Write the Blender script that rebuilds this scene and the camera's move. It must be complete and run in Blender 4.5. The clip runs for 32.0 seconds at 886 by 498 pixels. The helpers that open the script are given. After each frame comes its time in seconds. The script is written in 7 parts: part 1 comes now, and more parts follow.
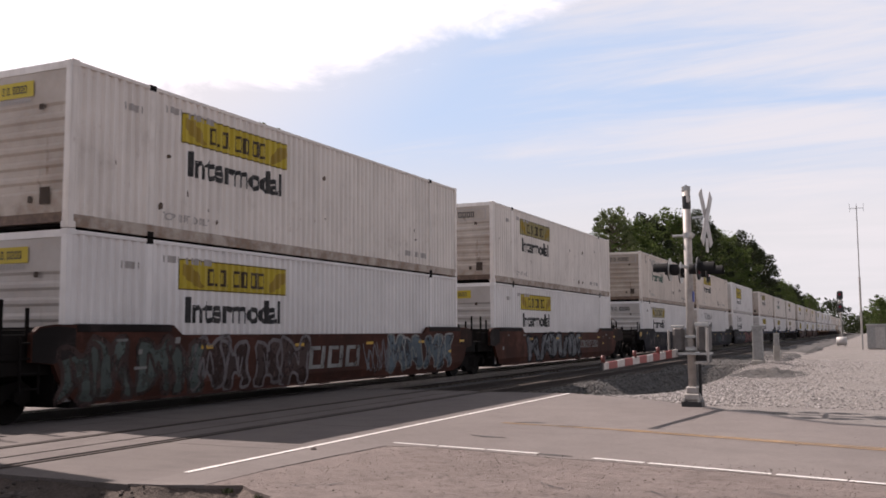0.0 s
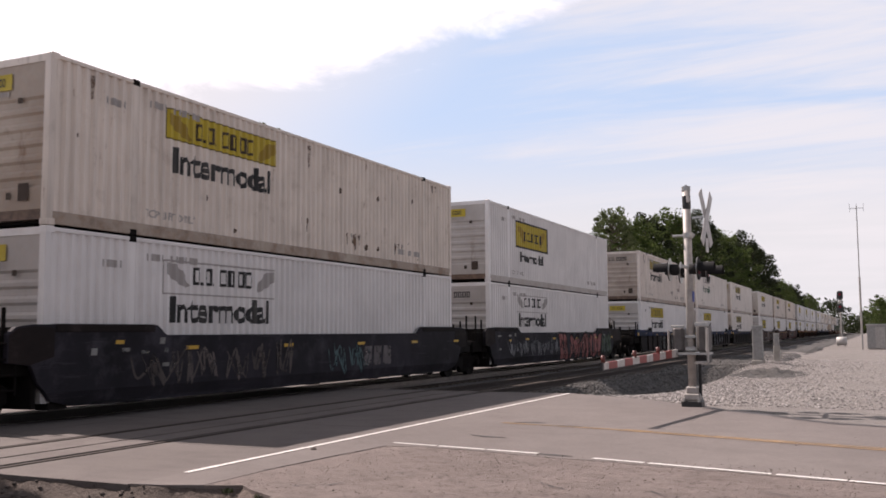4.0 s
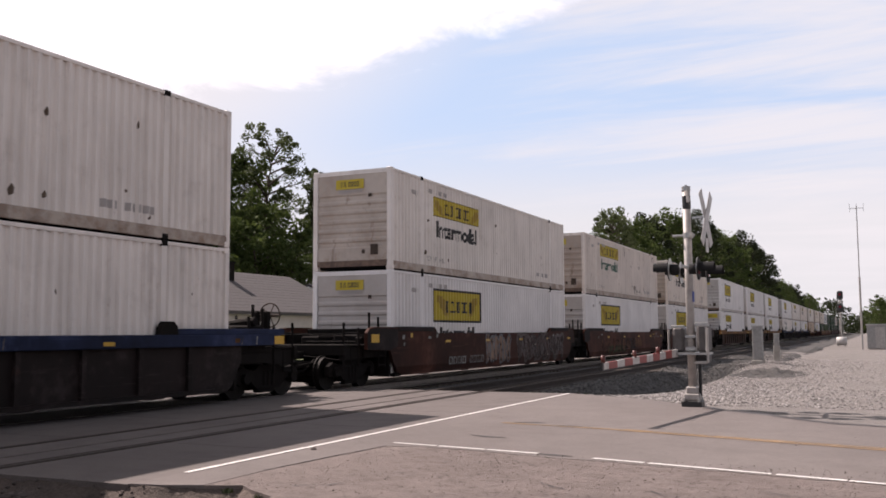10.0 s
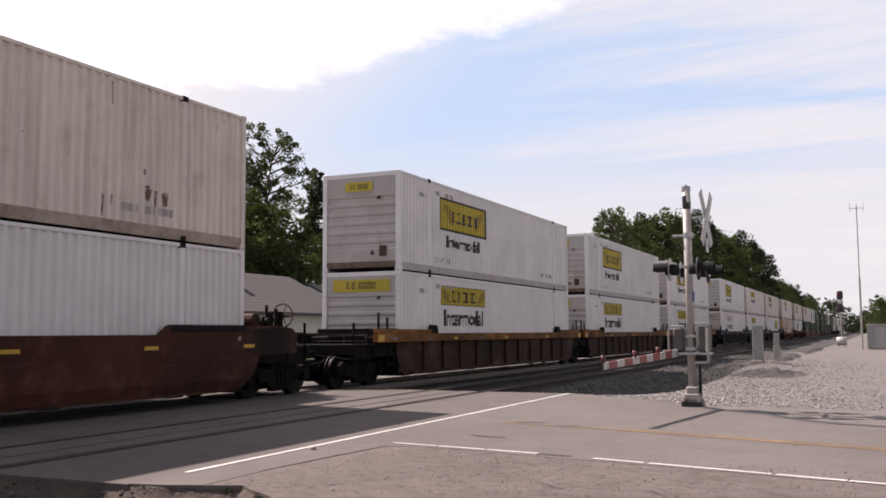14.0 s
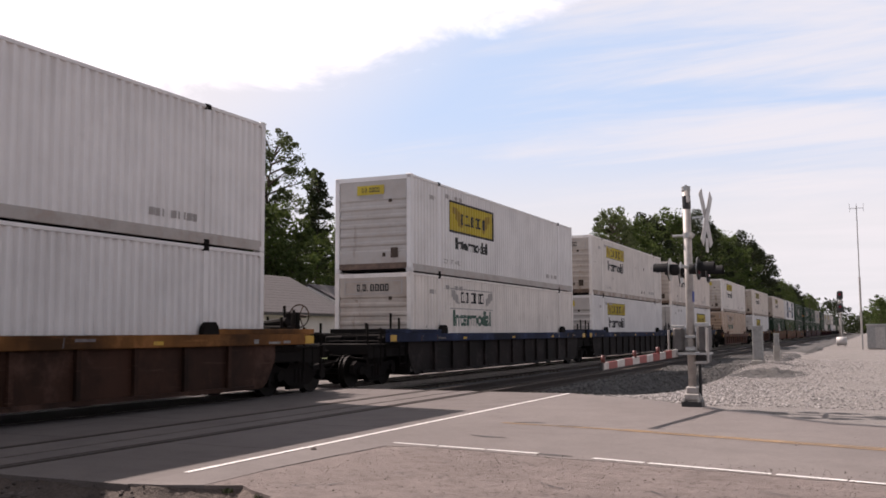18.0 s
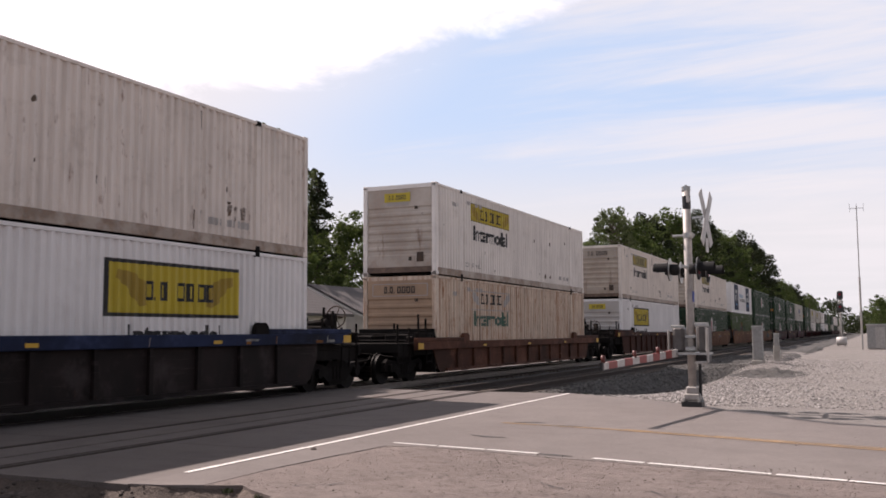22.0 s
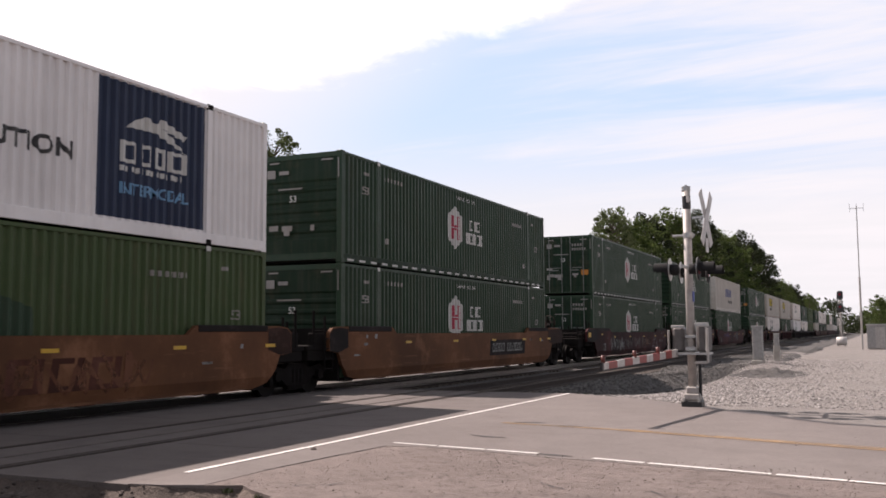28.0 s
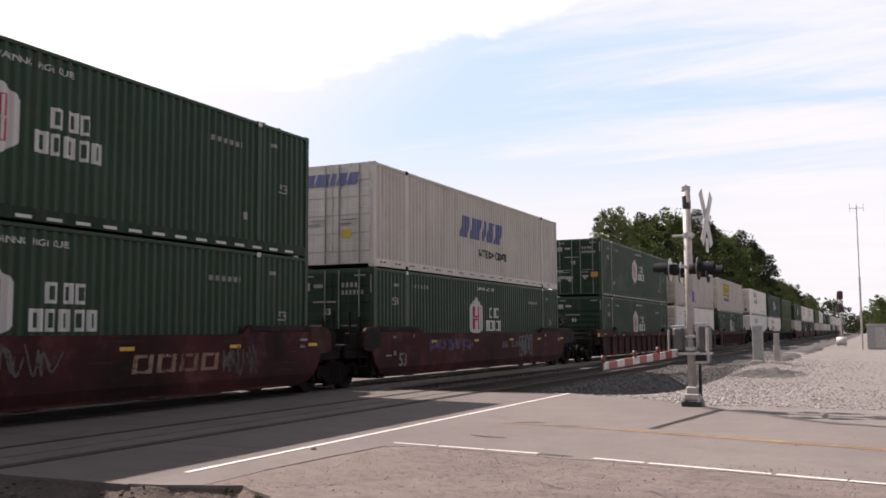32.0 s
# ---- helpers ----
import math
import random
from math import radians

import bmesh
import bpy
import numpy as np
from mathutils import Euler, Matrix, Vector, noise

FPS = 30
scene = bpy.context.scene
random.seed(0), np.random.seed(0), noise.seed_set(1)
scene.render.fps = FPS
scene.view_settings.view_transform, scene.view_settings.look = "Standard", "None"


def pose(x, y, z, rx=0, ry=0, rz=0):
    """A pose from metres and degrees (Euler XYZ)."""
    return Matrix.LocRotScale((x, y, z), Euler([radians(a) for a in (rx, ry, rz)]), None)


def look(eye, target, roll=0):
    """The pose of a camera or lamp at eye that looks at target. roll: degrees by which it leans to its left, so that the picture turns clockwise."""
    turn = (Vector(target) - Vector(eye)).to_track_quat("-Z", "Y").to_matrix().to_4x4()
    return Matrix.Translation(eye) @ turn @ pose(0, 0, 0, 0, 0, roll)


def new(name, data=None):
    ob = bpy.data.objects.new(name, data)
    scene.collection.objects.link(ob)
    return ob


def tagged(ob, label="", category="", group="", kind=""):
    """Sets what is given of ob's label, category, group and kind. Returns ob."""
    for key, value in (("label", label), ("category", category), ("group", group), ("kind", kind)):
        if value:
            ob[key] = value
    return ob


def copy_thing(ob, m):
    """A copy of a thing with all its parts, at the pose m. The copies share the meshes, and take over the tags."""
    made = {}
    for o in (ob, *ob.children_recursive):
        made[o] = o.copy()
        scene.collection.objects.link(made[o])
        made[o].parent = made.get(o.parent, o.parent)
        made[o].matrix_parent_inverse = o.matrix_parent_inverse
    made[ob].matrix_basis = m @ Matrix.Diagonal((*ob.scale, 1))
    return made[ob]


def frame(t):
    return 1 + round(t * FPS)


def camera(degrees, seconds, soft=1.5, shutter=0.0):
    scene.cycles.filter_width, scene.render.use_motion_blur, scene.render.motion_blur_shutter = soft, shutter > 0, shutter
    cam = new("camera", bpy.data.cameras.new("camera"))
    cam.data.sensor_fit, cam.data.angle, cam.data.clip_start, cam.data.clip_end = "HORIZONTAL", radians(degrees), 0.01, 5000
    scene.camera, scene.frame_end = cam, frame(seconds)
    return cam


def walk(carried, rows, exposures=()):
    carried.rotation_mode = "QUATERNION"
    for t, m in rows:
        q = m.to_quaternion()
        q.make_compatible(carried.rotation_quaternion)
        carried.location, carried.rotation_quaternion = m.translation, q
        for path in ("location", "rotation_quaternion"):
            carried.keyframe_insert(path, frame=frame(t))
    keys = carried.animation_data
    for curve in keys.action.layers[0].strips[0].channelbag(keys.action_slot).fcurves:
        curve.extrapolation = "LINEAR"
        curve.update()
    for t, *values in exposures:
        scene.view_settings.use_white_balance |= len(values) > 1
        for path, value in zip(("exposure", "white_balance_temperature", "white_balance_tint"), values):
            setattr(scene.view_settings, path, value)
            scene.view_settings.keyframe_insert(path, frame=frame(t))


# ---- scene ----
cam = camera(50.79, 32.0, soft=1.7, shutter=0.06)
EYE = Vector((13.505, 0.0, 1.431))
YAW, PITCH, ROLL = radians(24.685), radians(5.129), -0.31
AIM = EYE + Vector((-math.sin(YAW) * math.cos(PITCH), math.cos(YAW) * math.cos(PITCH), math.sin(PITCH)))
walk(cam, [(0.0, look(EYE, AIM, ROLL)), (32.0, look(EYE, AIM, ROLL))], exposures=[(0.0, 0.54, 6850, 22.5), (2.0, 0.45, 6850, 22.5), (3.0, 0.52, 6850, 22.5), (5.5, 0.60, 6850, 22.5), (25.0, 0.60, 6850, 22.5), (28.0, 0.74, 6900, 22.0), (29.0, 0.79, 6900, 22.0), (32.0, 0.80, 6900, 22.0)])

# ---------------------------------------------------------------- light
SUN_DIR = Vector((-5.35, 1.1, 6.1)).normalized()


def make_world():
    w = bpy.data.worlds.new("sky")
    scene.world = w
    w.use_nodes = True
    nt = w.node_tree
    N, K = nt.nodes, nt.links
    N.clear()
    out, bg = N.new("ShaderNodeOutputWorld"), N.new("ShaderNodeBackground")
    sky = N.new("ShaderNodeTexSky")
    sky.sky_type, sky.sun_disc = "NISHITA", False
    sky.sun_elevation = math.asin(SUN_DIR.z)
    sky.sun_rotation = math.atan2(SUN_DIR.x, SUN_DIR.y)
    sky.air_density, sky.dust_density, sky.ozone_density = 1.0, 1.6, 1.0
    co = N.new("ShaderNodeTexCoord")
    sep = N.new("ShaderNodeSeparateXYZ")
    K.new(co.outputs["Generated"], sep.inputs[0])
    # clouds lie on a flat layer: direction divided by its height
    zz = N.new("ShaderNodeMath"); zz.operation = "ADD"; zz.inputs[1].default_value = 0.16
    K.new(sep.outputs["Z"], zz.inputs[0])
    mx = N.new("ShaderNodeMath"); mx.operation = "MAXIMUM"; mx.inputs[1].default_value = 0.05
    K.new(zz.outputs[0], mx.inputs[0])
    dv = []
    for axis in ("X", "Y"):
        d = N.new("ShaderNodeMath"); d.operation = "DIVIDE"
        K.new(sep.outputs[axis], d.inputs[0]); K.new(mx.outputs[0], d.inputs[1])
        dv.append(d)
    cmb = N.new("ShaderNodeCombineXYZ")
    K.new(dv[0].outputs[0], cmb.inputs[0]); K.new(dv[1].outputs[0], cmb.inputs[1])
    def math_node(op, p, q):
        m = N.new("ShaderNodeMath"); m.operation = op
        for i, v in enumerate((p, q)):
            if isinstance(v, (int, float)):
                m.inputs[i].default_value = v
            else:
                K.new(v, m.inputs[i])
        return m.outputs[0]

    def span(v, lo, hi, a, b):
        r = N.new("ShaderNodeMapRange"); r.interpolation_type = "SMOOTHSTEP"
        for key, q in (("From Min", lo), ("From Max", hi), ("To Min", a), ("To Max", b)):
            r.inputs[key].default_value = q
        K.new(v, r.inputs["Value"])
        return r.outputs[0]

    def layer(stretch, turn, shift, size, detail, rough, twist):
        mp = N.new("ShaderNodeMapping")
        mp.inputs["Rotation"].default_value = (0, 0, radians(turn))
        mp.inputs["Scale"].default_value = stretch
        mp.inputs["Location"].default_value = shift
        K.new(cmb.outputs[0], mp.inputs[0])
        n = N.new("ShaderNodeTexNoise")
        for key, q in (("Scale", size), ("Detail", detail), ("Roughness", rough), ("Distortion", twist)):
            n.inputs[key].default_value = q
        K.new(mp.outputs[0], n.inputs["Vector"])
        return n.outputs["Fac"]
    # a ragged bank of bright cloud round the sun
    away = N.new("ShaderNodeVectorMath"); away.operation = "DISTANCE"
    K.new(cmb.outputs[0], away.inputs[0])
    away.inputs[1].default_value = BANK_AT
    rough_edge = math_node("MULTIPLY", math_node("SUBTRACT", layer((1.0, 1.6, 1.0), -25.0, (3.1, 0.7, 0.0), 2.6, 8.0, 0.62, 0.5), 0.5), 0.62)
    bank = span(math_node("ADD", away.outputs["Value"], rough_edge), BANK_R - 0.10, BANK_R + 0.10, 1.0, 0.0)
    # long thin streaks farther off, denser away from the bank
    wisp = layer((0.55, 2.3, 1.0), 6.0, CLOUD_SHIFT, 1.25, 7.0, 0.6, 0.5)
    sep2 = N.new("ShaderNodeSeparateXYZ")
    K.new(cmb.outputs[0], sep2.inputs[0])
    grow = span(sep2.outputs["X"], -1.1, 0.1, -0.10, 0.13)
    thin_cloud = span(math_node("ADD", wisp, grow), 0.44, 0.72, 0.04, 0.86)
    dot = N.new("ShaderNodeVectorMath"); dot.operation = "DOT_PRODUCT"
    dot.inputs[1].default_value = SUN_DIR
    K.new(co.outputs["Generated"], dot.inputs[0])
    thin_cloud = math_node("MAXIMUM", thin_cloud, span(dot.outputs["Value"], 0.54, 0.70, 0.0, 0.95))
    # haze thickens towards the horizon
    hz_out = span(sep.outputs["Z"], 0.10, 0.235, 0.90, 0.05)
    mix = N.new("ShaderNodeMix"); mix.data_type = "RGBA"
    K.new(bank, mix.inputs["Factor"])
    mix.inputs["B"].default_value = CLOUD_COLOR
    veil = N.new("ShaderNodeMix"); veil.data_type = "RGBA"
    K.new(hz_out, veil.inputs["Factor"])
    thin = N.new("ShaderNodeMix"); thin.data_type = "RGBA"
    thin.inputs["Factor"].default_value = 0.8
    K.new(sky.outputs[0], thin.inputs["A"])
    thin.inputs["B"].default_value = VEIL_COLOR
    K.new(thin.outputs["Result"], veil.inputs["A"])
    veil.inputs["B"].default_value = HAZE_COLOR
    streaks = N.new("ShaderNodeMix"); streaks.data_type = "RGBA"
    K.new(thin_cloud, streaks.inputs["Factor"])
    K.new(veil.outputs["Result"], streaks.inputs["A"])
    streaks.inputs["B"].default_value = WISP_COLOR
    K.new(streaks.outputs["Result"], mix.inputs["A"])
    # the side of the sky that faces the sun is much brighter than the side behind it
    fall = N.new("ShaderNodeMapRange"); fall.interpolation_type = "SMOOTHSTEP"
    fall.inputs["From Min"].default_value, fall.inputs["From Max"].default_value = -0.40, 0.22
    fall.inputs["To Min"].default_value, fall.inputs["To Max"].default_value = 0.50, 1.0
    K.new(dot.outputs["Value"], fall.inputs["Value"])
    # and it deepens towards the zenith
    high = N.new("ShaderNodeMapRange"); high.interpolation_type = "SMOOTHSTEP"
    high.inputs["From Min"].default_value, high.inputs["From Max"].default_value = 0.30, 0.85
    high.inputs["To Min"].default_value, high.inputs["To Max"].default_value = 1.0, 0.36
    K.new(sep.outputs["Z"], high.inputs["Value"])
    both = N.new("ShaderNodeMath"); both.operation = "MULTIPLY"
    K.new(fall.outputs[0], both.inputs[0]); K.new(high.outputs[0], both.inputs[1])
    dim = N.new("ShaderNodeVectorMath"); dim.operation = "SCALE"
    K.new(mix.outputs["Result"], dim.inputs[0]); K.new(both.outputs[0], dim.inputs["Scale"])
    K.new(dim.outputs[0], bg.inputs["Color"])
    bg.inputs["Strength"].default_value = SKY_STRENGTH
    K.new(bg.outputs[0], out.inputs[0])


CLOUD_SHIFT = (1.3, 0.4, 0.0)
BANK_AT, BANK_R = (-1.15, 0.65, 0.0), 1.20
WISP_COLOR = (5.5, 5.75, 5.95, 1.0)
CLOUD_COLOR = (8.8, 8.9, 9.2, 1.0)
HAZE_COLOR = (5.3, 5.55, 5.6, 1.0)
VEIL_COLOR = (3.5, 4.95, 6.7, 1.0)
SKY_STRENGTH = 0.1
make_world()
sun_data = bpy.data.lights.new("sun", "SUN")
sun_data.energy, sun_data.angle, sun_data.color = 4.2, radians(0.6), (1.0, 0.94, 0.865)
sun = new("sun", sun_data)
sun.matrix_world = look((0, 0, 60), Vector((0, 0, 60)) - SUN_DIR)

# ---------------------------------------------------------------- materials
MATS = {}


def nodes(name):
    m = bpy.data.materials.new(name)
    m.use_nodes = True
    nt = m.node_tree
    return m, nt, nt.nodes["Principled BSDF"]


def noise_tex(nt, scale, detail=4.0, rough=0.55, stretch=None, coord="Object", w=None):
    co = nt.nodes.new("ShaderNodeTexCoord")
    mp = nt.nodes.new("ShaderNodeMapping")
    if stretch:
        mp.inputs["Scale"].default_value = stretch
    nt.links.new(co.outputs[coord], mp.inputs[0])
    if w is not None:
        nt.links.new(w, mp.inputs["Location"])
    n = nt.nodes.new("ShaderNodeTexNoise")
    n.inputs["Scale"].default_value, n.inputs["Detail"].default_value, n.inputs["Roughness"].default_value = scale, detail, rough
    nt.links.new(mp.outputs[0], n.inputs["Vector"])
    return n.outputs["Fac"]


def ramp(nt, fac, lo, hi, a=0.0, b=1.0):
    r = nt.nodes.new("ShaderNodeMapRange")
    r.inputs["From Min"].default_value, r.inputs["From Max"].default_value = lo, hi
    r.inputs["To Min"].default_value, r.inputs["To Max"].default_value = a, b
    nt.links.new(fac, r.inputs["Value"])
    return r.outputs[0]


def blend(nt, fac, a, b, mode="MIX"):
    m = nt.nodes.new("ShaderNodeMix")
    m.data_type, m.blend_type = "RGBA", mode
    for key, v in (("Factor", fac), ("A", a), ("B", b)):
        if isinstance(v, (int, float)):
            m.inputs[key].default_value = v
        elif isinstance(v, tuple):
            m.inputs[key].default_value = (*v, 1.0)
        else:
            nt.links.new(v, m.inputs[key])
    return m.outputs["Result"]


def mul(nt, a, b):
    m = nt.nodes.new("ShaderNodeMath")
    m.operation = "MULTIPLY"
    for i, v in enumerate((a, b)):
        if isinstance(v, (int, float)):
            m.inputs[i].default_value = v
        else:
            nt.links.new(v, m.inputs[i])
    return m.outputs[0]


def bump(nt, bsdf, height, strength, dist=0.02):
    b = nt.nodes.new("ShaderNodeBump")
    b.inputs["Strength"].default_value, b.inputs["Distance"].default_value = strength, dist
    nt.links.new(height, b.inputs["Height"])
    nt.links.new(b.outputs[0], bsdf.inputs["Normal"])


def rand_vec(nt):
    o = nt.nodes.new("ShaderNodeObjectInfo")
    c = nt.nodes.new("ShaderNodeCombineXYZ")
    for i, k in enumerate((31.0, 57.0, 83.0)):
        nt.links.new(mul(nt, o.outputs["Random"], k), c.inputs[i])
    return c.outputs[0], o.outputs["Random"]


def paint(key, base, dirt=0.3, rust=0.0, rough=0.5, metal=0.0, dirt_color=(0.16, 0.12, 0.09), rust_color=(0.20, 0.075, 0.03)):
    """Weathered vehicle paint: blotches, streaks that run down, specks, rust."""
    if key in MATS:
        return MATS[key]
    m, nt, b = nodes(key)
    off, rnd = rand_vec(nt)
    col = blend(nt, ramp(nt, noise_tex(nt, 0.7, 3, w=off), 0.3, 0.7), tuple(c * 0.9 for c in base), tuple(min(1, c * 1.06) for c in base))
    streak = noise_tex(nt, 1.0, 6, 0.65, stretch=(5.0, 5.0, 0.28), w=off)
    col = blend(nt, mul(nt, ramp(nt, streak, 0.48, 0.78), dirt), col, dirt_color)
    blotch = noise_tex(nt, 1.7, 7, 0.7, w=off)
    col = blend(nt, mul(nt, ramp(nt, blotch, 0.55, 0.75), dirt * 0.8), col, tuple(c * 1.3 for c in dirt_color))
    if rust:
        r1 = noise_tex(nt, 3.0, 8, 0.75, stretch=(2.0, 2.0, 0.55), w=off)
        col = blend(nt, ramp(nt, r1, 0.66 - 0.25 * rust, 0.78 - 0.16 * rust), col, rust_color)
    if rust > 0.4:
        run = noise_tex(nt, 1.0, 5, 0.6, stretch=(7.0, 7.0, 0.10), w=off)
        col = blend(nt, mul(nt, ramp(nt, run, 0.50, 0.66), 0.8), col, rust_color)
        run2 = noise_tex(nt, 1.0, 3, 0.6, stretch=(14.0, 14.0, 0.16), w=off)
        col = blend(nt, mul(nt, ramp(nt, run2, 0.58, 0.70), 0.7), col, tuple(c * 0.45 for c in rust_color))
    col = blend(nt, mul(nt, rnd, 0.10), col, (0.0, 0.0, 0.0))
    nt.links.new(col, b.inputs["Base Color"])
    b.inputs["Metallic"].default_value = metal
    if max(base) < 0.09:
        b.inputs["Specular IOR Level"].default_value = 0.3 if max(base) > 0.013 else 0.12
    nt.links.new(ramp(nt, blotch, 0.3, 0.7, max(0.15, rough - 0.12), min(1, rough + 0.2)), b.inputs["Roughness"])
    bump(nt, b, noise_tex(nt, 6.0, 5, w=off), 0.12, 0.01)
    MATS[key] = m
    return m


def car_paint(key, base, grime=0.6, rust=0.3, rough=0.75, deep=0.22):
    """Old flat paint on a rail car: large blotches of soot, runs, chalky rubbed patches, scratches along the side and rust."""
    m, nt, b = nodes(key)
    off, rnd = rand_vec(nt)
    soot = tuple(deep * c + 0.0035 for c in base)
    chalk = tuple(min(1.0, 1.7 * c + 0.030) for c in base)
    col = blend(nt, ramp(nt, noise_tex(nt, 0.45, 6, 0.6, w=off), 0.36, 0.62), soot, base)
    col = blend(nt, mul(nt, ramp(nt, noise_tex(nt, 1.3, 7, 0.7, w=off), 0.50, 0.70), grime), col, soot)
    col = blend(nt, mul(nt, ramp(nt, noise_tex(nt, 1.0, 6, 0.65, stretch=(4.0, 4.0, 0.30), w=off), 0.50, 0.74), 0.75 * grime), col, tuple(0.6 * c for c in base))
    col = blend(nt, mul(nt, ramp(nt, noise_tex(nt, 0.9, 8, 0.72, w=off), 0.54, 0.70), 0.55), col, chalk)
    col = blend(nt, mul(nt, ramp(nt, noise_tex(nt, 1.0, 5, 0.7, stretch=(1.0, 0.5, 9.0), w=off), 0.60, 0.72), 0.5), col, chalk)
    r1 = noise_tex(nt, 3.4, 8, 0.75, stretch=(1.6, 1.6, 0.7), w=off)
    col = blend(nt, ramp(nt, r1, 0.70 - 0.2 * rust, 0.84 - 0.16 * rust), col, (0.085, 0.036, 0.020))
    col = blend(nt, mul(nt, rnd, 0.18), col, (0.0, 0.0, 0.0))
    nt.links.new(col, b.inputs["Base Color"])
    b.inputs["Specular IOR Level"].default_value = 0.16
    b.inputs["Roughness"].default_value = rough
    bump(nt, b, noise_tex(nt, 3.0, 6, w=off), 0.25, 0.015)
    MATS[key] = m


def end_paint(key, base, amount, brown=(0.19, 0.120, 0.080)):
    """The end wall of a box: a base darkened for shade, road dirt along its foot, rust runs under the fittings, smears.
    """
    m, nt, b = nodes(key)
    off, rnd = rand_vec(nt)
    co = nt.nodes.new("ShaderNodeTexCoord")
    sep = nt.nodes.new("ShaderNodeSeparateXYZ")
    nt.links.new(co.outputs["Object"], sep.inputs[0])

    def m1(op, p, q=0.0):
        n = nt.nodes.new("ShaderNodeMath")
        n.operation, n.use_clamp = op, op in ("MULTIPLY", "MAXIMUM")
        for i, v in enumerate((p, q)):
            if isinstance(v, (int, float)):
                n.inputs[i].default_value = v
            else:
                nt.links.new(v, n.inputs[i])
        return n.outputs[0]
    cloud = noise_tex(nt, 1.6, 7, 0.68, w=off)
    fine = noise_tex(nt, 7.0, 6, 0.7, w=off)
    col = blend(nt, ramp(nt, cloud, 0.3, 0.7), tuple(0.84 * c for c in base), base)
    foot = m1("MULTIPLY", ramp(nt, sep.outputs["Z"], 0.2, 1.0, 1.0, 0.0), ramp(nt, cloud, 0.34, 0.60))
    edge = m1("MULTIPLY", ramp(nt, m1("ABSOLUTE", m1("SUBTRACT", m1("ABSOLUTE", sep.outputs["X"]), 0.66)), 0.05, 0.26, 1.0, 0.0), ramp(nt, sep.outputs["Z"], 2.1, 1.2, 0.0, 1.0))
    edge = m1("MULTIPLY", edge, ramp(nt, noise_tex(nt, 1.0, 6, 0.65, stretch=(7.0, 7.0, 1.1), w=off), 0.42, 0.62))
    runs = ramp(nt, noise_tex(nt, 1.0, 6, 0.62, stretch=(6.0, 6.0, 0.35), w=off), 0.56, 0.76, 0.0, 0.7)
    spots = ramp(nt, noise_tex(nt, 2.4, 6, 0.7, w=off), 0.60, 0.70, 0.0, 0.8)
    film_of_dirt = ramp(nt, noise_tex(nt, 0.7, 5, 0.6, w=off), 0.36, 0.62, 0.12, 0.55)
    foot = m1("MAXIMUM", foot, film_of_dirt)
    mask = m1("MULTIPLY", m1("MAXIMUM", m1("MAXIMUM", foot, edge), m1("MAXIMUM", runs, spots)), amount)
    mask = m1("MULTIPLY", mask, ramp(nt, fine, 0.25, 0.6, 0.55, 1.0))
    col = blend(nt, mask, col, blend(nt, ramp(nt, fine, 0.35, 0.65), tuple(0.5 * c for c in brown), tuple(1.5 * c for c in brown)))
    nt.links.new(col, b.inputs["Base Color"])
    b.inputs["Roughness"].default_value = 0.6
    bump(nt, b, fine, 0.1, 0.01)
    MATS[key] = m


def stain_paint(key):
    """A thin brown film that lets the paint under it show in patches."""
    m, nt, b = nodes(key)
    off, rnd = rand_vec(nt)
    n = noise_tex(nt, 5.0, 6, 0.7, w=off)
    nt.links.new(blend(nt, ramp(nt, n, 0.35, 0.65), (0.075, 0.045, 0.032), (0.22, 0.14, 0.09)), b.inputs["Base Color"])
    b.inputs["Roughness"].default_value = 0.8
    nt.links.new(ramp(nt, n, 0.34, 0.58, 0.0, 0.82), b.inputs["Alpha"])
    MATS[key] = m
    return m


def plain(key, base, rough=0.5, metal=0.0, var=0.2, scale=8.0):
    if key in MATS:
        return MATS[key]
    m, nt, b = nodes(key)
    n = noise_tex(nt, scale, 5, 0.65)
    col = blend(nt, ramp(nt, n, 0.3, 0.7), tuple(c * (1 - var) for c in base), tuple(min(1, c * (1 + var)) for c in base))
    nt.links.new(col, b.inputs["Base Color"])
    b.inputs["Roughness"].default_value, b.inputs["Metallic"].default_value = rough, metal
    bump(nt, b, n, 0.1, 0.01)
    MATS[key] = m
    return m


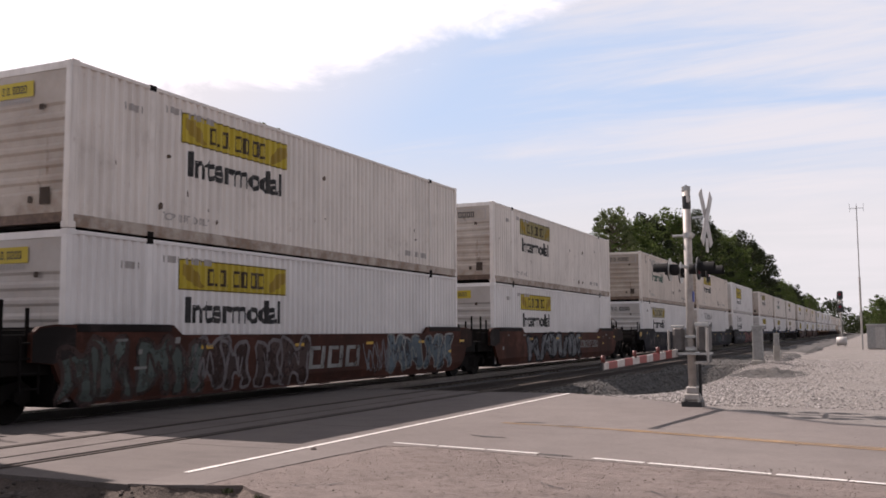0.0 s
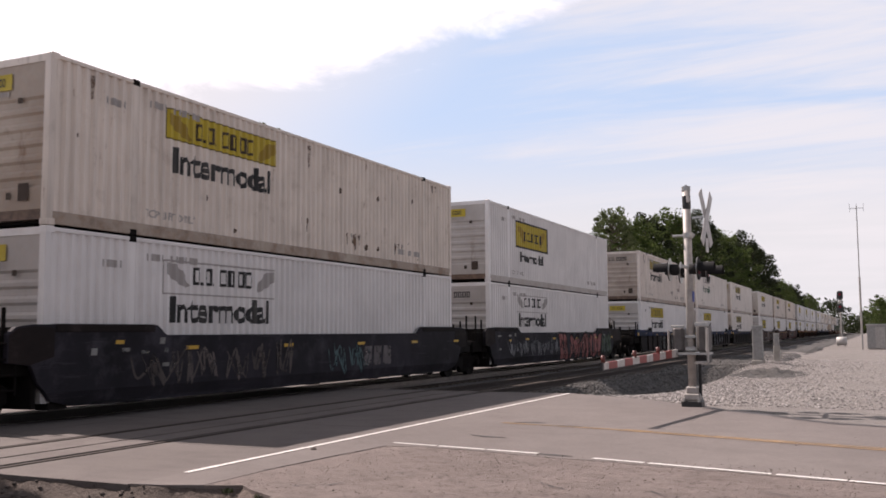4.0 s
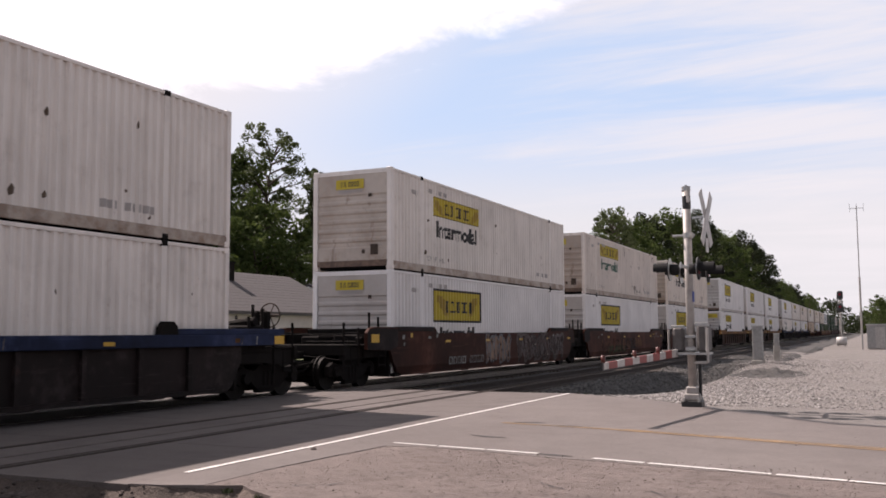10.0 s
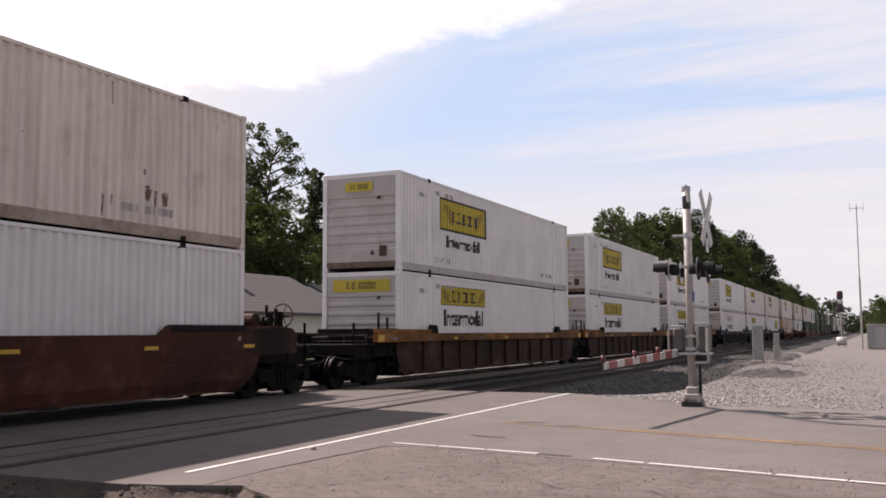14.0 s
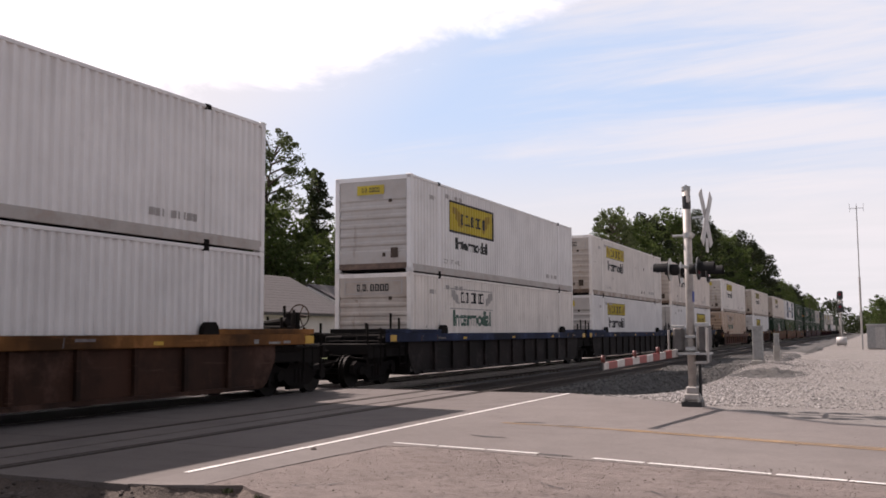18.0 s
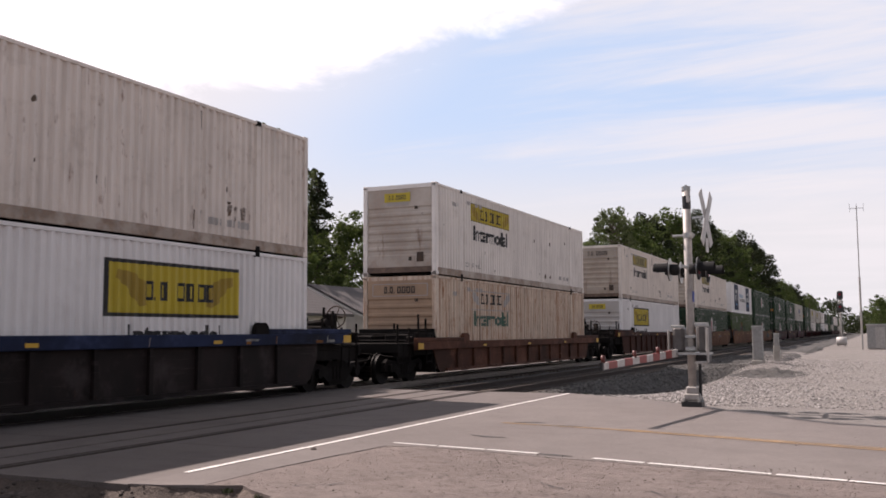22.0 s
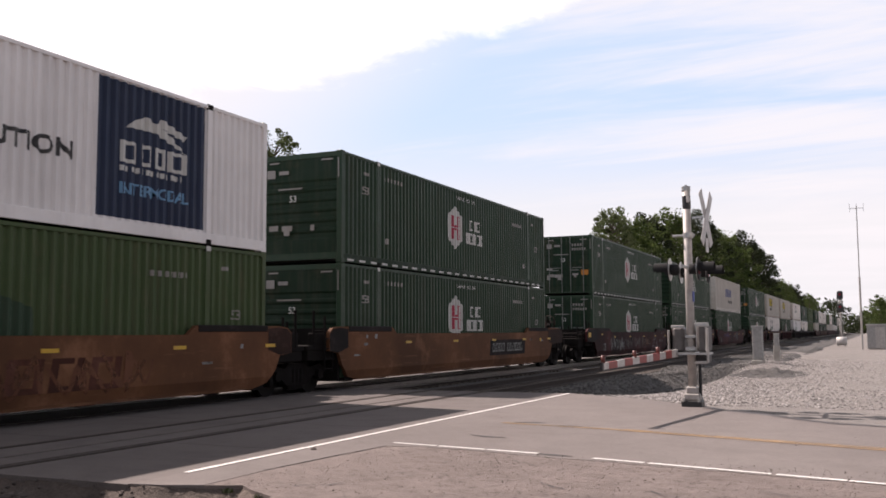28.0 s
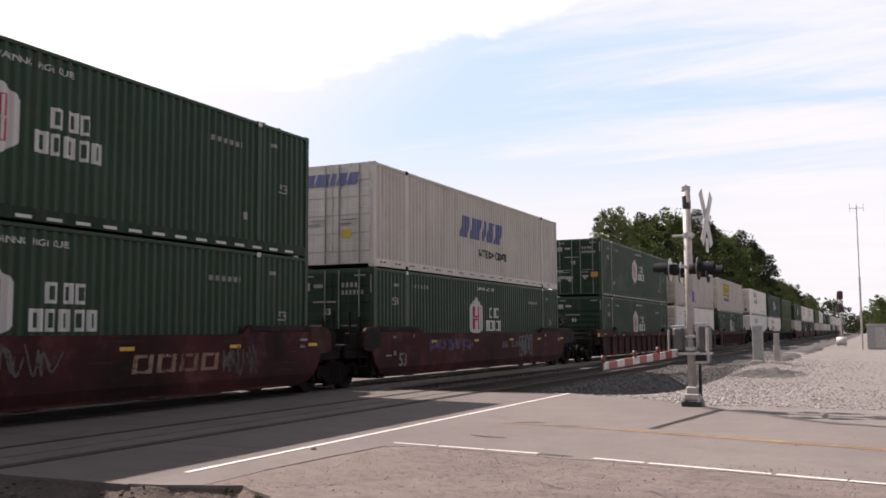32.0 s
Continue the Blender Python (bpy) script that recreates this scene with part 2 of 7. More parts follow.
def ground_mat(key, c1, c2, c3, big=0.25, mid=2.2, fine=45.0, rough=0.9, relief=0.5, dist=0.02, wear=0.0, pits=0.0):
    if key in MATS:
        return MATS[key]
    m, nt, b = nodes(key)
    col = blend(nt, ramp(nt, noise_tex(nt, big, 4), 0.35, 0.65), c1, c2)
    col = blend(nt, mul(nt, ramp(nt, noise_tex(nt, mid, 6, 0.7), 0.45, 0.75), 0.75), col, c3)
    f = noise_tex(nt, fine, 4, 0.7)
    col = blend(nt, 0.55, col, blend(nt, ramp(nt, f, 0.3, 0.7), (0.45, 0.45, 0.45), (1.45, 1.45, 1.45)), "MULTIPLY")
    if wear:
        # long rubbed streaks, and dark specks in loose drifts
        rub = noise_tex(nt, 1.0, 6, 0.7, stretch=(0.9, 4.5, 1.0))
        col = blend(nt, mul(nt, ramp(nt, rub, 0.5, 0.72), wear), col, tuple(0.72 * c for c in c3))
        speck = ramp(nt, noise_tex(nt, 34.0, 4, 0.7), 0.60, 0.74)
        drift = ramp(nt, noise_tex(nt, 1.4, 4), 0.48, 0.62)
        col = blend(nt, mul(nt, mul(nt, speck, drift), min(1.0, 1.1 * wear)), col, tuple(0.6 * c for c in c3))
        pale = ramp(nt, noise_tex(nt, 2.6, 6, 0.75), 0.58, 0.74)
        col = blend(nt, mul(nt, pale, 0.8 * wear), col, tuple(min(1.0, 1.35 * c) for c in c2))
    if pits:
        # crumbled spots in drifts, paler scabs between them, dust
        drift = ramp(nt, noise_tex(nt, 0.9, 6, 0.7), 0.43, 0.58)
        hole = ramp(nt, noise_tex(nt, 7.0, 8, 0.8), 0.51, 0.60)
        col = blend(nt, mul(nt, mul(nt, hole, drift), pits), col, tuple(0.40 * c for c in c3))
        patch = ramp(nt, noise_tex(nt, 2.3, 8, 0.75), 0.52, 0.60)
        col = blend(nt, mul(nt, patch, 0.6 * pits), col, tuple(0.85 * c for c in c3))
        scab = ramp(nt, noise_tex(nt, 5.5, 7, 0.75, stretch=(0.8, 1.3, 1.0)), 0.55, 0.66)
        col = blend(nt, mul(nt, scab, 0.75 * pits), col, tuple(min(1.0, 1.22 * c) for c in c2))
        dust = ramp(nt, noise_tex(nt, 0.45, 5, 0.6), 0.48, 0.66)
        col = blend(nt, mul(nt, dust, 0.5 * pits), col, tuple(1.12 * c for c in c2))
    nt.links.new(col, b.inputs["Base Color"])
    b.inputs["Roughness"].default_value = rough
    bump(nt, b, f, relief, dist)
    MATS[key] = m
    return m


def leaf_mat(key, c1, c2, through_light=0.3):
    if key in MATS:
        return MATS[key]
    m, nt, b = nodes(key)
    g = nt.nodes.new("ShaderNodeNewGeometry")
    col = blend(nt, g.outputs["Random Per Island"], c1, c2)
    col = blend(nt, ramp(nt, noise_tex(nt, 0.35, 3), 0.35, 0.65), col, tuple(0.6 * a for a in c1))
    nt.links.new(col, b.inputs["Base Color"])
    b.inputs["Roughness"].default_value = 0.7
    b.inputs["Specular IOR Level"].default_value = 0.12
    tr = nt.nodes.new("ShaderNodeBsdfTranslucent")
    nt.links.new(blend(nt, 0.35, col, (0.16, 0.22, 0.04)), tr.inputs["Color"])
    mx = nt.nodes.new("ShaderNodeMixShader")
    mx.inputs[0].default_value = through_light
    nt.links.new(b.outputs[0], mx.inputs[1]); nt.links.new(tr.outputs[0], mx.inputs[2])
    nt.links.new(mx.outputs[0], nt.nodes["Material Output"].inputs[0])
    MATS[key] = m
    return m


# ---------------------------------------------------------------- mesh helpers
MESHES = {}


def mesh(key, bm, smooth=False):
    me = bpy.data.meshes.new(key)
    bm.normal_update()
    bm.to_mesh(me)
    bm.free()
    if smooth:
        me.shade_smooth()
    me.materials.append(None)
    return me


def cached(key, build, smooth=False):
    if key not in MESHES:
        MESHES[key] = mesh(key, build(), smooth)
    return MESHES[key]


def put(name, me, material, parent=None, label="", at=None):
    ob = new(name, me)
    if material is not None:
        ob.material_slots[0].link = "OBJECT"
        ob.material_slots[0].material = material
    if parent is not None:
        ob.parent = parent
    if at is not None:
        ob.matrix_basis = at
    if label:
        ob["label"] = label
    if name == "marking":
        ob["kind"] = "stuff"
    return ob


def part(name, bm, material, parent, label="", smooth=False):
    return put(name, mesh(name, bm, smooth), material, parent, label)


def box(bm, x0, x1, y0, y1, z0, z1):
    v = [bm.verts.new(p) for p in ((x0, y0, z0), (x1, y0, z0), (x1, y1, z0), (x0, y1, z0), (x0, y0, z1), (x1, y0, z1), (x1, y1, z1), (x0, y1, z1))]
    for f in ((3, 2, 1, 0), (4, 5, 6, 7), (0, 1, 5, 4), (1, 2, 6, 5), (2, 3, 7, 6), (3, 0, 4, 7)):
        bm.faces.new([v[i] for i in f])
    return v


def boxes(*rows, bevel=0.0):
    bm = bmesh.new()
    for r in rows:
        box(bm, *r)
    if bevel:
        bmesh.ops.bevel(bm, geom=list(bm.edges), offset=bevel, segments=1, affect="EDGES")
    return bm


def tube(bm, a, b, r, n=10, r2=None):
    a, b = Vector(a), Vector(b)
    d = b - a
    m = Matrix.Translation((a + b) / 2) @ d.to_track_quat("Z", "Y").to_matrix().to_4x4()
    bmesh.ops.create_cone(bm, cap_ends=True, segments=n, radius1=r, radius2=r if r2 is None else r2, depth=d.length, matrix=m)
    return bm


def tubes(*rows, n=10):
    bm = bmesh.new()
    for a, b, r in rows:
        tube(bm, a, b, r, n)
    return bm


def slab(pts, axis, lo, hi):
    """An outline of (u, v) points pushed from lo to hi along x, y or z."""
    bm = bmesh.new()
    place = {"x": lambda u, v, w: (w, u, v), "y": lambda u, v, w: (u, w, v), "z": lambda u, v, w: (u, v, w)}[axis]
    a = [bm.verts.new(place(u, v, lo)) for u, v in pts]
    b = [bm.verts.new(place(u, v, hi)) for u, v in pts]
    bm.faces.new(a[::-1]); bm.faces.new(b)
    n = len(pts)
    for i in range(n):
        bm.faces.new((a[i], a[(i + 1) % n], b[(i + 1) % n], b[i]))
    bmesh.ops.recalc_face_normals(bm, faces=bm.faces)
    bmesh.ops.triangulate(bm, faces=[f for f in bm.faces if len(f.verts) > 4])
    return bm


def sheet(xs, ys, height):
    bm = bmesh.new()
    grid = [[bm.verts.new((x, y, height(x, y))) for x in xs] for y in ys]
    for j in range(len(ys) - 1):
        for i in range(len(xs) - 1):
            bm.faces.new((grid[j][i], grid[j][i + 1], grid[j + 1][i + 1], grid[j + 1][i]))
    return bm


def text_mesh(key, words, size, bold=0.0):
    """Letters of the built-in font in the x-z plane, from the origin to the right."""
    if key in MESHES:
        return MESHES[key]
    cu = bpy.data.curves.new(key, "FONT")
    cu.body, cu.size, cu.offset, cu.resolution_u = words, size, bold, 3
    ob = bpy.data.objects.new(key, cu)
    me = bpy.data.meshes.new_from_object(ob)
    bpy.data.objects.remove(ob)
    bpy.data.curves.remove(cu)
    MESHES[key] = me
    return me

# ---------------------------------------------------------------- intermodal containers
LONG, TALL, HALF = 16.154, 2.896, 1.2955
PITCH_C, DEEP = 0.215, 0.052


def wave(y, deep=DEEP):
    """How far the corrugated side lies behind its crests."""
    u = ((y - 0.14) / PITCH_C) % 1.0
    if u < 0.28:
        return 0.0
    if u < 0.50:
        return deep * (u - 0.28) / 0.22
    if u < 0.78:
        return deep
    return deep * (1.0 - u) / 0.22


def breaks(y0, y1):
    out, k = [y0], math.floor((y0 - 0.14) / PITCH_C)
    while 0.14 + k * PITCH_C < y1 + PITCH_C:
        for u in (0.0, 0.28, 0.50, 0.78):
            y = 0.14 + (k + u) * PITCH_C
            if y0 + 1e-4 < y < y1 - 1e-4:
                out.append(y)
        k += 1
    return out + [y1]


def side_panel():
    bm = bmesh.new()
    ys = breaks(0.13, LONG - 0.13)
    col = [[bm.verts.new((x - wave(y), y, z)) for x, z in ((HALF - 0.012, 0.24), (HALF - 0.012, TALL - 0.085))] for y in ys]
    for a, b in zip(col, col[1:]):
        bm.faces.new((a[0], b[0], b[1], a[1]))
    # flat closing strips behind the rails
    for z0, z1 in ((0.14, 0.24), (TALL - 0.085, TALL - 0.04)):
        v = [bm.verts.new(p) for p in ((HALF - 0.078, 0.13, z0), (HALF - 0.078, LONG - 0.13, z0), (HALF - 0.078, LONG - 0.13, z1), (HALF - 0.078, 0.13, z1))]
        bm.faces.new(v)
    return bm


def decal(y0, y1, z0, z1, lift=0.004):
    """A painted panel that follows the corrugation."""
    bm = bmesh.new()
    ys = breaks(y0, y1)
    col = [[bm.verts.new((HALF - 0.012 - wave(y) + lift, y, z)) for z in (z0, z1)] for y in ys]
    for a, b in zip(col, col[1:]):
        bm.faces.new((a[0], b[0], b[1], a[1]))
    return bm


def decal_poly(bm, pts, lift=0.004):
    """A flat outline of (y, z) points laid over the corrugation: cut at every fold and pressed on."""
    t = bmesh.new()
    t.faces.new([t.verts.new((0, y, z)) for y, z in pts])
    drape(t, lift)
    me = bpy.data.meshes.new("tmp")
    t.to_mesh(me); t.free()
    bm.from_mesh(me)
    bpy.data.meshes.remove(me)


def drape(bm, lift):
    ys = [v.co.y for v in bm.verts]
    for y in breaks(min(ys), max(ys))[1:-1]:
        bmesh.ops.bisect_plane(bm, geom=list(bm.verts) + list(bm.edges) + list(bm.faces), plane_co=(0, y, 0), plane_no=(0, 1, 0), dist=1e-5)
    for v in bm.verts:
        v.co.x = HALF - 0.012 - wave(v.co.y) + lift


def side_shape(pts):
    bm = bmesh.new()
    decal_poly(bm, pts)
    return bm


def side_strokes(lines, wide):
    bm = bmesh.new()
    for pts in lines:
        for (a, b), (c, d) in zip(pts, pts[1:]):
            e = Vector((c - a, d - b)).normalized() * wide
            decal_poly(bm, ((a - e.y, b + e.x), (a + e.y, b - e.x), (c + e.y, d - e.x), (c - e.y, d + e.x)), 0.007)
    return bm


def words_on_side(key, words, y0, y1, z0, z1, bold=0.035, lift=0.006):
    """A word painted on the side, filling the given space."""
    def build():
        bm = bmesh.new()
        bm.from_mesh(text_mesh("font_" + key, words, 1.0, bold))
        xs, zs = [v.co.x for v in bm.verts], [v.co.y for v in bm.verts]
        kx, kz = (y1 - y0) / (max(xs) - min(xs)), (z1 - z0) / (max(zs) - min(zs))
        for v in bm.verts:
            v.co = Vector((0, y0 + (v.co.x - min(xs)) * kx, z0 + (v.co.y - min(zs)) * kz))
        drape(bm, lift)
        return bm
    return cached(key, build)


def words_on_end(key, words, size, x, z, bold=0.0, y=-0.006):
    def build():
        bm = bmesh.new()
        bm.from_mesh(text_mesh("font_" + key, words, size, bold))
        for v in bm.verts:
            v.co = Vector((x + v.co.x, y, z + v.co.y))
        return bm
    return cached(key, build)


def bars_on_side(key, rows, lift=0.006):
    """rows of (y0, y1, z0, z1): painted bars where writing cannot be read."""
    def build():
        bm = bmesh.new()
        for r in rows:
            decal_poly(bm, ((r[0], r[2]), (r[1], r[2]), (r[1], r[3]), (r[0], r[3])), lift)
        return bm
    return cached(key, build)


def bars_on_end(key, rows, y=-0.005):
    def build():
        bm = bmesh.new()
        for x0, x1, z0, z1 in rows:
            bm.faces.new([bm.verts.new(p) for p in ((x0, y, z0), (x1, y, z0), (x1, y, z1), (x0, y, z1))])
        return bm
    return cached(key, build)


def letter_row(y, z, widths, size, gap):
    """Bars the size of a row of letters."""
    out = []
    for w in widths:
        if w > 0:
            out.append((y, y + w * size, z, z + size))
        y += abs(w) * size + gap
    return out


def block_row(y0, y1, z0, z1, widths, thick=0.26):
    """A row of plain hollow boxes with the rhythm of lettering."""
    total = sum(abs(w) for w in widths) + 0.22 * (len(widths) - 1)
    k = (y1 - y0) / total
    out, y, h = [], y0, z1 - z0
    for i, w in enumerate(widths):
        if w > 0.3:
            t = min(0.30, 1.05 * thick) * w * k
            out += [(y, y + t, z0, z1), (y + w * k - t, y + w * k, z0, z1), (y + t, y + w * k - t, z0, z0 + 0.17 * h), (y + t, y + w * k - t, z1 - 0.17 * h, z1)]
        elif w > 0:
            out.append((y, y + w * k, z0, z0 + 0.18 * h if i % 2 else z1))
        y += (abs(w) + 0.22) * k
    return out


def mirrored(build):
    def made():
        bm = build()
        for v in bm.verts:
            v.co.x = -v.co.x
        bmesh.ops.reverse_faces(bm, faces=bm.faces)
        return bm
    return made


def end_front():
    """Closed end: smooth headboard above, pressed horizontal beads below."""
    bm = bmesh.new()
    xs = HALF - 0.16
    zs = [(0.26, 0.02), (0.62, 0.02)]
    z = 0.62
    while z < 2.02:
        zs += [(z + 0.05, 0.055), (z + 0.16, 0.055), (z + 0.21, 0.02), (z + 0.27, 0.02)]
        z += 0.27
    zs += [(TALL - 0.14, 0.02)]
    col = [[bm.verts.new((s * xs, d, zz)) for s in (-1, 1)] for zz, d in zs]
    for a, b in zip(col, col[1:]):
        bm.faces.new((a[0], a[1], b[1], b[0]))
    return bm


def door_leaf():
    """One pressed leaf: flat margins and five shallow raised bands in a single skin."""
    x0, x1 = 0.012, HALF - 0.13
    zs = [(0.17, 0.0)]
    for z in (0.55, 1.05, 1.55, 2.05, 2.5):
        zs += [(z - 0.12, 0.0), (z - 0.09, -0.022), (z + 0.09, -0.022), (z + 0.12, 0.0)]
    zs.append((TALL - 0.13, 0.0))
    return slab([(0.05, zs[0][0])] + [(d, z) for z, d in zs] + [(0.05, zs[-1][0])], "x", x0, x1)


def casting():
    return boxes((-0.09, 0.09, -0.09, 0.09, -0.06, 0.06), bevel=0.012)


def add_box_body(ob, mats, doors, detail=2, end_mat=None):
    """The steel body of a 53-foot container under the Empty ob."""
    body, frame_m, dark = mats
    P = lambda name, me, m, at=None, label="": put(name, me, m, ob, label, at)
    P("side_panel", cached("side_panel", side_panel), body)
    P("side_panel", cached("side_panel_far", mirrored(side_panel)), body)
    P("roof", cached("roof", lambda: boxes((-HALF + 0.03, HALF - 0.03, 0.05, LONG - 0.05, TALL - 0.06, TALL - 0.025))), body)
    P("underframe", cached("underframe", lambda: boxes((-HALF + 0.06, HALF - 0.06, 0.1, LONG - 0.1, 0.05, 0.14))), dark)
    rail_t = cached("top_rail", lambda: boxes((HALF - 0.08, HALF - 0.004, 0.1, LONG - 0.1, TALL - 0.085, TALL - 0.014), bevel=0.008))
    rail_b = cached("bottom_rail", lambda: boxes((HALF - 0.08, HALF - 0.003, 0.1, LONG - 0.1, 0.022, 0.24), bevel=0.008))
    flip = Matrix.Translation((0, LONG, 0)) @ pose(0, 0, 0, 0, 0, 180)
    for at in (None, flip):
        P("top_rail", rail_t, frame_m, at)
        P("bottom_rail", rail_b, end_mat or frame_m, at)
    post = cached("corner_post", lambda: boxes((HALF - 0.15, HALF - 0.002, 0.0, 0.13, 0.0, TALL - 0.03), bevel=0.01))
    for at in (None, Matrix.Translation((-2 * HALF + 0.152, 0, 0)), flip, flip @ Matrix.Translation((-2 * HALF + 0.152, 0, 0))):
        P("corner_post", post, frame_m, at)
    for y in (1.98, LONG - 1.98):
        P("lift_post", cached("lift_post", lambda: boxes((HALF - 0.08, HALF - 0.0035, -0.075, 0.075, 0.24, TALL - 0.085), bevel=0.006)), frame_m, Matrix.Translation((0, y, 0)))
    sill = cached("end_sill", lambda: boxes((-HALF + 0.15, HALF - 0.15, 0.004, 0.12, 0.10, 0.27)))
    head = cached("end_header", lambda: boxes((-HALF + 0.15, HALF - 0.15, 0.004, 0.12, TALL - 0.14, TALL - 0.015)))
    for at in (None, flip):
        P("end_sill", sill, frame_m if end_mat in (None, MATS["green_end"]) else MATS["sill_dirt"], at)
        P("end_header", head, frame_m, at)
    if detail > 0:
        cs = cached("casting", casting)
        for y in (0.09, 1.98, LONG - 1.98, LONG - 0.09):
            for z in (0.06, TALL - 0.055):
                inner = 0.5 < y < LONG - 0.5
                P("corner_casting", cs, dark if inner else frame_m, Matrix.Translation((HALF - 0.088, y, z)))
        for y in (0.09,):
            for z in (0.06, TALL - 0.055):
                P("corner_casting", cs, frame_m, Matrix.Translation((-HALF + 0.088, y, z)))
    if doors:
        rod = cached("lock_rod", lambda: tubes(((0, -0.045, 0.12), (0, -0.045, TALL - 0.06), 0.019), n=8))
        for s in (1, -1):
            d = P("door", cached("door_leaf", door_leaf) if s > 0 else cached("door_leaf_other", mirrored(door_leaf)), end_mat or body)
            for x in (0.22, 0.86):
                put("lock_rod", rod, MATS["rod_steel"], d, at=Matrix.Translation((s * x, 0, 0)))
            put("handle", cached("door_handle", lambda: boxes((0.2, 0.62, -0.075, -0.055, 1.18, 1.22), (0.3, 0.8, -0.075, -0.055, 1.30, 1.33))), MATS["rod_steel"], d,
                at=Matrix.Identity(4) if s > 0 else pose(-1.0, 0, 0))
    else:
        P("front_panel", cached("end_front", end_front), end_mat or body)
    P("rear_panel", cached("end_front", end_front), body, flip)


def scuffs(seed, n):
    """Chips and scrapes: small ragged upright marks strewn over the side."""
    def build():
        rng = random.Random(seed)
        bm = bmesh.new()
        for _ in range(n):
            y, z = rng.uniform(0.4, LONG - 0.5), 0.32 + 1.7 * rng.random() ** 1.8
            if 2.7 < y < 6.7 and z > 1.2:
                continue
            w, h = rng.uniform(0.025, 0.07), rng.uniform(0.05, 0.2)
            pts = [(y, z), (y + w, z + 0.2 * h), (y + w * rng.uniform(0.7, 1.2), z + h * 0.7), (y + w * 0.4, z + h), (y - w * rng.uniform(0.1, 0.5), z + h * 0.5)]
            decal_poly(bm, pts, 0.003)
        return bm
    return cached("scuffs_%d" % seed, build)


def side_smears(seed):
    """Clusters of brown drips where the side has been struck."""
    def build():
        rng = random.Random(70 + seed)
        bm = bmesh.new()
        for _ in range(3):
            y, z = rng.uniform(7.0, LONG - 1.5), rng.uniform(0.5, 1.3)
            for k in range(rng.randrange(2, 5)):
                w, h = rng.uniform(0.03, 0.07), rng.uniform(0.14, 0.5)
                c = y + 0.215 * k + rng.uniform(-0.02, 0.02)
                decal_poly(bm, ((c - w * 0.4, z - h), (c + w * 0.5, z - h * rng.uniform(0.8, 1)), (c + w, z - 0.1 * h), (c + w * 0.4, z), (c - w, z - 0.05)), 0.005)
        for k in range(5):
            y, h = rng.uniform(0.3, LONG - 0.4), rng.uniform(0.15, 0.6)
            decal_poly(bm, ((y, TALL - 0.17 - h), (y + 0.03, TALL - 0.17 - h * 0.9), (y + 0.05, TALL - 0.17), (y - 0.03, TALL - 0.17)), 0.005)
        return bm
    return cached("side_smears_%d" % seed, build)


COUNT = [0]


def new_container(label, category="container"):
    ob = new("intermodal_container")
    return tagged(ob, label, category, "containers on the train")


# ---- white boxes with a yellow banner ------------------------------------
NAME_W = (0.55, 0.16, 0.65, 0.16, -0.1, 0.75, 0.75, 0.8, 0.7)


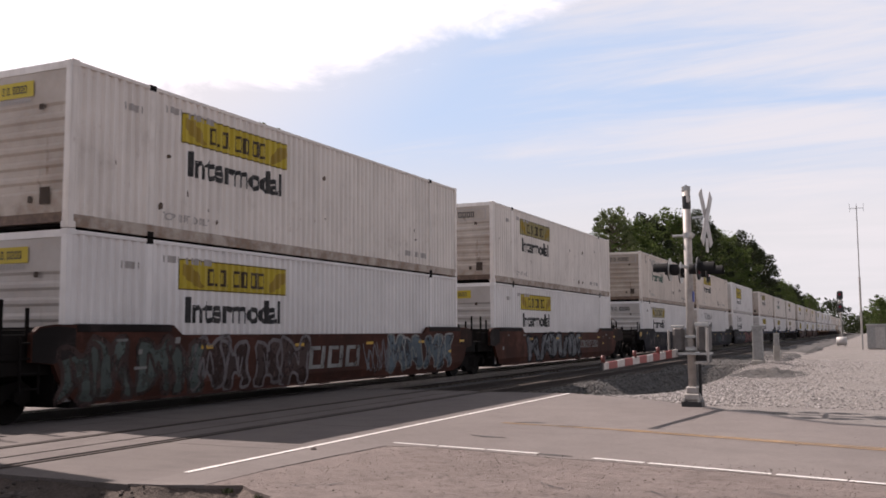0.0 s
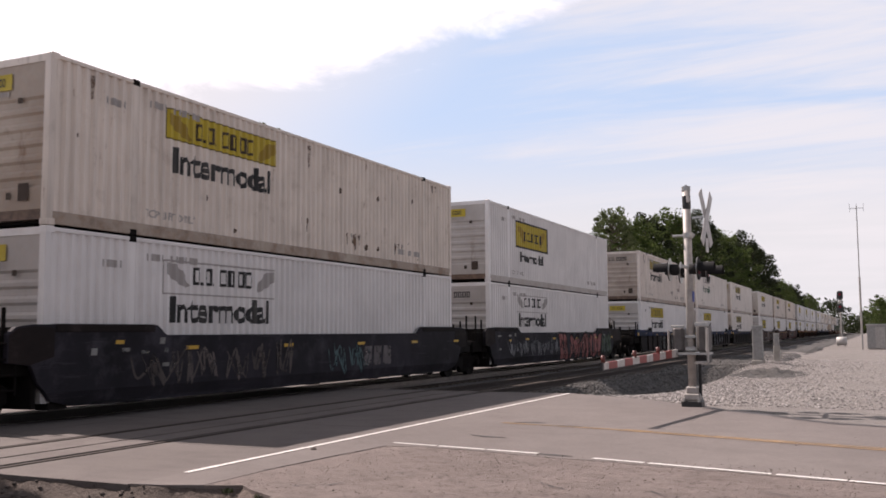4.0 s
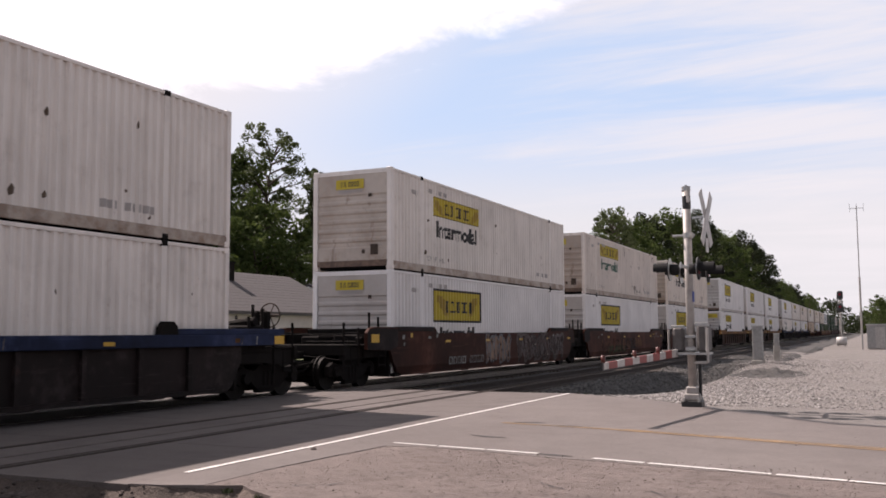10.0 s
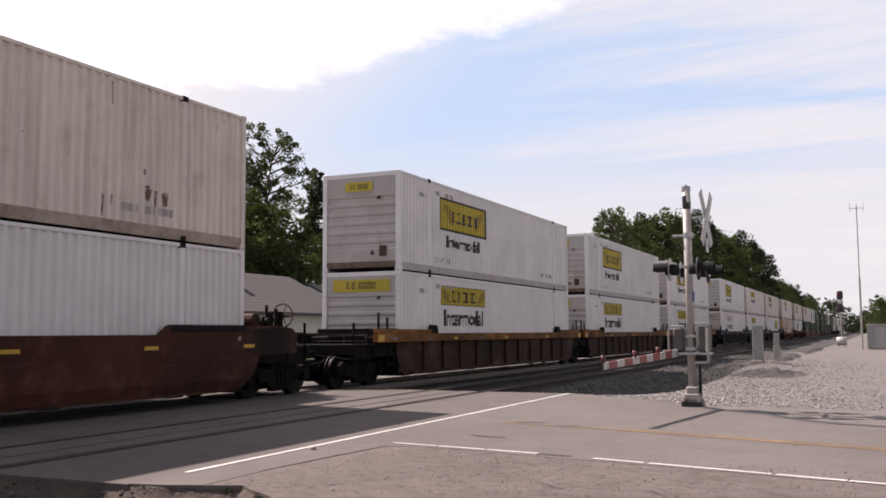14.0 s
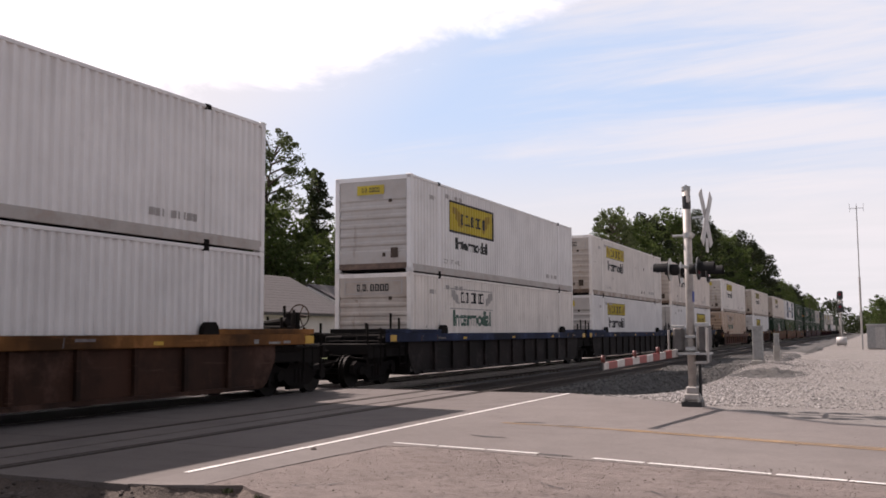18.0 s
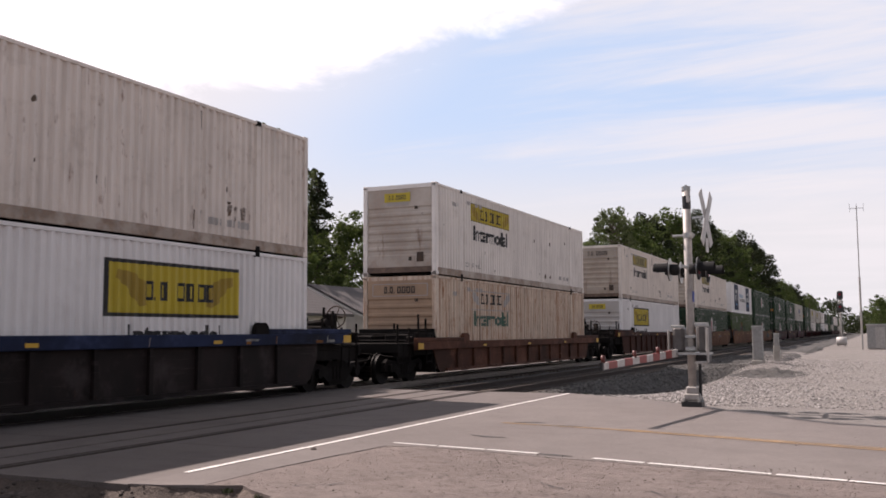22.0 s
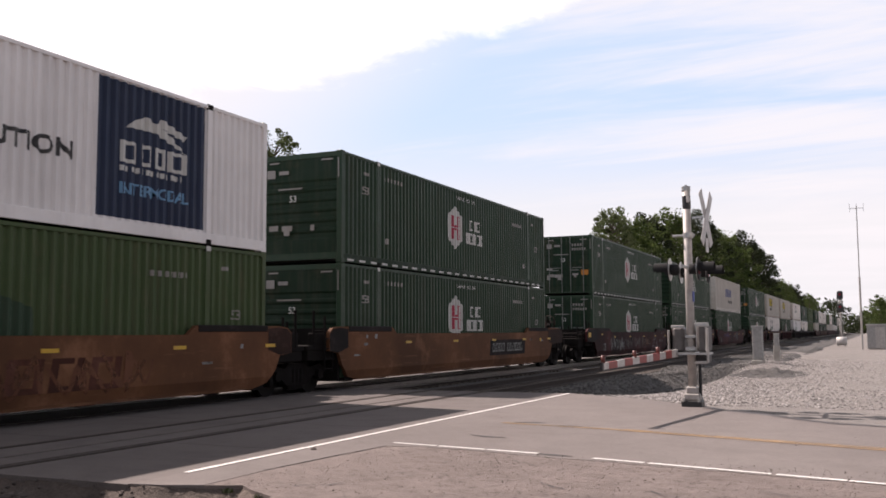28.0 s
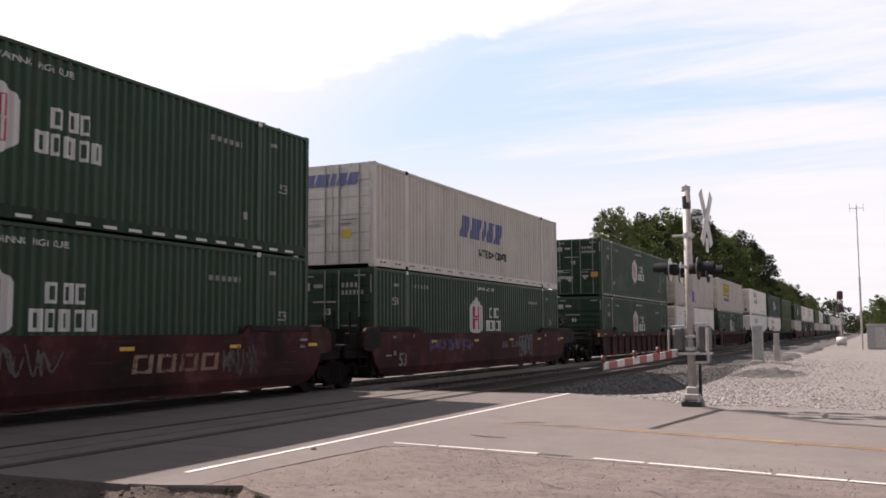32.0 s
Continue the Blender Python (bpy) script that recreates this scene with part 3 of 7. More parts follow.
def banner(ob, style, tone, shift=0.0, drop=0.0, word=""):
    """The painted banner and lettering on the side."""
    ink, green, yellow = MATS["ink"], MATS["green_ink"], MATS[tone]
    if style in "YW":
        y0, y1 = 2.84, 6.50
        at = Matrix.Translation((0, 0, -drop))
        if style == "Y":
            p = put("banner", cached("banner_y", lambda: decal(y0, y1, 1.97, 2.58)), yellow, ob, "yellow painted banner", at)
            put("outline", bars_on_side("banner_line", ((y0, y1, 2.555, 2.575), (y0, y1, 1.975, 1.995), (y0 + 0.005, y0 + 0.025, 1.995, 2.555), (y1 - 0.025, y1 - 0.005, 1.995, 2.555)), 0.0055), MATS["brown_ink"], p, "thin dark outline")
        else:
            def outline():
                bm = bmesh.new()
                for r in ((y0, y1, 2.50, 2.535), (y0, y1, 1.87, 1.9), (y0, y0 + 0.035, 1.9, 2.5), (y1 - 0.035, y1, 1.9, 2.5)):
                    decal_poly(bm, ((r[0], r[2]), (r[1], r[2]), (r[1], r[3]), (r[0], r[3])))
                return bm
            p = put("banner", cached("banner_w", outline), MATS["faded_ink"], ob, "faded banner outline", at)

        def scroll(flip_y):
            bm = bmesh.new()
            a, s = (y0 + 0.08, 1) if not flip_y else (y1 - 0.08, -1)
            decal_poly(bm, ((a, 2.48), (a, 2.26), (a + s * 0.26, 2.12), (a + s * 0.56, 2.0), (a + s * 0.66, 2.06), (a + s * 0.44, 2.34), (a + s * 0.26, 2.46))[::s], 0.006)
            return bm
        for k in (0, 1):
            put("scroll", cached("scroll_%d" % k, lambda: scroll(k)), MATS["faded_ink" if style == "W" else "ochre"], p)
        put("lettering", bars_on_side("name_" + style, block_row(3.72, 5.62, 2.08, 2.43, NAME_W)), MATS["brown_ink"] if style == "Y" else ink, p, "dark block lettering")
        put("lettering", words_on_side("word_intermodal", "Intermodal", 3.05, 6.26, 1.32, 1.84), {"ink": ink, "green": green}.get(word, ink if style == "Y" else green), ob, "bold word on the side", at)
    else:
        y0, y1 = 2.74 + shift, 6.60 + shift
        key = "_%d" % int(shift)
        p = put("banner", cached("banner_b_edge" + key, lambda: decal(y0, y1, 1.43, 2.47)), ink, ob, "yellow sign panel with a black border")
        put("field", cached("banner_b" + key, lambda: decal(y0 + 0.07, y1 - 0.07, 1.50, 2.40, 0.007)), yellow, p, "yellow field")

        def curl(flip_y):
            bm = bmesh.new()
            a, s = (y0 + 0.28, 1) if not flip_y else (y1 - 0.28, -1)
            decal_poly(bm, ((a, 2.28), (a - s * 0.02, 2.12), (a + s * 0.2, 2.0), (a + s * 0.42, 1.76), (a + s * 0.62, 1.62), (a + s * 0.8, 1.66), (a + s * 0.7, 2.08), (a + s * 0.4, 2.24))[::s], 0.009)
            return bm
        for k in (0, 1):
            put("scroll", cached("curl_%d%s" % (k, key), lambda: curl(k)), MATS["ochre"], p)
        put("lettering", bars_on_side("name_B" + key, block_row(y0 + 1.02, y1 - 0.86, 1.74, 2.1, NAME_W), 0.01), ink, p, "dark block lettering")
        put("lettering", words_on_side("word_small" + key, "Intermodal", y0 + 0.56, y0 + 3.24, 0.9, 1.29), ink, ob, "dark word on the side")


def white_container(upper, lower_style=None, tone="yellow", white="white_a", doors=False, sign="Y", detail=2, label="", shift=0.0, drop=0.0, word=""):
    style = upper
    ob = new_container(label or {"Y": "weathered white corrugated container with a yellow banner", "W": "dirty white corrugated container with faded lettering",
                                 "B": "clean white container with black-bordered yellow sign"}[style])
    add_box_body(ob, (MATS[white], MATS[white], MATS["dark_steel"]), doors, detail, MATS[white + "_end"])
    if detail > 0:
        banner(ob, style, tone, shift, drop, word)
        put("notice", words_on_side("top_lift", "TOP LIFT ONLY", 2.3, 3.75, 0.38, 0.53, 0.01), MATS["faded_ink"], ob)
        put("marking", bars_on_side("reg_marks", letter_row(2.35, 2.48, (0.7,) * 4 + (-0.6,) + (0.7,) * 6, 0.13, 0.045) + letter_row(1.25, 2.3, (0.7,) * 4, 0.13, 0.05)), MATS["faded_ink"], ob)
        put("marking", bars_on_side("rear_marks", letter_row(LONG - 3.6, 0.44, (0.7,) * 3 + (-0.6,) + (0.7,) * 5, 0.15, 0.05)), MATS["faded_ink"], ob)
        COUNT[0] += 1
        if white in ("white_a", "white_c", "white_d", "cream") and detail > 1:
            o = put("scuff", scuffs(1 + COUNT[0] % 4, {"white_a": 14, "white_c": 40, "white_d": 30, "cream": 18}[white]), MATS["scuff"], ob, "dark chips and scrapes")
            o["kind"] = "stuff"
        if white in ("white_c", "white_d") and detail > 1:
            put("stain", side_smears(1 + COUNT[0] % 3), MATS["stain"], ob, "brown drips on the side")["kind"] = "stuff"
        if doors and style == "B" and shift:
            sg = put("sign", bars_on_end("door_sign_edge", ((-0.6, 0.66, 2.0, 2.36),), -0.034), MATS["ink"], ob, "yellow sign with a black border")
            put("field", bars_on_end("door_sign", ((-0.56, 0.62, 2.04, 2.32),), -0.037), MATS[tone], sg, "yellow field")
            put("lettering", bars_on_end("door_sign_words", block_row(-0.3, 0.36, 2.1, 2.25, NAME_W), -0.040), MATS["ink"], sg)
        if not doors:
            if sign == "Y":
                put("sign", bars_on_end("end_sign_y", ((-0.52, 0.4, 2.34, 2.62),)), MATS[tone], ob, "small yellow sign")
                put("lettering", bars_on_end("end_letters_y", block_row(-0.36, 0.24, 2.41, 2.55, NAME_W), -0.008), MATS["ink"], ob)
                put("lettering", bars_on_end("end_letters_s", letter_row(-0.42, 2.23, (0.6,) * 10, 0.08, 0.03)), MATS["faded_ink"], ob)
            elif sign == "L":
                put("sign", bars_on_end("end_sign_l", ((-0.92, 0.98, 2.3, 2.66),)), MATS[tone], ob, "long yellow sign")
                put("lettering", bars_on_end("end_letters_l", block_row(-0.46, 0.5, 2.39, 2.58, NAME_W), -0.008), MATS["ink"], ob)
            else:
                put("sign", bars_on_end("end_sign_w", ((-0.95, 1.0, 2.63, 2.65), (-0.95, 1.0, 2.26, 2.28), (-0.95, -0.92, 2.26, 2.65), (0.97, 1.0, 2.26, 2.65))), MATS["faded_ink"], ob, "faded sign outline")
                put("lettering", bars_on_end("end_letters_w", block_row(-0.52, 0.55, 2.35, 2.56, NAME_W), -0.008), MATS["ink"], ob)
            for k, r in enumerate(((0.62, 0.86, 0.42, 0.72), (0.34, 0.44, 0.46, 0.58), (0.55, 0.66, 2.08, 2.18))):
                put("socket", bars_on_end("end_plate_%d" % k, (r,), -0.004), MATS["rust_dark"], ob)
    return ob


# ---- green boxes with a hexagon sign -------------------------------------
def hexagon(y, z, w, h):
    return [(y, z + h / 2), (y + w / 2, z + h / 4), (y + w / 2, z - h / 4), (y, z - h / 2), (y - w / 2, z - h / 4), (y - w / 2, z + h / 4)][::-1]


def green_container(doors=False, tone="green", detail=2, plain_side=False, label=""):
    ob = new_container(label or ("dark green container with double doors and white markings" if doors else "dark green corrugated container with white hexagon sign"))
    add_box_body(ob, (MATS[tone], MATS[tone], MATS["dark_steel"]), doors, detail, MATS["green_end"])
    wht = MATS["white_mark"]
    if detail > 0 and plain_side:
        put("placard", cached("diamond", lambda: side_shape(((3.63, 1.93), (3.90, 2.2), (3.63, 2.47), (3.36, 2.2)))), wht, ob, "white diamond placard")
        put("graffiti", cached("ochre_patch", lambda: side_shape(((6.2, 1.1), (7.9, 1.1), (7.8, 1.9), (7.1, 2.08), (6.3, 2.0)))), MATS["spray_ochre"], ob, "ochre sprayed patch")["kind"] = "stuff"
        put("graffiti", cached("violet_scrawl", lambda: side_strokes((((6.35, 1.15), (6.4, 1.75), (6.75, 1.75)), ((6.38, 1.45), (6.7, 1.45)), ((6.9, 1.55), (7.05, 1.15), (7.25, 1.6), (7.4, 1.2), (7.65, 1.65))), 0.035)), MATS["spray_violet"], ob, "dark violet scrawl")["kind"] = "stuff"
        put("graffiti", cached("green_patch", lambda: side_shape(((8.3, 1.1), (9.9, 1.1), (9.85, 1.55), (9.2, 1.75), (8.4, 1.65)))), MATS["green"], ob, "dark green painted-over patch")["kind"] = "stuff"
    if detail > 0:
        if not plain_side:
            def hexa():
                bm = bmesh.new(); decal_poly(bm, hexagon(7.2, 1.6, 1.22, 1.40)); return bm
            sgn = put("sign", cached("hexa", hexa), wht, ob, "white hexagon sign")
            put("emblem", bars_on_side("hexa_bars", ((6.84, 7.06, 1.22, 1.98), (7.34, 7.56, 1.22, 1.98), (7.06, 7.34, 1.52, 1.68)), 0.008), MATS["red_mark"], sgn, "dark red emblem")
            put("emblem", bars_on_side("hexa_lines", ((6.93, 6.975, 1.24, 1.96), (7.43, 7.475, 1.24, 1.96), (6.86, 7.54, 1.585, 1.615)), 0.010), wht, sgn)
            put("lettering", bars_on_side("green_name", block_row(8.42, 9.28, 1.62, 1.97, (0.66, 0.55, 0.55), 0.3) + block_row(8.08, 9.56, 1.16, 1.53, (0.7, 0.45, 0.6, 0.55, 0.6), 0.3), 0.006), wht, ob, "white block lettering")
        put("notice", words_on_side("high_cube", "WARNING  HIGH CUBE", 7.25, 8.9, 2.55, 2.66, 0.008), wht, ob)
        for y, z in ((1.15, 1.9), (LONG - 1.2, 1.4)):
            put("number", words_on_side("num53_%d" % int(y), "53", y, y + 0.30, z, z + 0.21, 0.008), MATS["white_mark_dull"], ob)
        put("marking", bars_on_side("green_marks", letter_row(2.4, 2.42, (0.5,) * 4 + (-0.5,) + (0.5,) * 6, 0.11, 0.05) + letter_row(LONG - 3.7, 2.2, (0.5,) * 4 + (-0.5,) + (0.5,) * 6, 0.11, 0.05)
            + [(2.45, 2.6, 0.66, 0.82), (LONG - 2.5, LONG - 2.35, 0.66, 0.82), (1.2, 1.45, 2.42, 2.5), (LONG - 1.5, LONG - 1.25, 2.42, 2.5)]), MATS["white_mark_dull"], ob)
        for k in range(25):
            put("reflector", cached("reflector", lambda: boxes((HALF - 0.003, HALF + 0.003, 0.3, 0.62, 0.06, 0.115))), wht, ob, at=Matrix.Translation((0, 0.62 * k, 0)))
        put("casting_face", cached("casting_faces", lambda: boxes(*[(HALF - 0.002, HALF + 0.004, y - 0.07, y + 0.07, z - 0.05, z + 0.05) for y in (1.98, LONG - 1.98) for z in (TALL - 0.06,)])), wht, ob)
        put("marking", bars_on_end("green_end", [(-0.98, -0.72, 2.28, 2.5), (-0.6, -0.3, 2.36, 2.46), (-0.62, 0.12, 1.95, 1.99), (-0.9, -0.62, 0.88, 1.02), (-0.5, -0.18, 0.86, 1.0), (-0.44, -0.26, 0.74, 0.86), (0.38, 0.5, 0.85, 1.0),
            (-0.9, -0.6, 2.66, 2.7), (0.7, 1.05, 2.66, 2.7), (1.2, 1.235, 2.2, 2.7)], -0.028), MATS["white_mark_dull"], ob)
        put("number", words_on_end("end53", "53", 0.24, -0.28 if not doors else 0.75, 1.62, 0.003, -0.03), wht, ob)
        if doors:
            put("label", bars_on_end("door_label", ((0.75, 1.1, 0.95, 1.2),), -0.03), MATS["orange_mark"], ob, "orange label")
            put("marking", bars_on_end("door_marks", letter_row(0.3, 2.36, (0.6,) * 4, 0.13, 0.06) + letter_row(0.3, 2.16, (0.6,) * 6, 0.12, 0.05) + [(-1.0, -0.7, 1.22, 1.32), (-0.98, -0.82, 0.74, 0.98), (-0.6, -0.46, 0.85, 1.0), (0.3, 0.6, 0.94, 1.04)], -0.03), MATS["white_mark_dull"], ob)
    return ob


def slogan_container():
    """White refrigerated-line box with two dark blue panels."""
    ob = new_container("white container with dark blue panels and slogan lettering")
    add_box_body(ob, (MATS["white_b"], MATS["white_b"], MATS["dark_steel"]), False)
    blue, wht = MATS["navy"], MATS["white_mark"]
    for k, (a, b) in enumerate(((2.2, 5.16), (11.12, 14.06))):
        p = put("panel", cached("navy_%d" % k, lambda: decal(a, b, 0.29, 2.79)), blue, ob, "dark blue painted panel")
        w = b - a

        def crest():
            bm = bmesh.new()
            decal_poly(bm, ((a + w * 0.25, 1.98), (a + w * 0.5, 2.0), (a + w * 0.8, 1.72), (a + w * 0.62, 2.06), (a + w * 0.42, 2.26), (a + w * 0.3, 2.12)), 0.008)
            decal_poly(bm, ((a + w * 0.5, 2.16), (a + w * 0.78, 1.98), (a + w * 0.8, 2.08), (a + w * 0.56, 2.3)), 0.008)
            return bm
        put("emblem", cached("crest_%d" % k, crest), wht, p, "white leaping emblem")
        rows = block_row(a + w * 0.2, a + w * 0.8, 1.32, 1.72, (0.8, 0.5, 0.5, 1.0), 0.2) + letter_row(a + w * 0.2, 1.16, (0.7,) * 13, 0.10, 0.062)
        put("lettering", bars_on_side("navy_name_%d" % k, rows, 0.008), wht, p, "white block lettering")
        if k:
            put("lettering", words_on_side("navy_word", "INTERMODAL", a + w * 0.2, a + w * 0.82, 0.74, 0.96, 0.02, 0.008), MATS["pale_blue"], p, "pale blue word")
        else:
            put("lettering", bars_on_side("navy_line", letter_row(a + w * 0.2, 0.76, (0.7,) * 10, 0.16, 0.07), 0.008), MATS["pale_blue"], p, "pale blue line of writing")
    put("lettering", words_on_side("slogan_a", "EXCELLENCE", 5.76, 8.77, 1.6, 1.93), MATS["pale_blue"], ob, "pale blue slogan word")
    put("lettering", words_on_side("slogan_b", "THROUGH", 6.0, 7.39, 1.21, 1.42), MATS["ink"], ob)
    put("lettering", words_on_side("slogan_c", "EXECUTION", 7.56, 10.62, 1.16, 1.49), MATS["ink"], ob, "dark slogan word")
    return ob


def grimy_container():
    """Old white box with doors and blue slanted lettering."""
    ob = new_container("grimy cream container with rusty doors and blue lettering")
    add_box_body(ob, (MATS["cream"], MATS["cream"], MATS["dark_steel"]), True)

    def slant():
        bm = bmesh.new()
        y = 5.85
        for w in (0.9, 1.15, 0.4, 0.75, 0.85):
            decal_poly(bm, ((y, 1.36), (y + w * 0.72, 1.36), (y + w * 0.72 + 0.24, 2.08), (y + 0.24, 2.08)))
            y += w * 0.8 + 0.12
        return bm
    put("lettering", cached("slant", slant), MATS["faded_blue"], ob, "faded blue slanted letters")
    put("lettering", words_on_side("slant_word", "INTERMODAL", 7.33, 10.2, 0.78, 1.07), MATS["ink"], ob, "dark word on the side")
    put("vent", cached("rail_holes", lambda: boxes(*[(HALF - 0.004, HALF + 0.001, 0.35 + 0.9 * k + d, 0.47 + 0.9 * k + d, 0.12, 0.16) for k in range(17) for d in (0, 0.2)])), MATS["dark_steel"], ob)

    def end_slant():
        bm = bmesh.new()
        x = -0.95
        for w in (0.3, 0.42, 0.16, 0.28, 0.3):
            bm.faces.new([bm.verts.new(p) for p in ((x, -0.03, 2.28), (x + w, -0.03, 2.28), (x + w + 0.1, -0.03, 2.62), (x + 0.1, -0.03, 2.62))])
            x += w + 0.06
        return bm
    put("lettering", cached("end_slant", end_slant), MATS["faded_blue"], ob)
    put("label", bars_on_end("cream_label", ((0.3, 0.6, 0.82, 1.05),), -0.03), MATS["yellow"], ob, "yellow label")
    return ob

# ---------------------------------------------------------------- well cars
FLOOR_Z = 0.324
UNIT, JOIN = 19.39, 23.40


def tuck(bm):
    """The lower part of a plate side leans inwards below a bend."""
    bmesh.ops.bisect_plane(bm, geom=list(bm.verts) + list(bm.edges) + list(bm.faces), plane_co=(0, 0, 0.5), plane_no=(0, 0, 1), dist=1e-5)
    for v in bm.verts:
        if v.co.z < 0.5:
            v.co.x -= 0.3 * (0.5 - v.co.z)
    return bm


def smooth_side(front, rear):
    """Plate side of a well: high at both ends, low between, cut up over the trucks."""
    def build():
        f, e = -front, LONG + rear
        pts = [(f, 1.0), (f, 1.44), (f + 0.15, 1.56), (f + 0.5, 1.60), (2.5, 1.60), (2.75, 1.42), (LONG - 2.75, 1.42), (LONG - 2.5, 1.60), (e - 0.5, 1.60), (e - 0.15, 1.56), (e, 1.44), (e, 1.0),
               (LONG + 0.35, 0.95), (LONG + 0.2, 0.66), (LONG - 0.1, 0.36), (LONG - 0.6, 0.25), (0.6, 0.25), (0.1, 0.36), (-0.2, 0.66), (-0.35, 0.95)]
        return tuck(slab(pts[::-1], "x", 1.36, 1.45))
    return build


def chord(top, low, front, rear):
    def build():
        e = LONG + rear
        return boxes((1.33, 1.47, -front, e, top - low, top), bevel=0.012)
    return build


def ribbed_panel(top):
    def build():
        pts = [(-0.35, top - 0.15), (-0.35, 0.86), (-0.05, 0.36), (0.12, 0.25), (LONG - 0.12, 0.25), (LONG + 0.05, 0.36), (LONG + 0.35, 0.86), (LONG + 0.35, top - 0.15)]
        return slab(pts, "x", 1.335, 1.365)
    return build


def side_frame():
    """Cast side frame of a freight truck with its pedestal ends and a spring nest."""
    pts = [(-1.16, 0.36), (-1.16, 0.60), (-0.98, 0.70), (-0.52, 0.62), (-0.36, 0.74), (0.36, 0.74), (0.52, 0.62), (0.98, 0.70), (1.16, 0.60), (1.16, 0.36), (0.98, 0.30), (0.74, 0.44),
           (0.42, 0.22), (-0.42, 0.22), (-0.74, 0.44), (-0.98, 0.30)]
    bm = slab(pts[::-1], "x", 0.93, 1.07)
    for y in (-0.16, 0.0, 0.16):
        tube(bm, (1.04, y, 0.28), (1.04, y, 0.60), 0.06, 8)
    for y in (-0.89, 0.89):
        tube(bm, (1.0, y, 0.45), (1.16, y, 0.45), 0.12, 10)
    return bm


def wheelset():
    bm = tubes(((-1.0, 0, 0), (1.0, 0, 0), 0.075), n=8)
    for s in (-1, 1):
        tube(bm, (s * 0.715, 0, 0), (s * 0.835, 0, 0), 0.42, 28)
        tube(bm, (s * 0.685, 0, 0), (s * 0.715, 0, 0), 0.455, 28)
        tube(bm, (s * 0.83, 0, 0), (s * 0.87, 0, 0), 0.13, 12)
        for k in range(4):
            a = k * math.pi / 2
            tube(bm, (s * 0.834, 0.24 * math.cos(a), 0.24 * math.sin(a)), (s * 0.84, 0.24 * math.cos(a), 0.24 * math.sin(a)), 0.045, 6)
    return bm


WHEELS = []


def add_truck(car, y, steel):
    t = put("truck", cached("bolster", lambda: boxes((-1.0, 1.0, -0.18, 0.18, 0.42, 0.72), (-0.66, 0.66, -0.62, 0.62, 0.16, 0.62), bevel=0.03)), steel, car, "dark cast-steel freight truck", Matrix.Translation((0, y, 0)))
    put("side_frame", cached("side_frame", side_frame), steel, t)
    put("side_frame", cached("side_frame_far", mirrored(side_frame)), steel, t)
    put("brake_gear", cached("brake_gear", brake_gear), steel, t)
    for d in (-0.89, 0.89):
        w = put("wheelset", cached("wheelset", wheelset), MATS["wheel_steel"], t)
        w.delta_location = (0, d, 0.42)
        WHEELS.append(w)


def brake_gear():
    """Brake beams, rods and shoes between and beyond the wheels."""
    bm = boxes((-0.95, 0.95, -0.42, -0.30, 0.26, 0.40), (-0.95, 0.95, 0.30, 0.42, 0.26, 0.40), (0.62, 0.86, -0.46, -0.36, 0.22, 0.62), (0.62, 0.86, 0.36, 0.46, 0.22, 0.62),
               (-0.34, 0.34, -1.5, 1.5, 0.56, 0.72), (0.86, 1.02, -0.30, 0.30, 0.12, 0.26), bevel=0.02)
    tube(bm, (0.2, -1.4, 0.42), (0.2, 1.4, 0.46), 0.035, 7)
    return bm


def brake_wheel():
    bm = bmesh.new()
    n = 20
    for k in range(n):
        a, b = 2 * math.pi * k / n, 2 * math.pi * (k + 1) / n
        tube(bm, (0.28 * math.cos(a), 0, 0.28 * math.sin(a)), (0.28 * math.cos(b), 0, 0.28 * math.sin(b)), 0.018, 6)
    for k in range(5):
        a = 2 * math.pi * k / 5
        tube(bm, (0, 0, 0), (0.28 * math.cos(a), 0.05, 0.28 * math.sin(a)), 0.014, 5)
    tube(bm, (0, -0.04, 0), (0, 0.3, 0), 0.04, 8)
    return bm


def brake_rigging():
    """Valve body, cylinder, levers and pipe stands behind the well's end."""
    bm = boxes((0.35, 1.05, LONG + 1.05, LONG + 1.55, 1.14, 1.62), (0.75, 0.95, LONG + 1.5, LONG + 1.62, 1.14, 1.95), (-0.6, 0.3, LONG + 0.5, LONG + 1.3, 1.14, 1.5), bevel=0.04)
    tube(bm, (0.3, LONG + 1.2, 1.62), (1.1, LONG + 1.2, 1.7), 0.1, 10)
    tube(bm, (0.95, LONG + 1.3, 1.14), (0.95, LONG + 1.3, 2.08), 0.035, 8)
    tube(bm, (0.2, LONG + 1.7, 1.14), (0.2, LONG + 1.7, 1.85), 0.03, 8)
    tube(bm, (-0.9, LONG + 1.6, 1.3), (1.2, LONG + 1.6, 1.3), 0.03, 8)
    for z in (1.4, 1.52):
        tube(bm, (1.1, LONG + 0.4, z), (1.1, LONG + 1.9, z - 0.1), 0.02, 6)
    return bm


def end_platform():
    """Decked frame over the truck."""
    return boxes((-1.3, 1.3, -1.55, 0.1, 1.02, 1.14), (-1.28, 1.28, -1.5, 0.0, 0.78, 1.02), (-1.3, 1.3, -0.26, -0.12, 1.12, 1.56), (-1.3, -1.16, -1.3, -0.2, 1.12, 1.44), (1.16, 1.3, -1.3, -0.2, 1.12, 1.44), bevel=0.015)


def draft_sill():
    return boxes((-0.36, 0.36, -1.6, 0.3, 0.66, 1.02), bevel=0.03)


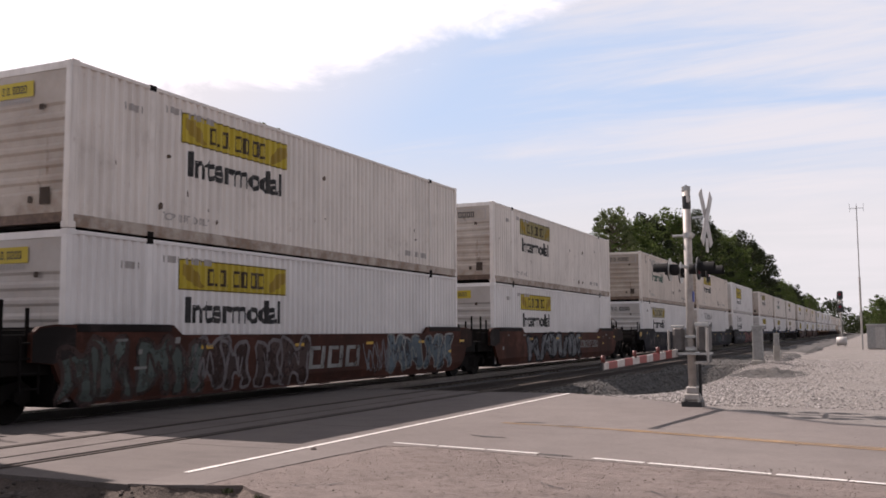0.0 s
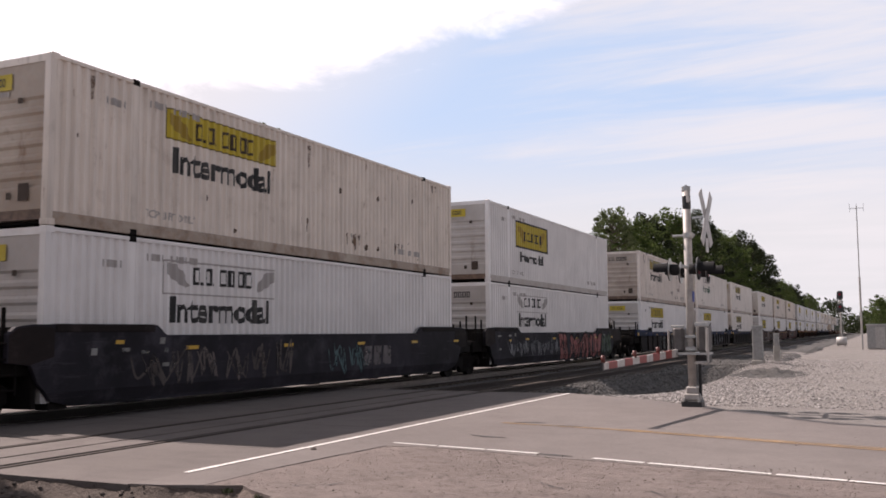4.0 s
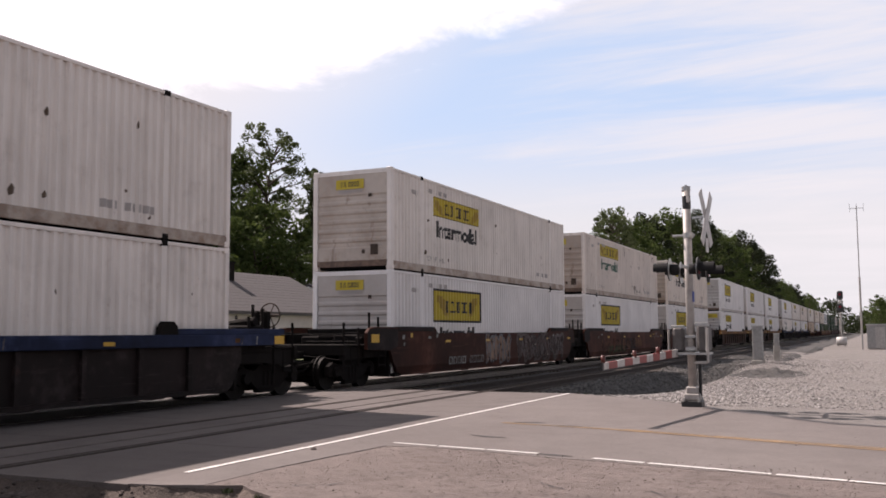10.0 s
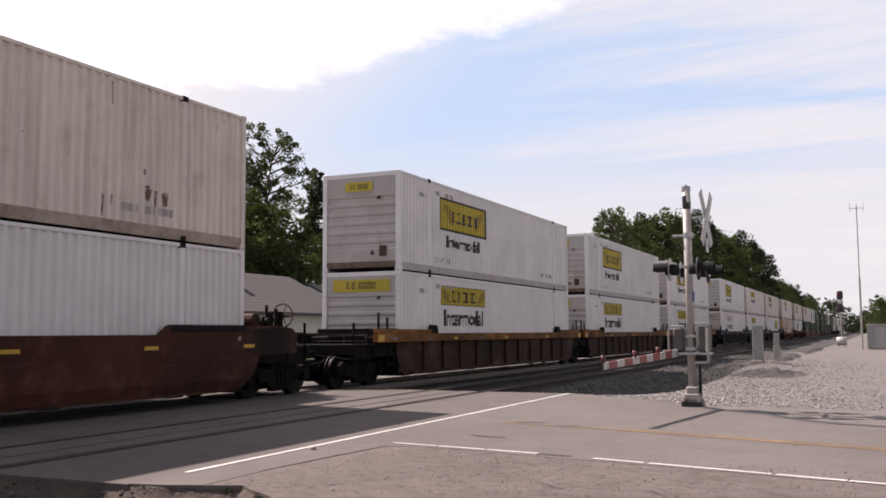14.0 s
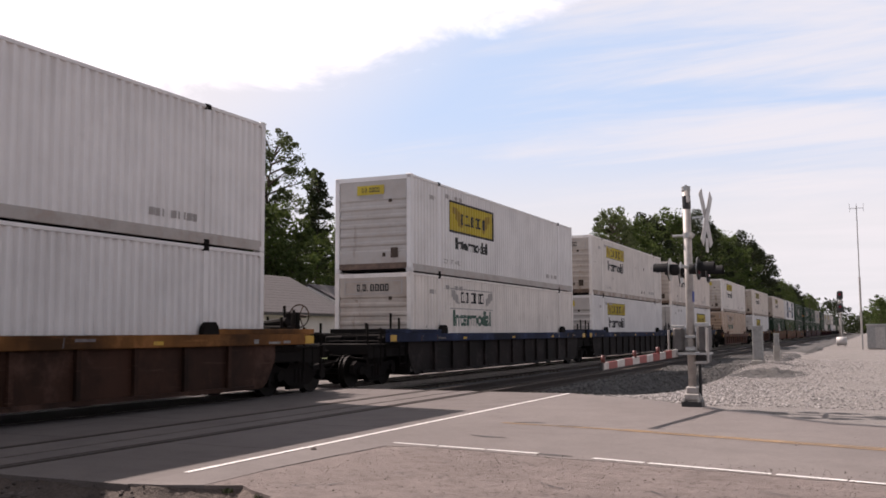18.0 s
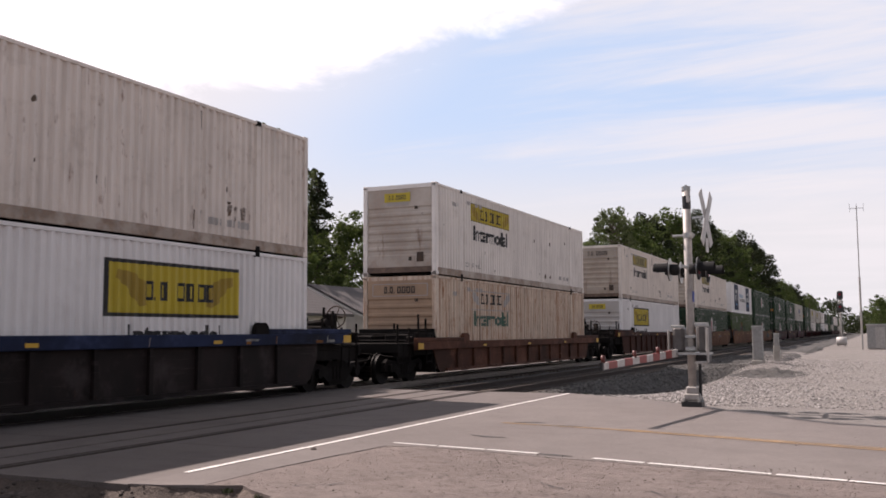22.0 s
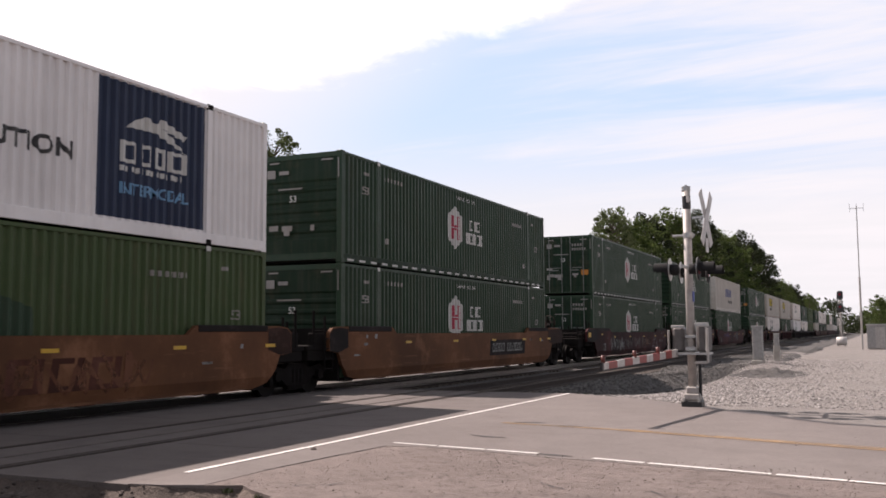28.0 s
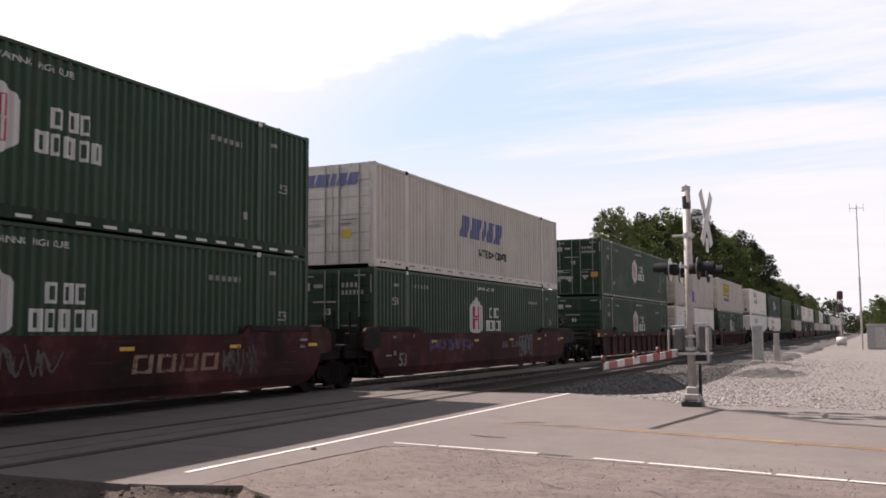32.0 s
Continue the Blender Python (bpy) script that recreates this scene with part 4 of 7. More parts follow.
def crossover():
    """Open steel walkway across the car's end, on brackets, with a beam under its edge."""
    bm = boxes((-1.25, 1.25, -2.5, -1.55, 1.09, 1.13), (-1.3, 1.3, -2.56, -2.44, 0.86, 1.14), (-1.22, -1.08, -2.5, -1.5, 0.74, 1.08), (1.08, 1.22, -2.5, -1.5, 0.74, 1.08), bevel=0.012)
    for k in range(5):
        tube(bm, (-1.25, -2.4 + 0.2 * k, 1.135), (1.25, -2.4 + 0.2 * k, 1.135), 0.012, 5)
    return bm


def end_rails():
    """Bent grab rails on both sides of the walkway."""
    bm = bmesh.new()
    for x in (-1.22, 1.22):
        for y in (-2.46, -1.72):
            tube(bm, (x, y, 0.55), (x, y, 1.68 if y < -2 else 1.58), 0.032, 7)
        tube(bm, (x, -2.46, 1.44), (x, -1.72, 1.44), 0.018, 6)
        tube(bm, (x, -2.46, 0.58), (x, -2.1, 0.58), 0.018, 6)
        tube(bm, (x, -2.1, 0.58), (x, -2.1, 1.1), 0.018, 6)
    tube(bm, (-1.22, -2.46, 1.40), (1.22, -2.46, 1.40), 0.018, 6)
    return bm


def end_hoses():
    """Air hose that droops from the sill to the coupler, and the uncoupling lever."""
    bm = bmesh.new()
    pts = [(0.42, -2.5, 0.82), (0.44, -2.75, 0.66), (0.42, -3.05, 0.50), (0.36, -3.35, 0.46), (0.28, -3.6, 0.52)]
    for p, q in zip(pts, pts[1:]):
        tube(bm, p, q, 0.032, 7)
    tube(bm, (1.28, -2.58, 0.74), (0.3, -2.9, 0.86), 0.02, 6)
    tube(bm, (1.28, -2.58, 0.74), (1.28, -2.58, 0.48), 0.02, 6)
    return bm


def add_crossover(car, steel, dark, at):
    put("walkway", cached("crossover", crossover), dark, car, "dark steel crossover walkway", at)
    put("grab_rail", cached("end_rails", end_rails), steel, car, "bent steel grab rails", at)
    put("air_hose", cached("end_hoses", end_hoses), dark, car, "drooping air hose and lever", at)


def valve_box():
    bm = boxes((0.1, 0.9, -1.15, -0.7, 1.14, 1.40), (-0.9, -0.3, -1.2, -0.5, 1.14, 1.36), (0.95, 1.2, -1.45, -1.2, 1.14, 1.34), bevel=0.04)
    tube(bm, (-1.1, -0.4, 1.34), (1.2, -0.4, 1.34), 0.05, 8)
    tube(bm, (1.0, -1.5, 1.26), (1.0, -0.3, 1.3), 0.03, 7)
    tube(bm, (-0.6, -1.4, 1.2), (1.2, -1.4, 1.2), 0.028, 7)
    for y in (-0.5, -1.3):
        tube(bm, (0.6, y, 0.75), (0.6, y, 1.3), 0.05, 8)
    return bm


def bulkhead():
    """End wall of the well, from the deck down to the floor."""
    return boxes((-1.345, 1.345, -0.24, -0.14, 0.25, 1.34), bevel=0.01)


def rail_post(tall):
    return tubes(((0, 0, 1.1), (0, 0, tall), 0.034), n=8)


def add_handrails(car, steel):
    """Upright posts and a short bar at each end of the deck."""
    for y, x, tall in ((-1.25, 1.28, 1.98), (-0.75, 1.28, 1.86), (-1.0, 0.35, 1.72), (LONG + 0.7, 1.28, 1.8), (LONG + 1.2, 1.28, 1.98)):
        put("rail_post", cached("rail_post_%d" % int(tall * 100), lambda: rail_post(tall)), steel, car, at=Matrix.Translation((x, y, 0)))
    bar = cached("rail_bar", lambda: tubes(((0, 0, 0), (0, 0.5, 0), 0.014), n=6))
    put("rail_bar", bar, steel, car, at=Matrix.Translation((1.28, -1.25, 1.5)))
    put("rail_bar", bar, steel, car, at=Matrix.Translation((1.28, LONG + 0.7, 1.45)))


def ladder():
    rows = [((1.42, -0.98 + 0.36 * k, 0.5), (1.42, -0.98 + 0.36 * k, 1.4), 0.02) for k in (0, 1)]
    rows += [((1.42, -0.98, z), (1.42, -0.62, z), 0.016) for z in (0.58, 0.82, 1.06, 1.3)]
    return tubes(*rows, n=6)


def coupler():
    bm = boxes((-0.12, 0.12, -3.45, -1.4, 0.78, 0.98), (-0.2, 0.2, -3.66, -3.3, 0.7, 1.04), bevel=0.03)
    tube(bm, (0.45, -3.5, 0.62), (0.45, -2.0, 0.72), 0.03, 8)
    return bm


def stroke(bm, pts, wide, x):
    """A sprayed line along (y, z) points."""
    prev = None
    for i, (y, z) in enumerate(pts):
        a, b = pts[max(0, i - 1)], pts[min(len(pts) - 1, i + 1)]
        d = Vector((b[0] - a[0], b[1] - a[1]))
        d = d.normalized() if d.length > 1e-6 else Vector((1, 0))
        q = wide * (0.6 + 0.4 * math.sin(math.pi * (i + 0.5) / len(pts)))
        cur = [bm.verts.new((x, y - d.y * q, z + d.x * q)), bm.verts.new((x, y + d.y * q, z - d.x * q))]
        if prev:
            bm.faces.new((prev[1], cur[1], cur[0], prev[0]))
        prev = cur


def glyph(rng, y, z, w, h):
    """A loose looping spray stroke that fills a box."""
    n = rng.randrange(5, 8)
    ctrl = []
    for k in range(n):
        u = (k + 0.5) / n + rng.uniform(-0.22, 0.22)
        v = (0.04 if k % 2 else 0.96) + rng.uniform(-0.1, 0.30) * (1 if k % 2 else -1)
        ctrl.append(Vector((u, min(1.0, max(0.0, v)))))
    ctrl = [ctrl[0]] + ctrl + [ctrl[-1]]
    out = []
    for k in range(1, len(ctrl) - 2):
        p0, p1, p2, p3 = ctrl[k - 1:k + 3]
        for j in range(5):
            t = j / 5
            q = 0.5 * (2 * p1 + (p2 - p0) * t + (2 * p0 - 5 * p1 + 4 * p2 - p3) * t * t + (3 * p1 - p0 - 3 * p2 + p3) * t ** 3)
            out.append((y + w * q.x, z + h * q.y))
    return out


def letter_outline(rng, y, z, w, h):
    """A swollen, slanted letter-like shape with rounded corners."""
    lean = rng.uniform(-0.25, 0.25) * w
    q = [(0.0, 0.0), (0.34, 0.0), (0.42, 0.34), (0.6, 0.32), (0.68, 0.0), (1.05, 0.02), (0.9, 0.5), (1.08, 0.98), (0.62, 1.0), (0.5, 0.7), (0.38, 1.0), (-0.05, 0.97), (0.1, 0.5)]
    q = [(u + rng.uniform(-0.13, 0.13), v + rng.uniform(-0.10, 0.10)) for u, v in q]
    soft = []
    for (a, b), (c, d) in zip(q, q[1:] + q[:1]):
        soft += [(0.75 * a + 0.25 * c, 0.75 * b + 0.25 * d), (0.25 * a + 0.75 * c, 0.25 * b + 0.75 * d)]
    return [(y + u * w + lean * v, z + v * h) for u, v in soft]


def add_graffiti(side, seed, y0, y1, z0, z1, fill, line, n, x=1.4535, bold=0.05):
    """Sprayed lettering: filled block shapes with a line round each, or a scrawl of lines alone."""
    rng = random.Random(seed)
    w = (y1 - y0) / n
    a, b = bmesh.new(), bmesh.new()
    clip = lambda p: (min(y1 + 0.3, max(y0 - 0.3, p[0])), min(1.4, max(0.22, p[1])))
    for k in range(n):
        y = y0 + k * w
        if fill:
            pts = [clip(p) for p in letter_outline(rng, y - 0.06 * w, z0, w * 1.02, (z1 - z0) * rng.uniform(0.9, 1.05))]
            a.faces.new([a.verts.new((x + 0.0003 * k, *p)) for p in pts])
            stroke(b, pts + pts[:2], bold * 0.62, x + 0.003 + 0.0002 * k)
            g = glyph(rng, y + 0.2 * w, z0 + 0.25 * (z1 - z0), w * 0.5, (z1 - z0) * 0.5)
            stroke(b, [clip(p) for p in g], bold * 0.4, x + 0.0042 + 0.0002 * k)
        else:
            for j in range(2):
                g = glyph(rng, y + w * rng.uniform(-0.15, 0.1), z0 + 0.03, w * rng.uniform(0.8, 1.15), (z1 - z0) * rng.uniform(0.7, 0.97))
                stroke(b, [clip(p) for p in g], bold * (0.62, 0.45)[j], x + 0.003 + 0.0012 * j + 0.0002 * k)
    bmesh.ops.triangulate(a, faces=list(a.faces))
    if x > 1.44:
        tuck(a); tuck(b)
    if fill:
        put("graffiti", mesh("graffiti", a), fill, side, "sprayed block shapes")["kind"] = "stuff"
    else:
        a.free()
    put("graffiti", mesh("graffiti", b), line, side, "sprayed graffiti lines")["kind"] = "stuff"


def well_car(kind, color, chord_color=None, lead=True, trail=False, car_front=False, car_rear=False, marks=0, spray=None, detail=2, label=""):
    car = tagged(new("well_car"), label, "rail car", "well cars of the train")
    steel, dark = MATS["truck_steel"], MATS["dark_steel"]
    body = MATS[color]
    flip = Matrix.Translation((0, LONG, 0)) @ pose(0, 0, 0, 0, 0, 180)
    top = 1.42 if kind != "low" else 1.17
    short = 0.8 if kind == "smooth" else 1.25
    fe, re_ = (1.65 if car_front else short), (1.8 if car_rear else short)
    if kind == "smooth":
        side = put("side_sill", cached("smooth_side_%d%d" % (car_front, car_rear), smooth_side(fe, re_)), body, car, "plate side sill")
        put("side_sill", cached("smooth_side_%d%d" % (car_rear, car_front), smooth_side(re_, fe)), body, car, at=flip)
        put("end_casting", cached("end_casting_%d" % car_front, lambda: slab([(-fe + 0.02, 1.0), (-0.36, 0.96), (0.1, 1.08), (0.1, 1.54), (-fe + 0.5, 1.57), (-fe + 0.17, 1.53), (-fe + 0.02, 1.42)], "x", 1.38, 1.456)), MATS["car_black"], car, "sooty cast end of the side sill")
        put("end_casting", cached("end_casting_r%d" % car_rear, lambda: slab([(LONG + re_ - 0.02, 1.0), (LONG + 0.36, 0.96), (LONG - 0.1, 1.08), (LONG - 0.1, 1.54), (LONG + re_ - 0.5, 1.57), (LONG + re_ - 0.17, 1.53), (LONG + re_ - 0.02, 1.42)], "x", 1.38, 1.456)), MATS["end_brown" if color in ("car_tan", "car_brown", "car_maroon") else "car_black"], car, "sooty cast end of the side sill")
        for y in (0.12, LONG - 2.44):
            put("top_cap", cached("top_cap", lambda: boxes((1.345, 1.462, 0, 2.32, 1.47, 1.612), bevel=0.015)), MATS["car_black"], car, "dark cap along the raised sill", Matrix.Translation((0, y, 0)))
        put("rub_rail", cached("rub_rail", lambda: boxes((1.345, 1.39, 1.0, LONG - 1.0, 0.245, 0.30))), body, side)
        if detail > 1:
            if car_front:
                put("reflector", cached("yellow_patch", lambda: boxes((1.454, 1.461, 0, 0.42, 1.18, 1.40))), MATS["yellow_strip"], side, "yellow reflective patch", Matrix.Translation((0, -fe + 0.22, 0)))
            for y in (3.3, 6.6, 9.9, 13.0, LONG - 0.2):
                put("reflector", cached("yellow_strip", lambda: boxes((1.449, 1.4565, 0, 0.36, 1.14, 1.21))), MATS["yellow_strip"], side, "yellow reflective strip", Matrix.Translation((0, y, 0)))
    else:
        side = put("side_sill", cached("ribbed_panel_%s" % kind, ribbed_panel(top)), body, car, "ribbed plate side")
        put("side_sill", cached("ribbed_panel_%s" % kind, ribbed_panel(top)), body, car, at=flip)
        ch = MATS[chord_color or color]
        c1 = put("top_chord", cached("chord_%s%d%d" % (kind, car_front, car_rear), chord(top, 0.24, fe, re_)), ch, car, "top chord")
        put("top_chord", cached("chord_%s%d%d" % (kind, car_rear, car_front), chord(top, 0.24, re_, fe)), ch, car, at=flip)
        cap = ch
        put("end_block", cached("end_block_%s%d" % (kind, car_front), lambda: boxes((1.335, 1.46, -fe, 1.75, top, top + 0.115), bevel=0.012)), cap, car)
        put("end_block", cached("end_block_r%s%d" % (kind, car_rear), lambda: boxes((1.335, 1.46, LONG - 1.75, LONG + re_, top, top + 0.115), bevel=0.012)), cap, car)
        put("bottom_chord", cached("bottom_chord", lambda: boxes((1.32, 1.43, 0.5, LONG - 0.5, 0.245, 0.33))), body, car)
        rib = cached("rib_%s" % kind, lambda: boxes((1.36, 1.44, -0.05, 0.05, 0.33, top - 0.24)))
        if detail > 0:
            n = 11
            for k in range(n):
                put("rib", rib, body, side, at=Matrix.Translation((0, 1.35 + k * (LONG - 2.7) / (n - 1), 0)))
        if detail > 1:
            for y, big in ((-fe + 0.03, 1), (3.4, 0), (7.9, 0), (12.5, 0), (LONG + re_ - 0.4, 1)):
                put("reflector", cached("chord_strip_%s%d" % (kind, big), lambda: boxes((1.469, 1.4755, 0, 0.36 if big else 0.26, top - 0.22 if big else top - 0.19, top - 0.04 if big else top - 0.12))), MATS["yellow_strip"], c1, "yellow reflective strip", Matrix.Translation((0, y, 0)))
    if detail > 0 and kind != "smooth":
        ped = cached("pedestal_" + kind, lambda: slab([(1.72, top), (2.22, top), (2.2, top + 0.16), (2.1, top + 0.25), (1.86, top + 0.25), (1.76, top + 0.16)], "x", 1.335, 1.46))
        for y in (0.0, LONG - 3.96):
            put("pedestal", ped, dark if kind != "low" else body, car, at=Matrix.Translation((0, y, 0)))
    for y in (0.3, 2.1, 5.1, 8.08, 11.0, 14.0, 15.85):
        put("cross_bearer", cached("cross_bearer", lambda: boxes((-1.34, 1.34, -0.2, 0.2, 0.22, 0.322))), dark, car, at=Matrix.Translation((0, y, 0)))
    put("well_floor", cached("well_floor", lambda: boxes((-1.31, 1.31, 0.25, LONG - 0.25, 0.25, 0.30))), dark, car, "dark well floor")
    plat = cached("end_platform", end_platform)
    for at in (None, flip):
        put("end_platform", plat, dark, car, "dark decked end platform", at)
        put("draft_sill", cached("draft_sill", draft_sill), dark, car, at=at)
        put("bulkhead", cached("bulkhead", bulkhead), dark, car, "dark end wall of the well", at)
    if detail > 0:
        add_handrails(car, steel)
        put("ladder", cached("ladder", ladder), steel, car)
    if car_front:
        add_truck(car, -1.75, steel)
        put("coupler", cached("coupler", coupler), dark, car, "rusty knuckle coupler")
        put("valve_box", cached("valve_box", valve_box), steel, car, "dark brake valve and pipework")
        if car_rear and kind == "ribbed":
            put("brake_wheel", cached("brake_wheel", brake_wheel), MATS["rust_dark"], car, "handbrake wheel", pose(0.55, -2.75, 1.72))
            put("brake_post", cached("brake_post_front", lambda: boxes((0.44, 0.66, -2.6, -2.42, 0.9, 1.86), bevel=0.02)), steel, car)
        add_crossover(car, steel, dark, None)
    elif lead:
        add_truck(car, -(UNIT - LONG) / 2, steel)
    if car_rear:
        add_truck(car, LONG + 1.75, steel)
        put("coupler", cached("coupler", coupler), dark, car, "rusty knuckle coupler", flip)
        if kind == "smooth":
            put("reservoir", cached("reservoir_r", lambda: tubes(((-0.4, LONG + 0.75, 1.72), (1.05, LONG + 0.75, 1.72), 0.17), n=14)), MATS["car_rust"], car, "air reservoir")
        if kind != "low":
            put("brake_wheel", cached("brake_wheel", brake_wheel), MATS["rust_dark"], car, "handbrake wheel", pose(0.7, LONG + 2.3, 1.86))
            put("brake_post", cached("brake_post", lambda: boxes((0.62, 0.80, LONG + 2.05, LONG + 2.2, 1.1, 1.95), bevel=0.02)), steel, car)
        put("brake_rigging", cached("brake_rigging", brake_rigging), steel, car, "dark brake valves and levers")
        add_crossover(car, steel, dark, flip)
    if detail > 1 and marks:
        sx = 1.4535 if kind == "smooth" else 1.441
        rows = {1: letter_row(9.2, 0.90, (0.5,) * 4 + (-0.5,) + (0.5,) * 6, 0.20, 0.08), 2: letter_row(4.6, 0.66, (0.5,) * 4 + (-0.5,) + (0.5,) * 6, 0.24, 0.09),
                3: letter_row(10.2, 0.6, (0.8, 0.8, 0.9), 0.5, 0.12)}[marks]

        def lettering():
            bm = bmesh.new()
            for a, b, c, d in rows:
                bm.faces.new([bm.verts.new(p) for p in ((sx, a, c), (sx, b, c), (sx, b + 0.06, d), (sx, a + 0.06, d))])
            return bm
        put("marking", cached("car_marks_%d_%s" % (marks, kind), lettering), MATS["spray_lilac"], side, "worn white reporting marks")
    if spray and detail > 1:
        for row in spray:
            add_graffiti(side, *row)
    return car


def build_mats():
    paint("white_a", (0.86, 0.80, 0.755), 0.28, 0.10, 0.5)
    paint("white_b", (0.84, 0.815, 0.81), 0.12, 0.0, 0.42)
    paint("white_c", (0.80, 0.715, 0.645), 0.40, 0.18, 0.55)
    paint("white_d", (0.82, 0.735, 0.675), 0.36, 0.3, 0.55)
    paint("white_rusty", (0.70, 0.57, 0.46), 0.5, 0.62, 0.6, rust_color=(0.36, 0.17, 0.085))
    # end bases are darker than the sides: shade is put in, beside the dirt
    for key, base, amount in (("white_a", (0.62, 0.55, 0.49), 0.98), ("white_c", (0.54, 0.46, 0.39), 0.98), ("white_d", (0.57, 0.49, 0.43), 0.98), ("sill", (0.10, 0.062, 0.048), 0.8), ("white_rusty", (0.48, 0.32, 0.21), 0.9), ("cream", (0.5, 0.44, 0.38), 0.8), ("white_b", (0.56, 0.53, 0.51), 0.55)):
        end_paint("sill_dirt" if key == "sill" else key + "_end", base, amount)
    paint("cream", (0.56, 0.52, 0.47), 0.4, 0.2, 0.55)
    paint("green", (0.016, 0.046, 0.022), 0.18, 0.0, 0.42)
    # darker copy of green for end walls and doors, their shade painted in
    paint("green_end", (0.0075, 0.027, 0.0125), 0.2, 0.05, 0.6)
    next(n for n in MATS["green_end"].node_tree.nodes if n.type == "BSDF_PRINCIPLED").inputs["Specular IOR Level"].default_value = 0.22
    paint("green_light", (0.050, 0.085, 0.028), 0.3, 0.05, 0.5)
    paint("navy", (0.010, 0.022, 0.060), 0.1, 0.0, 0.4)
    paint("yellow", (0.54, 0.41, 0.024), 0.25, 0.05, 0.5)
    paint("yellow_dull", (0.30, 0.255, 0.10), 0.45, 0.1, 0.6, dirt_color=(0.40, 0.36, 0.28))
    paint("yellow_pale", (0.42, 0.38, 0.24), 0.45, 0.1, 0.6, dirt_color=(0.5, 0.46, 0.38))
    paint("yellow_strip", (0.62, 0.36, 0.02), 0.25, 0.0, 0.4)
    paint("ochre", (0.36, 0.24, 0.02), 0.2, 0.0, 0.5)
    paint("ink", (0.028, 0.028, 0.030), 0.25, 0.0, 0.5, dirt_color=(0.3, 0.28, 0.26))
    paint("brown_ink", (0.055, 0.036, 0.020), 0.25, 0.0, 0.5, dirt_color=(0.3, 0.26, 0.2))
    paint("green_ink", (0.03, 0.10, 0.07), 0.3, 0.0, 0.5, dirt_color=(0.3, 0.28, 0.26))
    paint("faded_ink", (0.43, 0.40, 0.39), 0.4, 0.0, 0.6, dirt_color=(0.4, 0.38, 0.35))
    paint("faded_blue", (0.10, 0.12, 0.26), 0.4, 0.0, 0.6, dirt_color=(0.4, 0.38, 0.35))
    paint("white_mark", (0.56, 0.56, 0.54), 0.2, 0.0, 0.5)
    paint("white_mark_dull", (0.30, 0.285, 0.27), 0.5, 0.0, 0.6)
    paint("red_mark", (0.42, 0.02, 0.06), 0.15, 0.0, 0.5)
    paint("pale_blue", (0.12, 0.30, 0.50), 0.15, 0.0, 0.5)
    paint("orange_mark", (0.55, 0.2, 0.02), 0.2, 0.0, 0.5)
    paint("rust_dark", (0.07, 0.05, 0.04), 0.4, 0.3, 0.7, dirt_color=(0.05, 0.04, 0.03))
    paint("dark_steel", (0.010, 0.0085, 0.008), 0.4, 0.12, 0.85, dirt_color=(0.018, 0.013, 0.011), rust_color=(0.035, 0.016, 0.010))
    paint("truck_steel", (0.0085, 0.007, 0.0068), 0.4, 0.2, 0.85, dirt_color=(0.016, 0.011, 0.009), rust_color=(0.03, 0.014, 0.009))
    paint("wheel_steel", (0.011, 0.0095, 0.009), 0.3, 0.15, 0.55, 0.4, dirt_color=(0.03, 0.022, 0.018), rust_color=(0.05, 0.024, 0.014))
    paint("scuff", (0.12, 0.085, 0.06), 0.4, 0.3, 0.7, dirt_color=(0.05, 0.04, 0.035))
    stain_paint("stain")
    plain("rod_steel", (0.20, 0.21, 0.20), 0.5, 0.5)
    car_paint("car_brown", (0.082, 0.027, 0.017), 0.6, 0.3, 0.75, 0.35)
    car_paint("car_tan", (0.170, 0.074, 0.036), 0.35, 0.15, 0.75, 0.55)
    car_paint("car_maroon", (0.070, 0.017, 0.018), 0.5)
    car_paint("car_slate", (0.030, 0.027, 0.036), 0.6, 0.2)
    car_paint("end_brown", (0.052, 0.022, 0.015), 0.7, 0.4)
    car_paint("car_black", (0.024, 0.0165, 0.016), 0.6, 0.3)
    car_paint("car_blue", (0.022, 0.034, 0.086), 0.5, 0.2)
    car_paint("car_redbrown", (0.125, 0.050, 0.031), 0.5, 0.5, 0.75, 0.35)
    car_paint("car_orange", (0.25, 0.105, 0.030), 0.45, 0.3)
    car_paint("car_rust", (0.062, 0.028, 0.018), 0.6, 0.5)
    spray_paint("spray_grey", (0.21, 0.215, 0.23))
    spray_paint("spray_pale", (0.30, 0.30, 0.29))
    spray_paint("spray_pink", (0.36, 0.135, 0.125))
    spray_paint("spray_black", (0.02, 0.02, 0.022))
    spray_paint("spray_teal", (0.10, 0.16, 0.17))
    spray_paint("spray_dim", (0.13, 0.11, 0.105))
    spray_paint("spray_fog", (0.15, 0.165, 0.155))
    spray_paint("spray_mauve", (0.075, 0.048, 0.044))
    spray_paint("spray_lilac", (0.20, 0.18, 0.185))
    spray_paint("spray_sea", (0.10, 0.125, 0.115))
    spray_paint("spray_ochre", (0.16, 0.10, 0.03))
    spray_paint("spray_peach", (0.30, 0.19, 0.14))
    spray_paint("spray_blue", (0.13, 0.17, 0.20))
    spray_paint("spray_moss", (0.05, 0.08, 0.035))
    spray_paint("spray_violet", (0.14, 0.10, 0.20))
    spray_paint("spray_orange", (0.17, 0.07, 0.04))


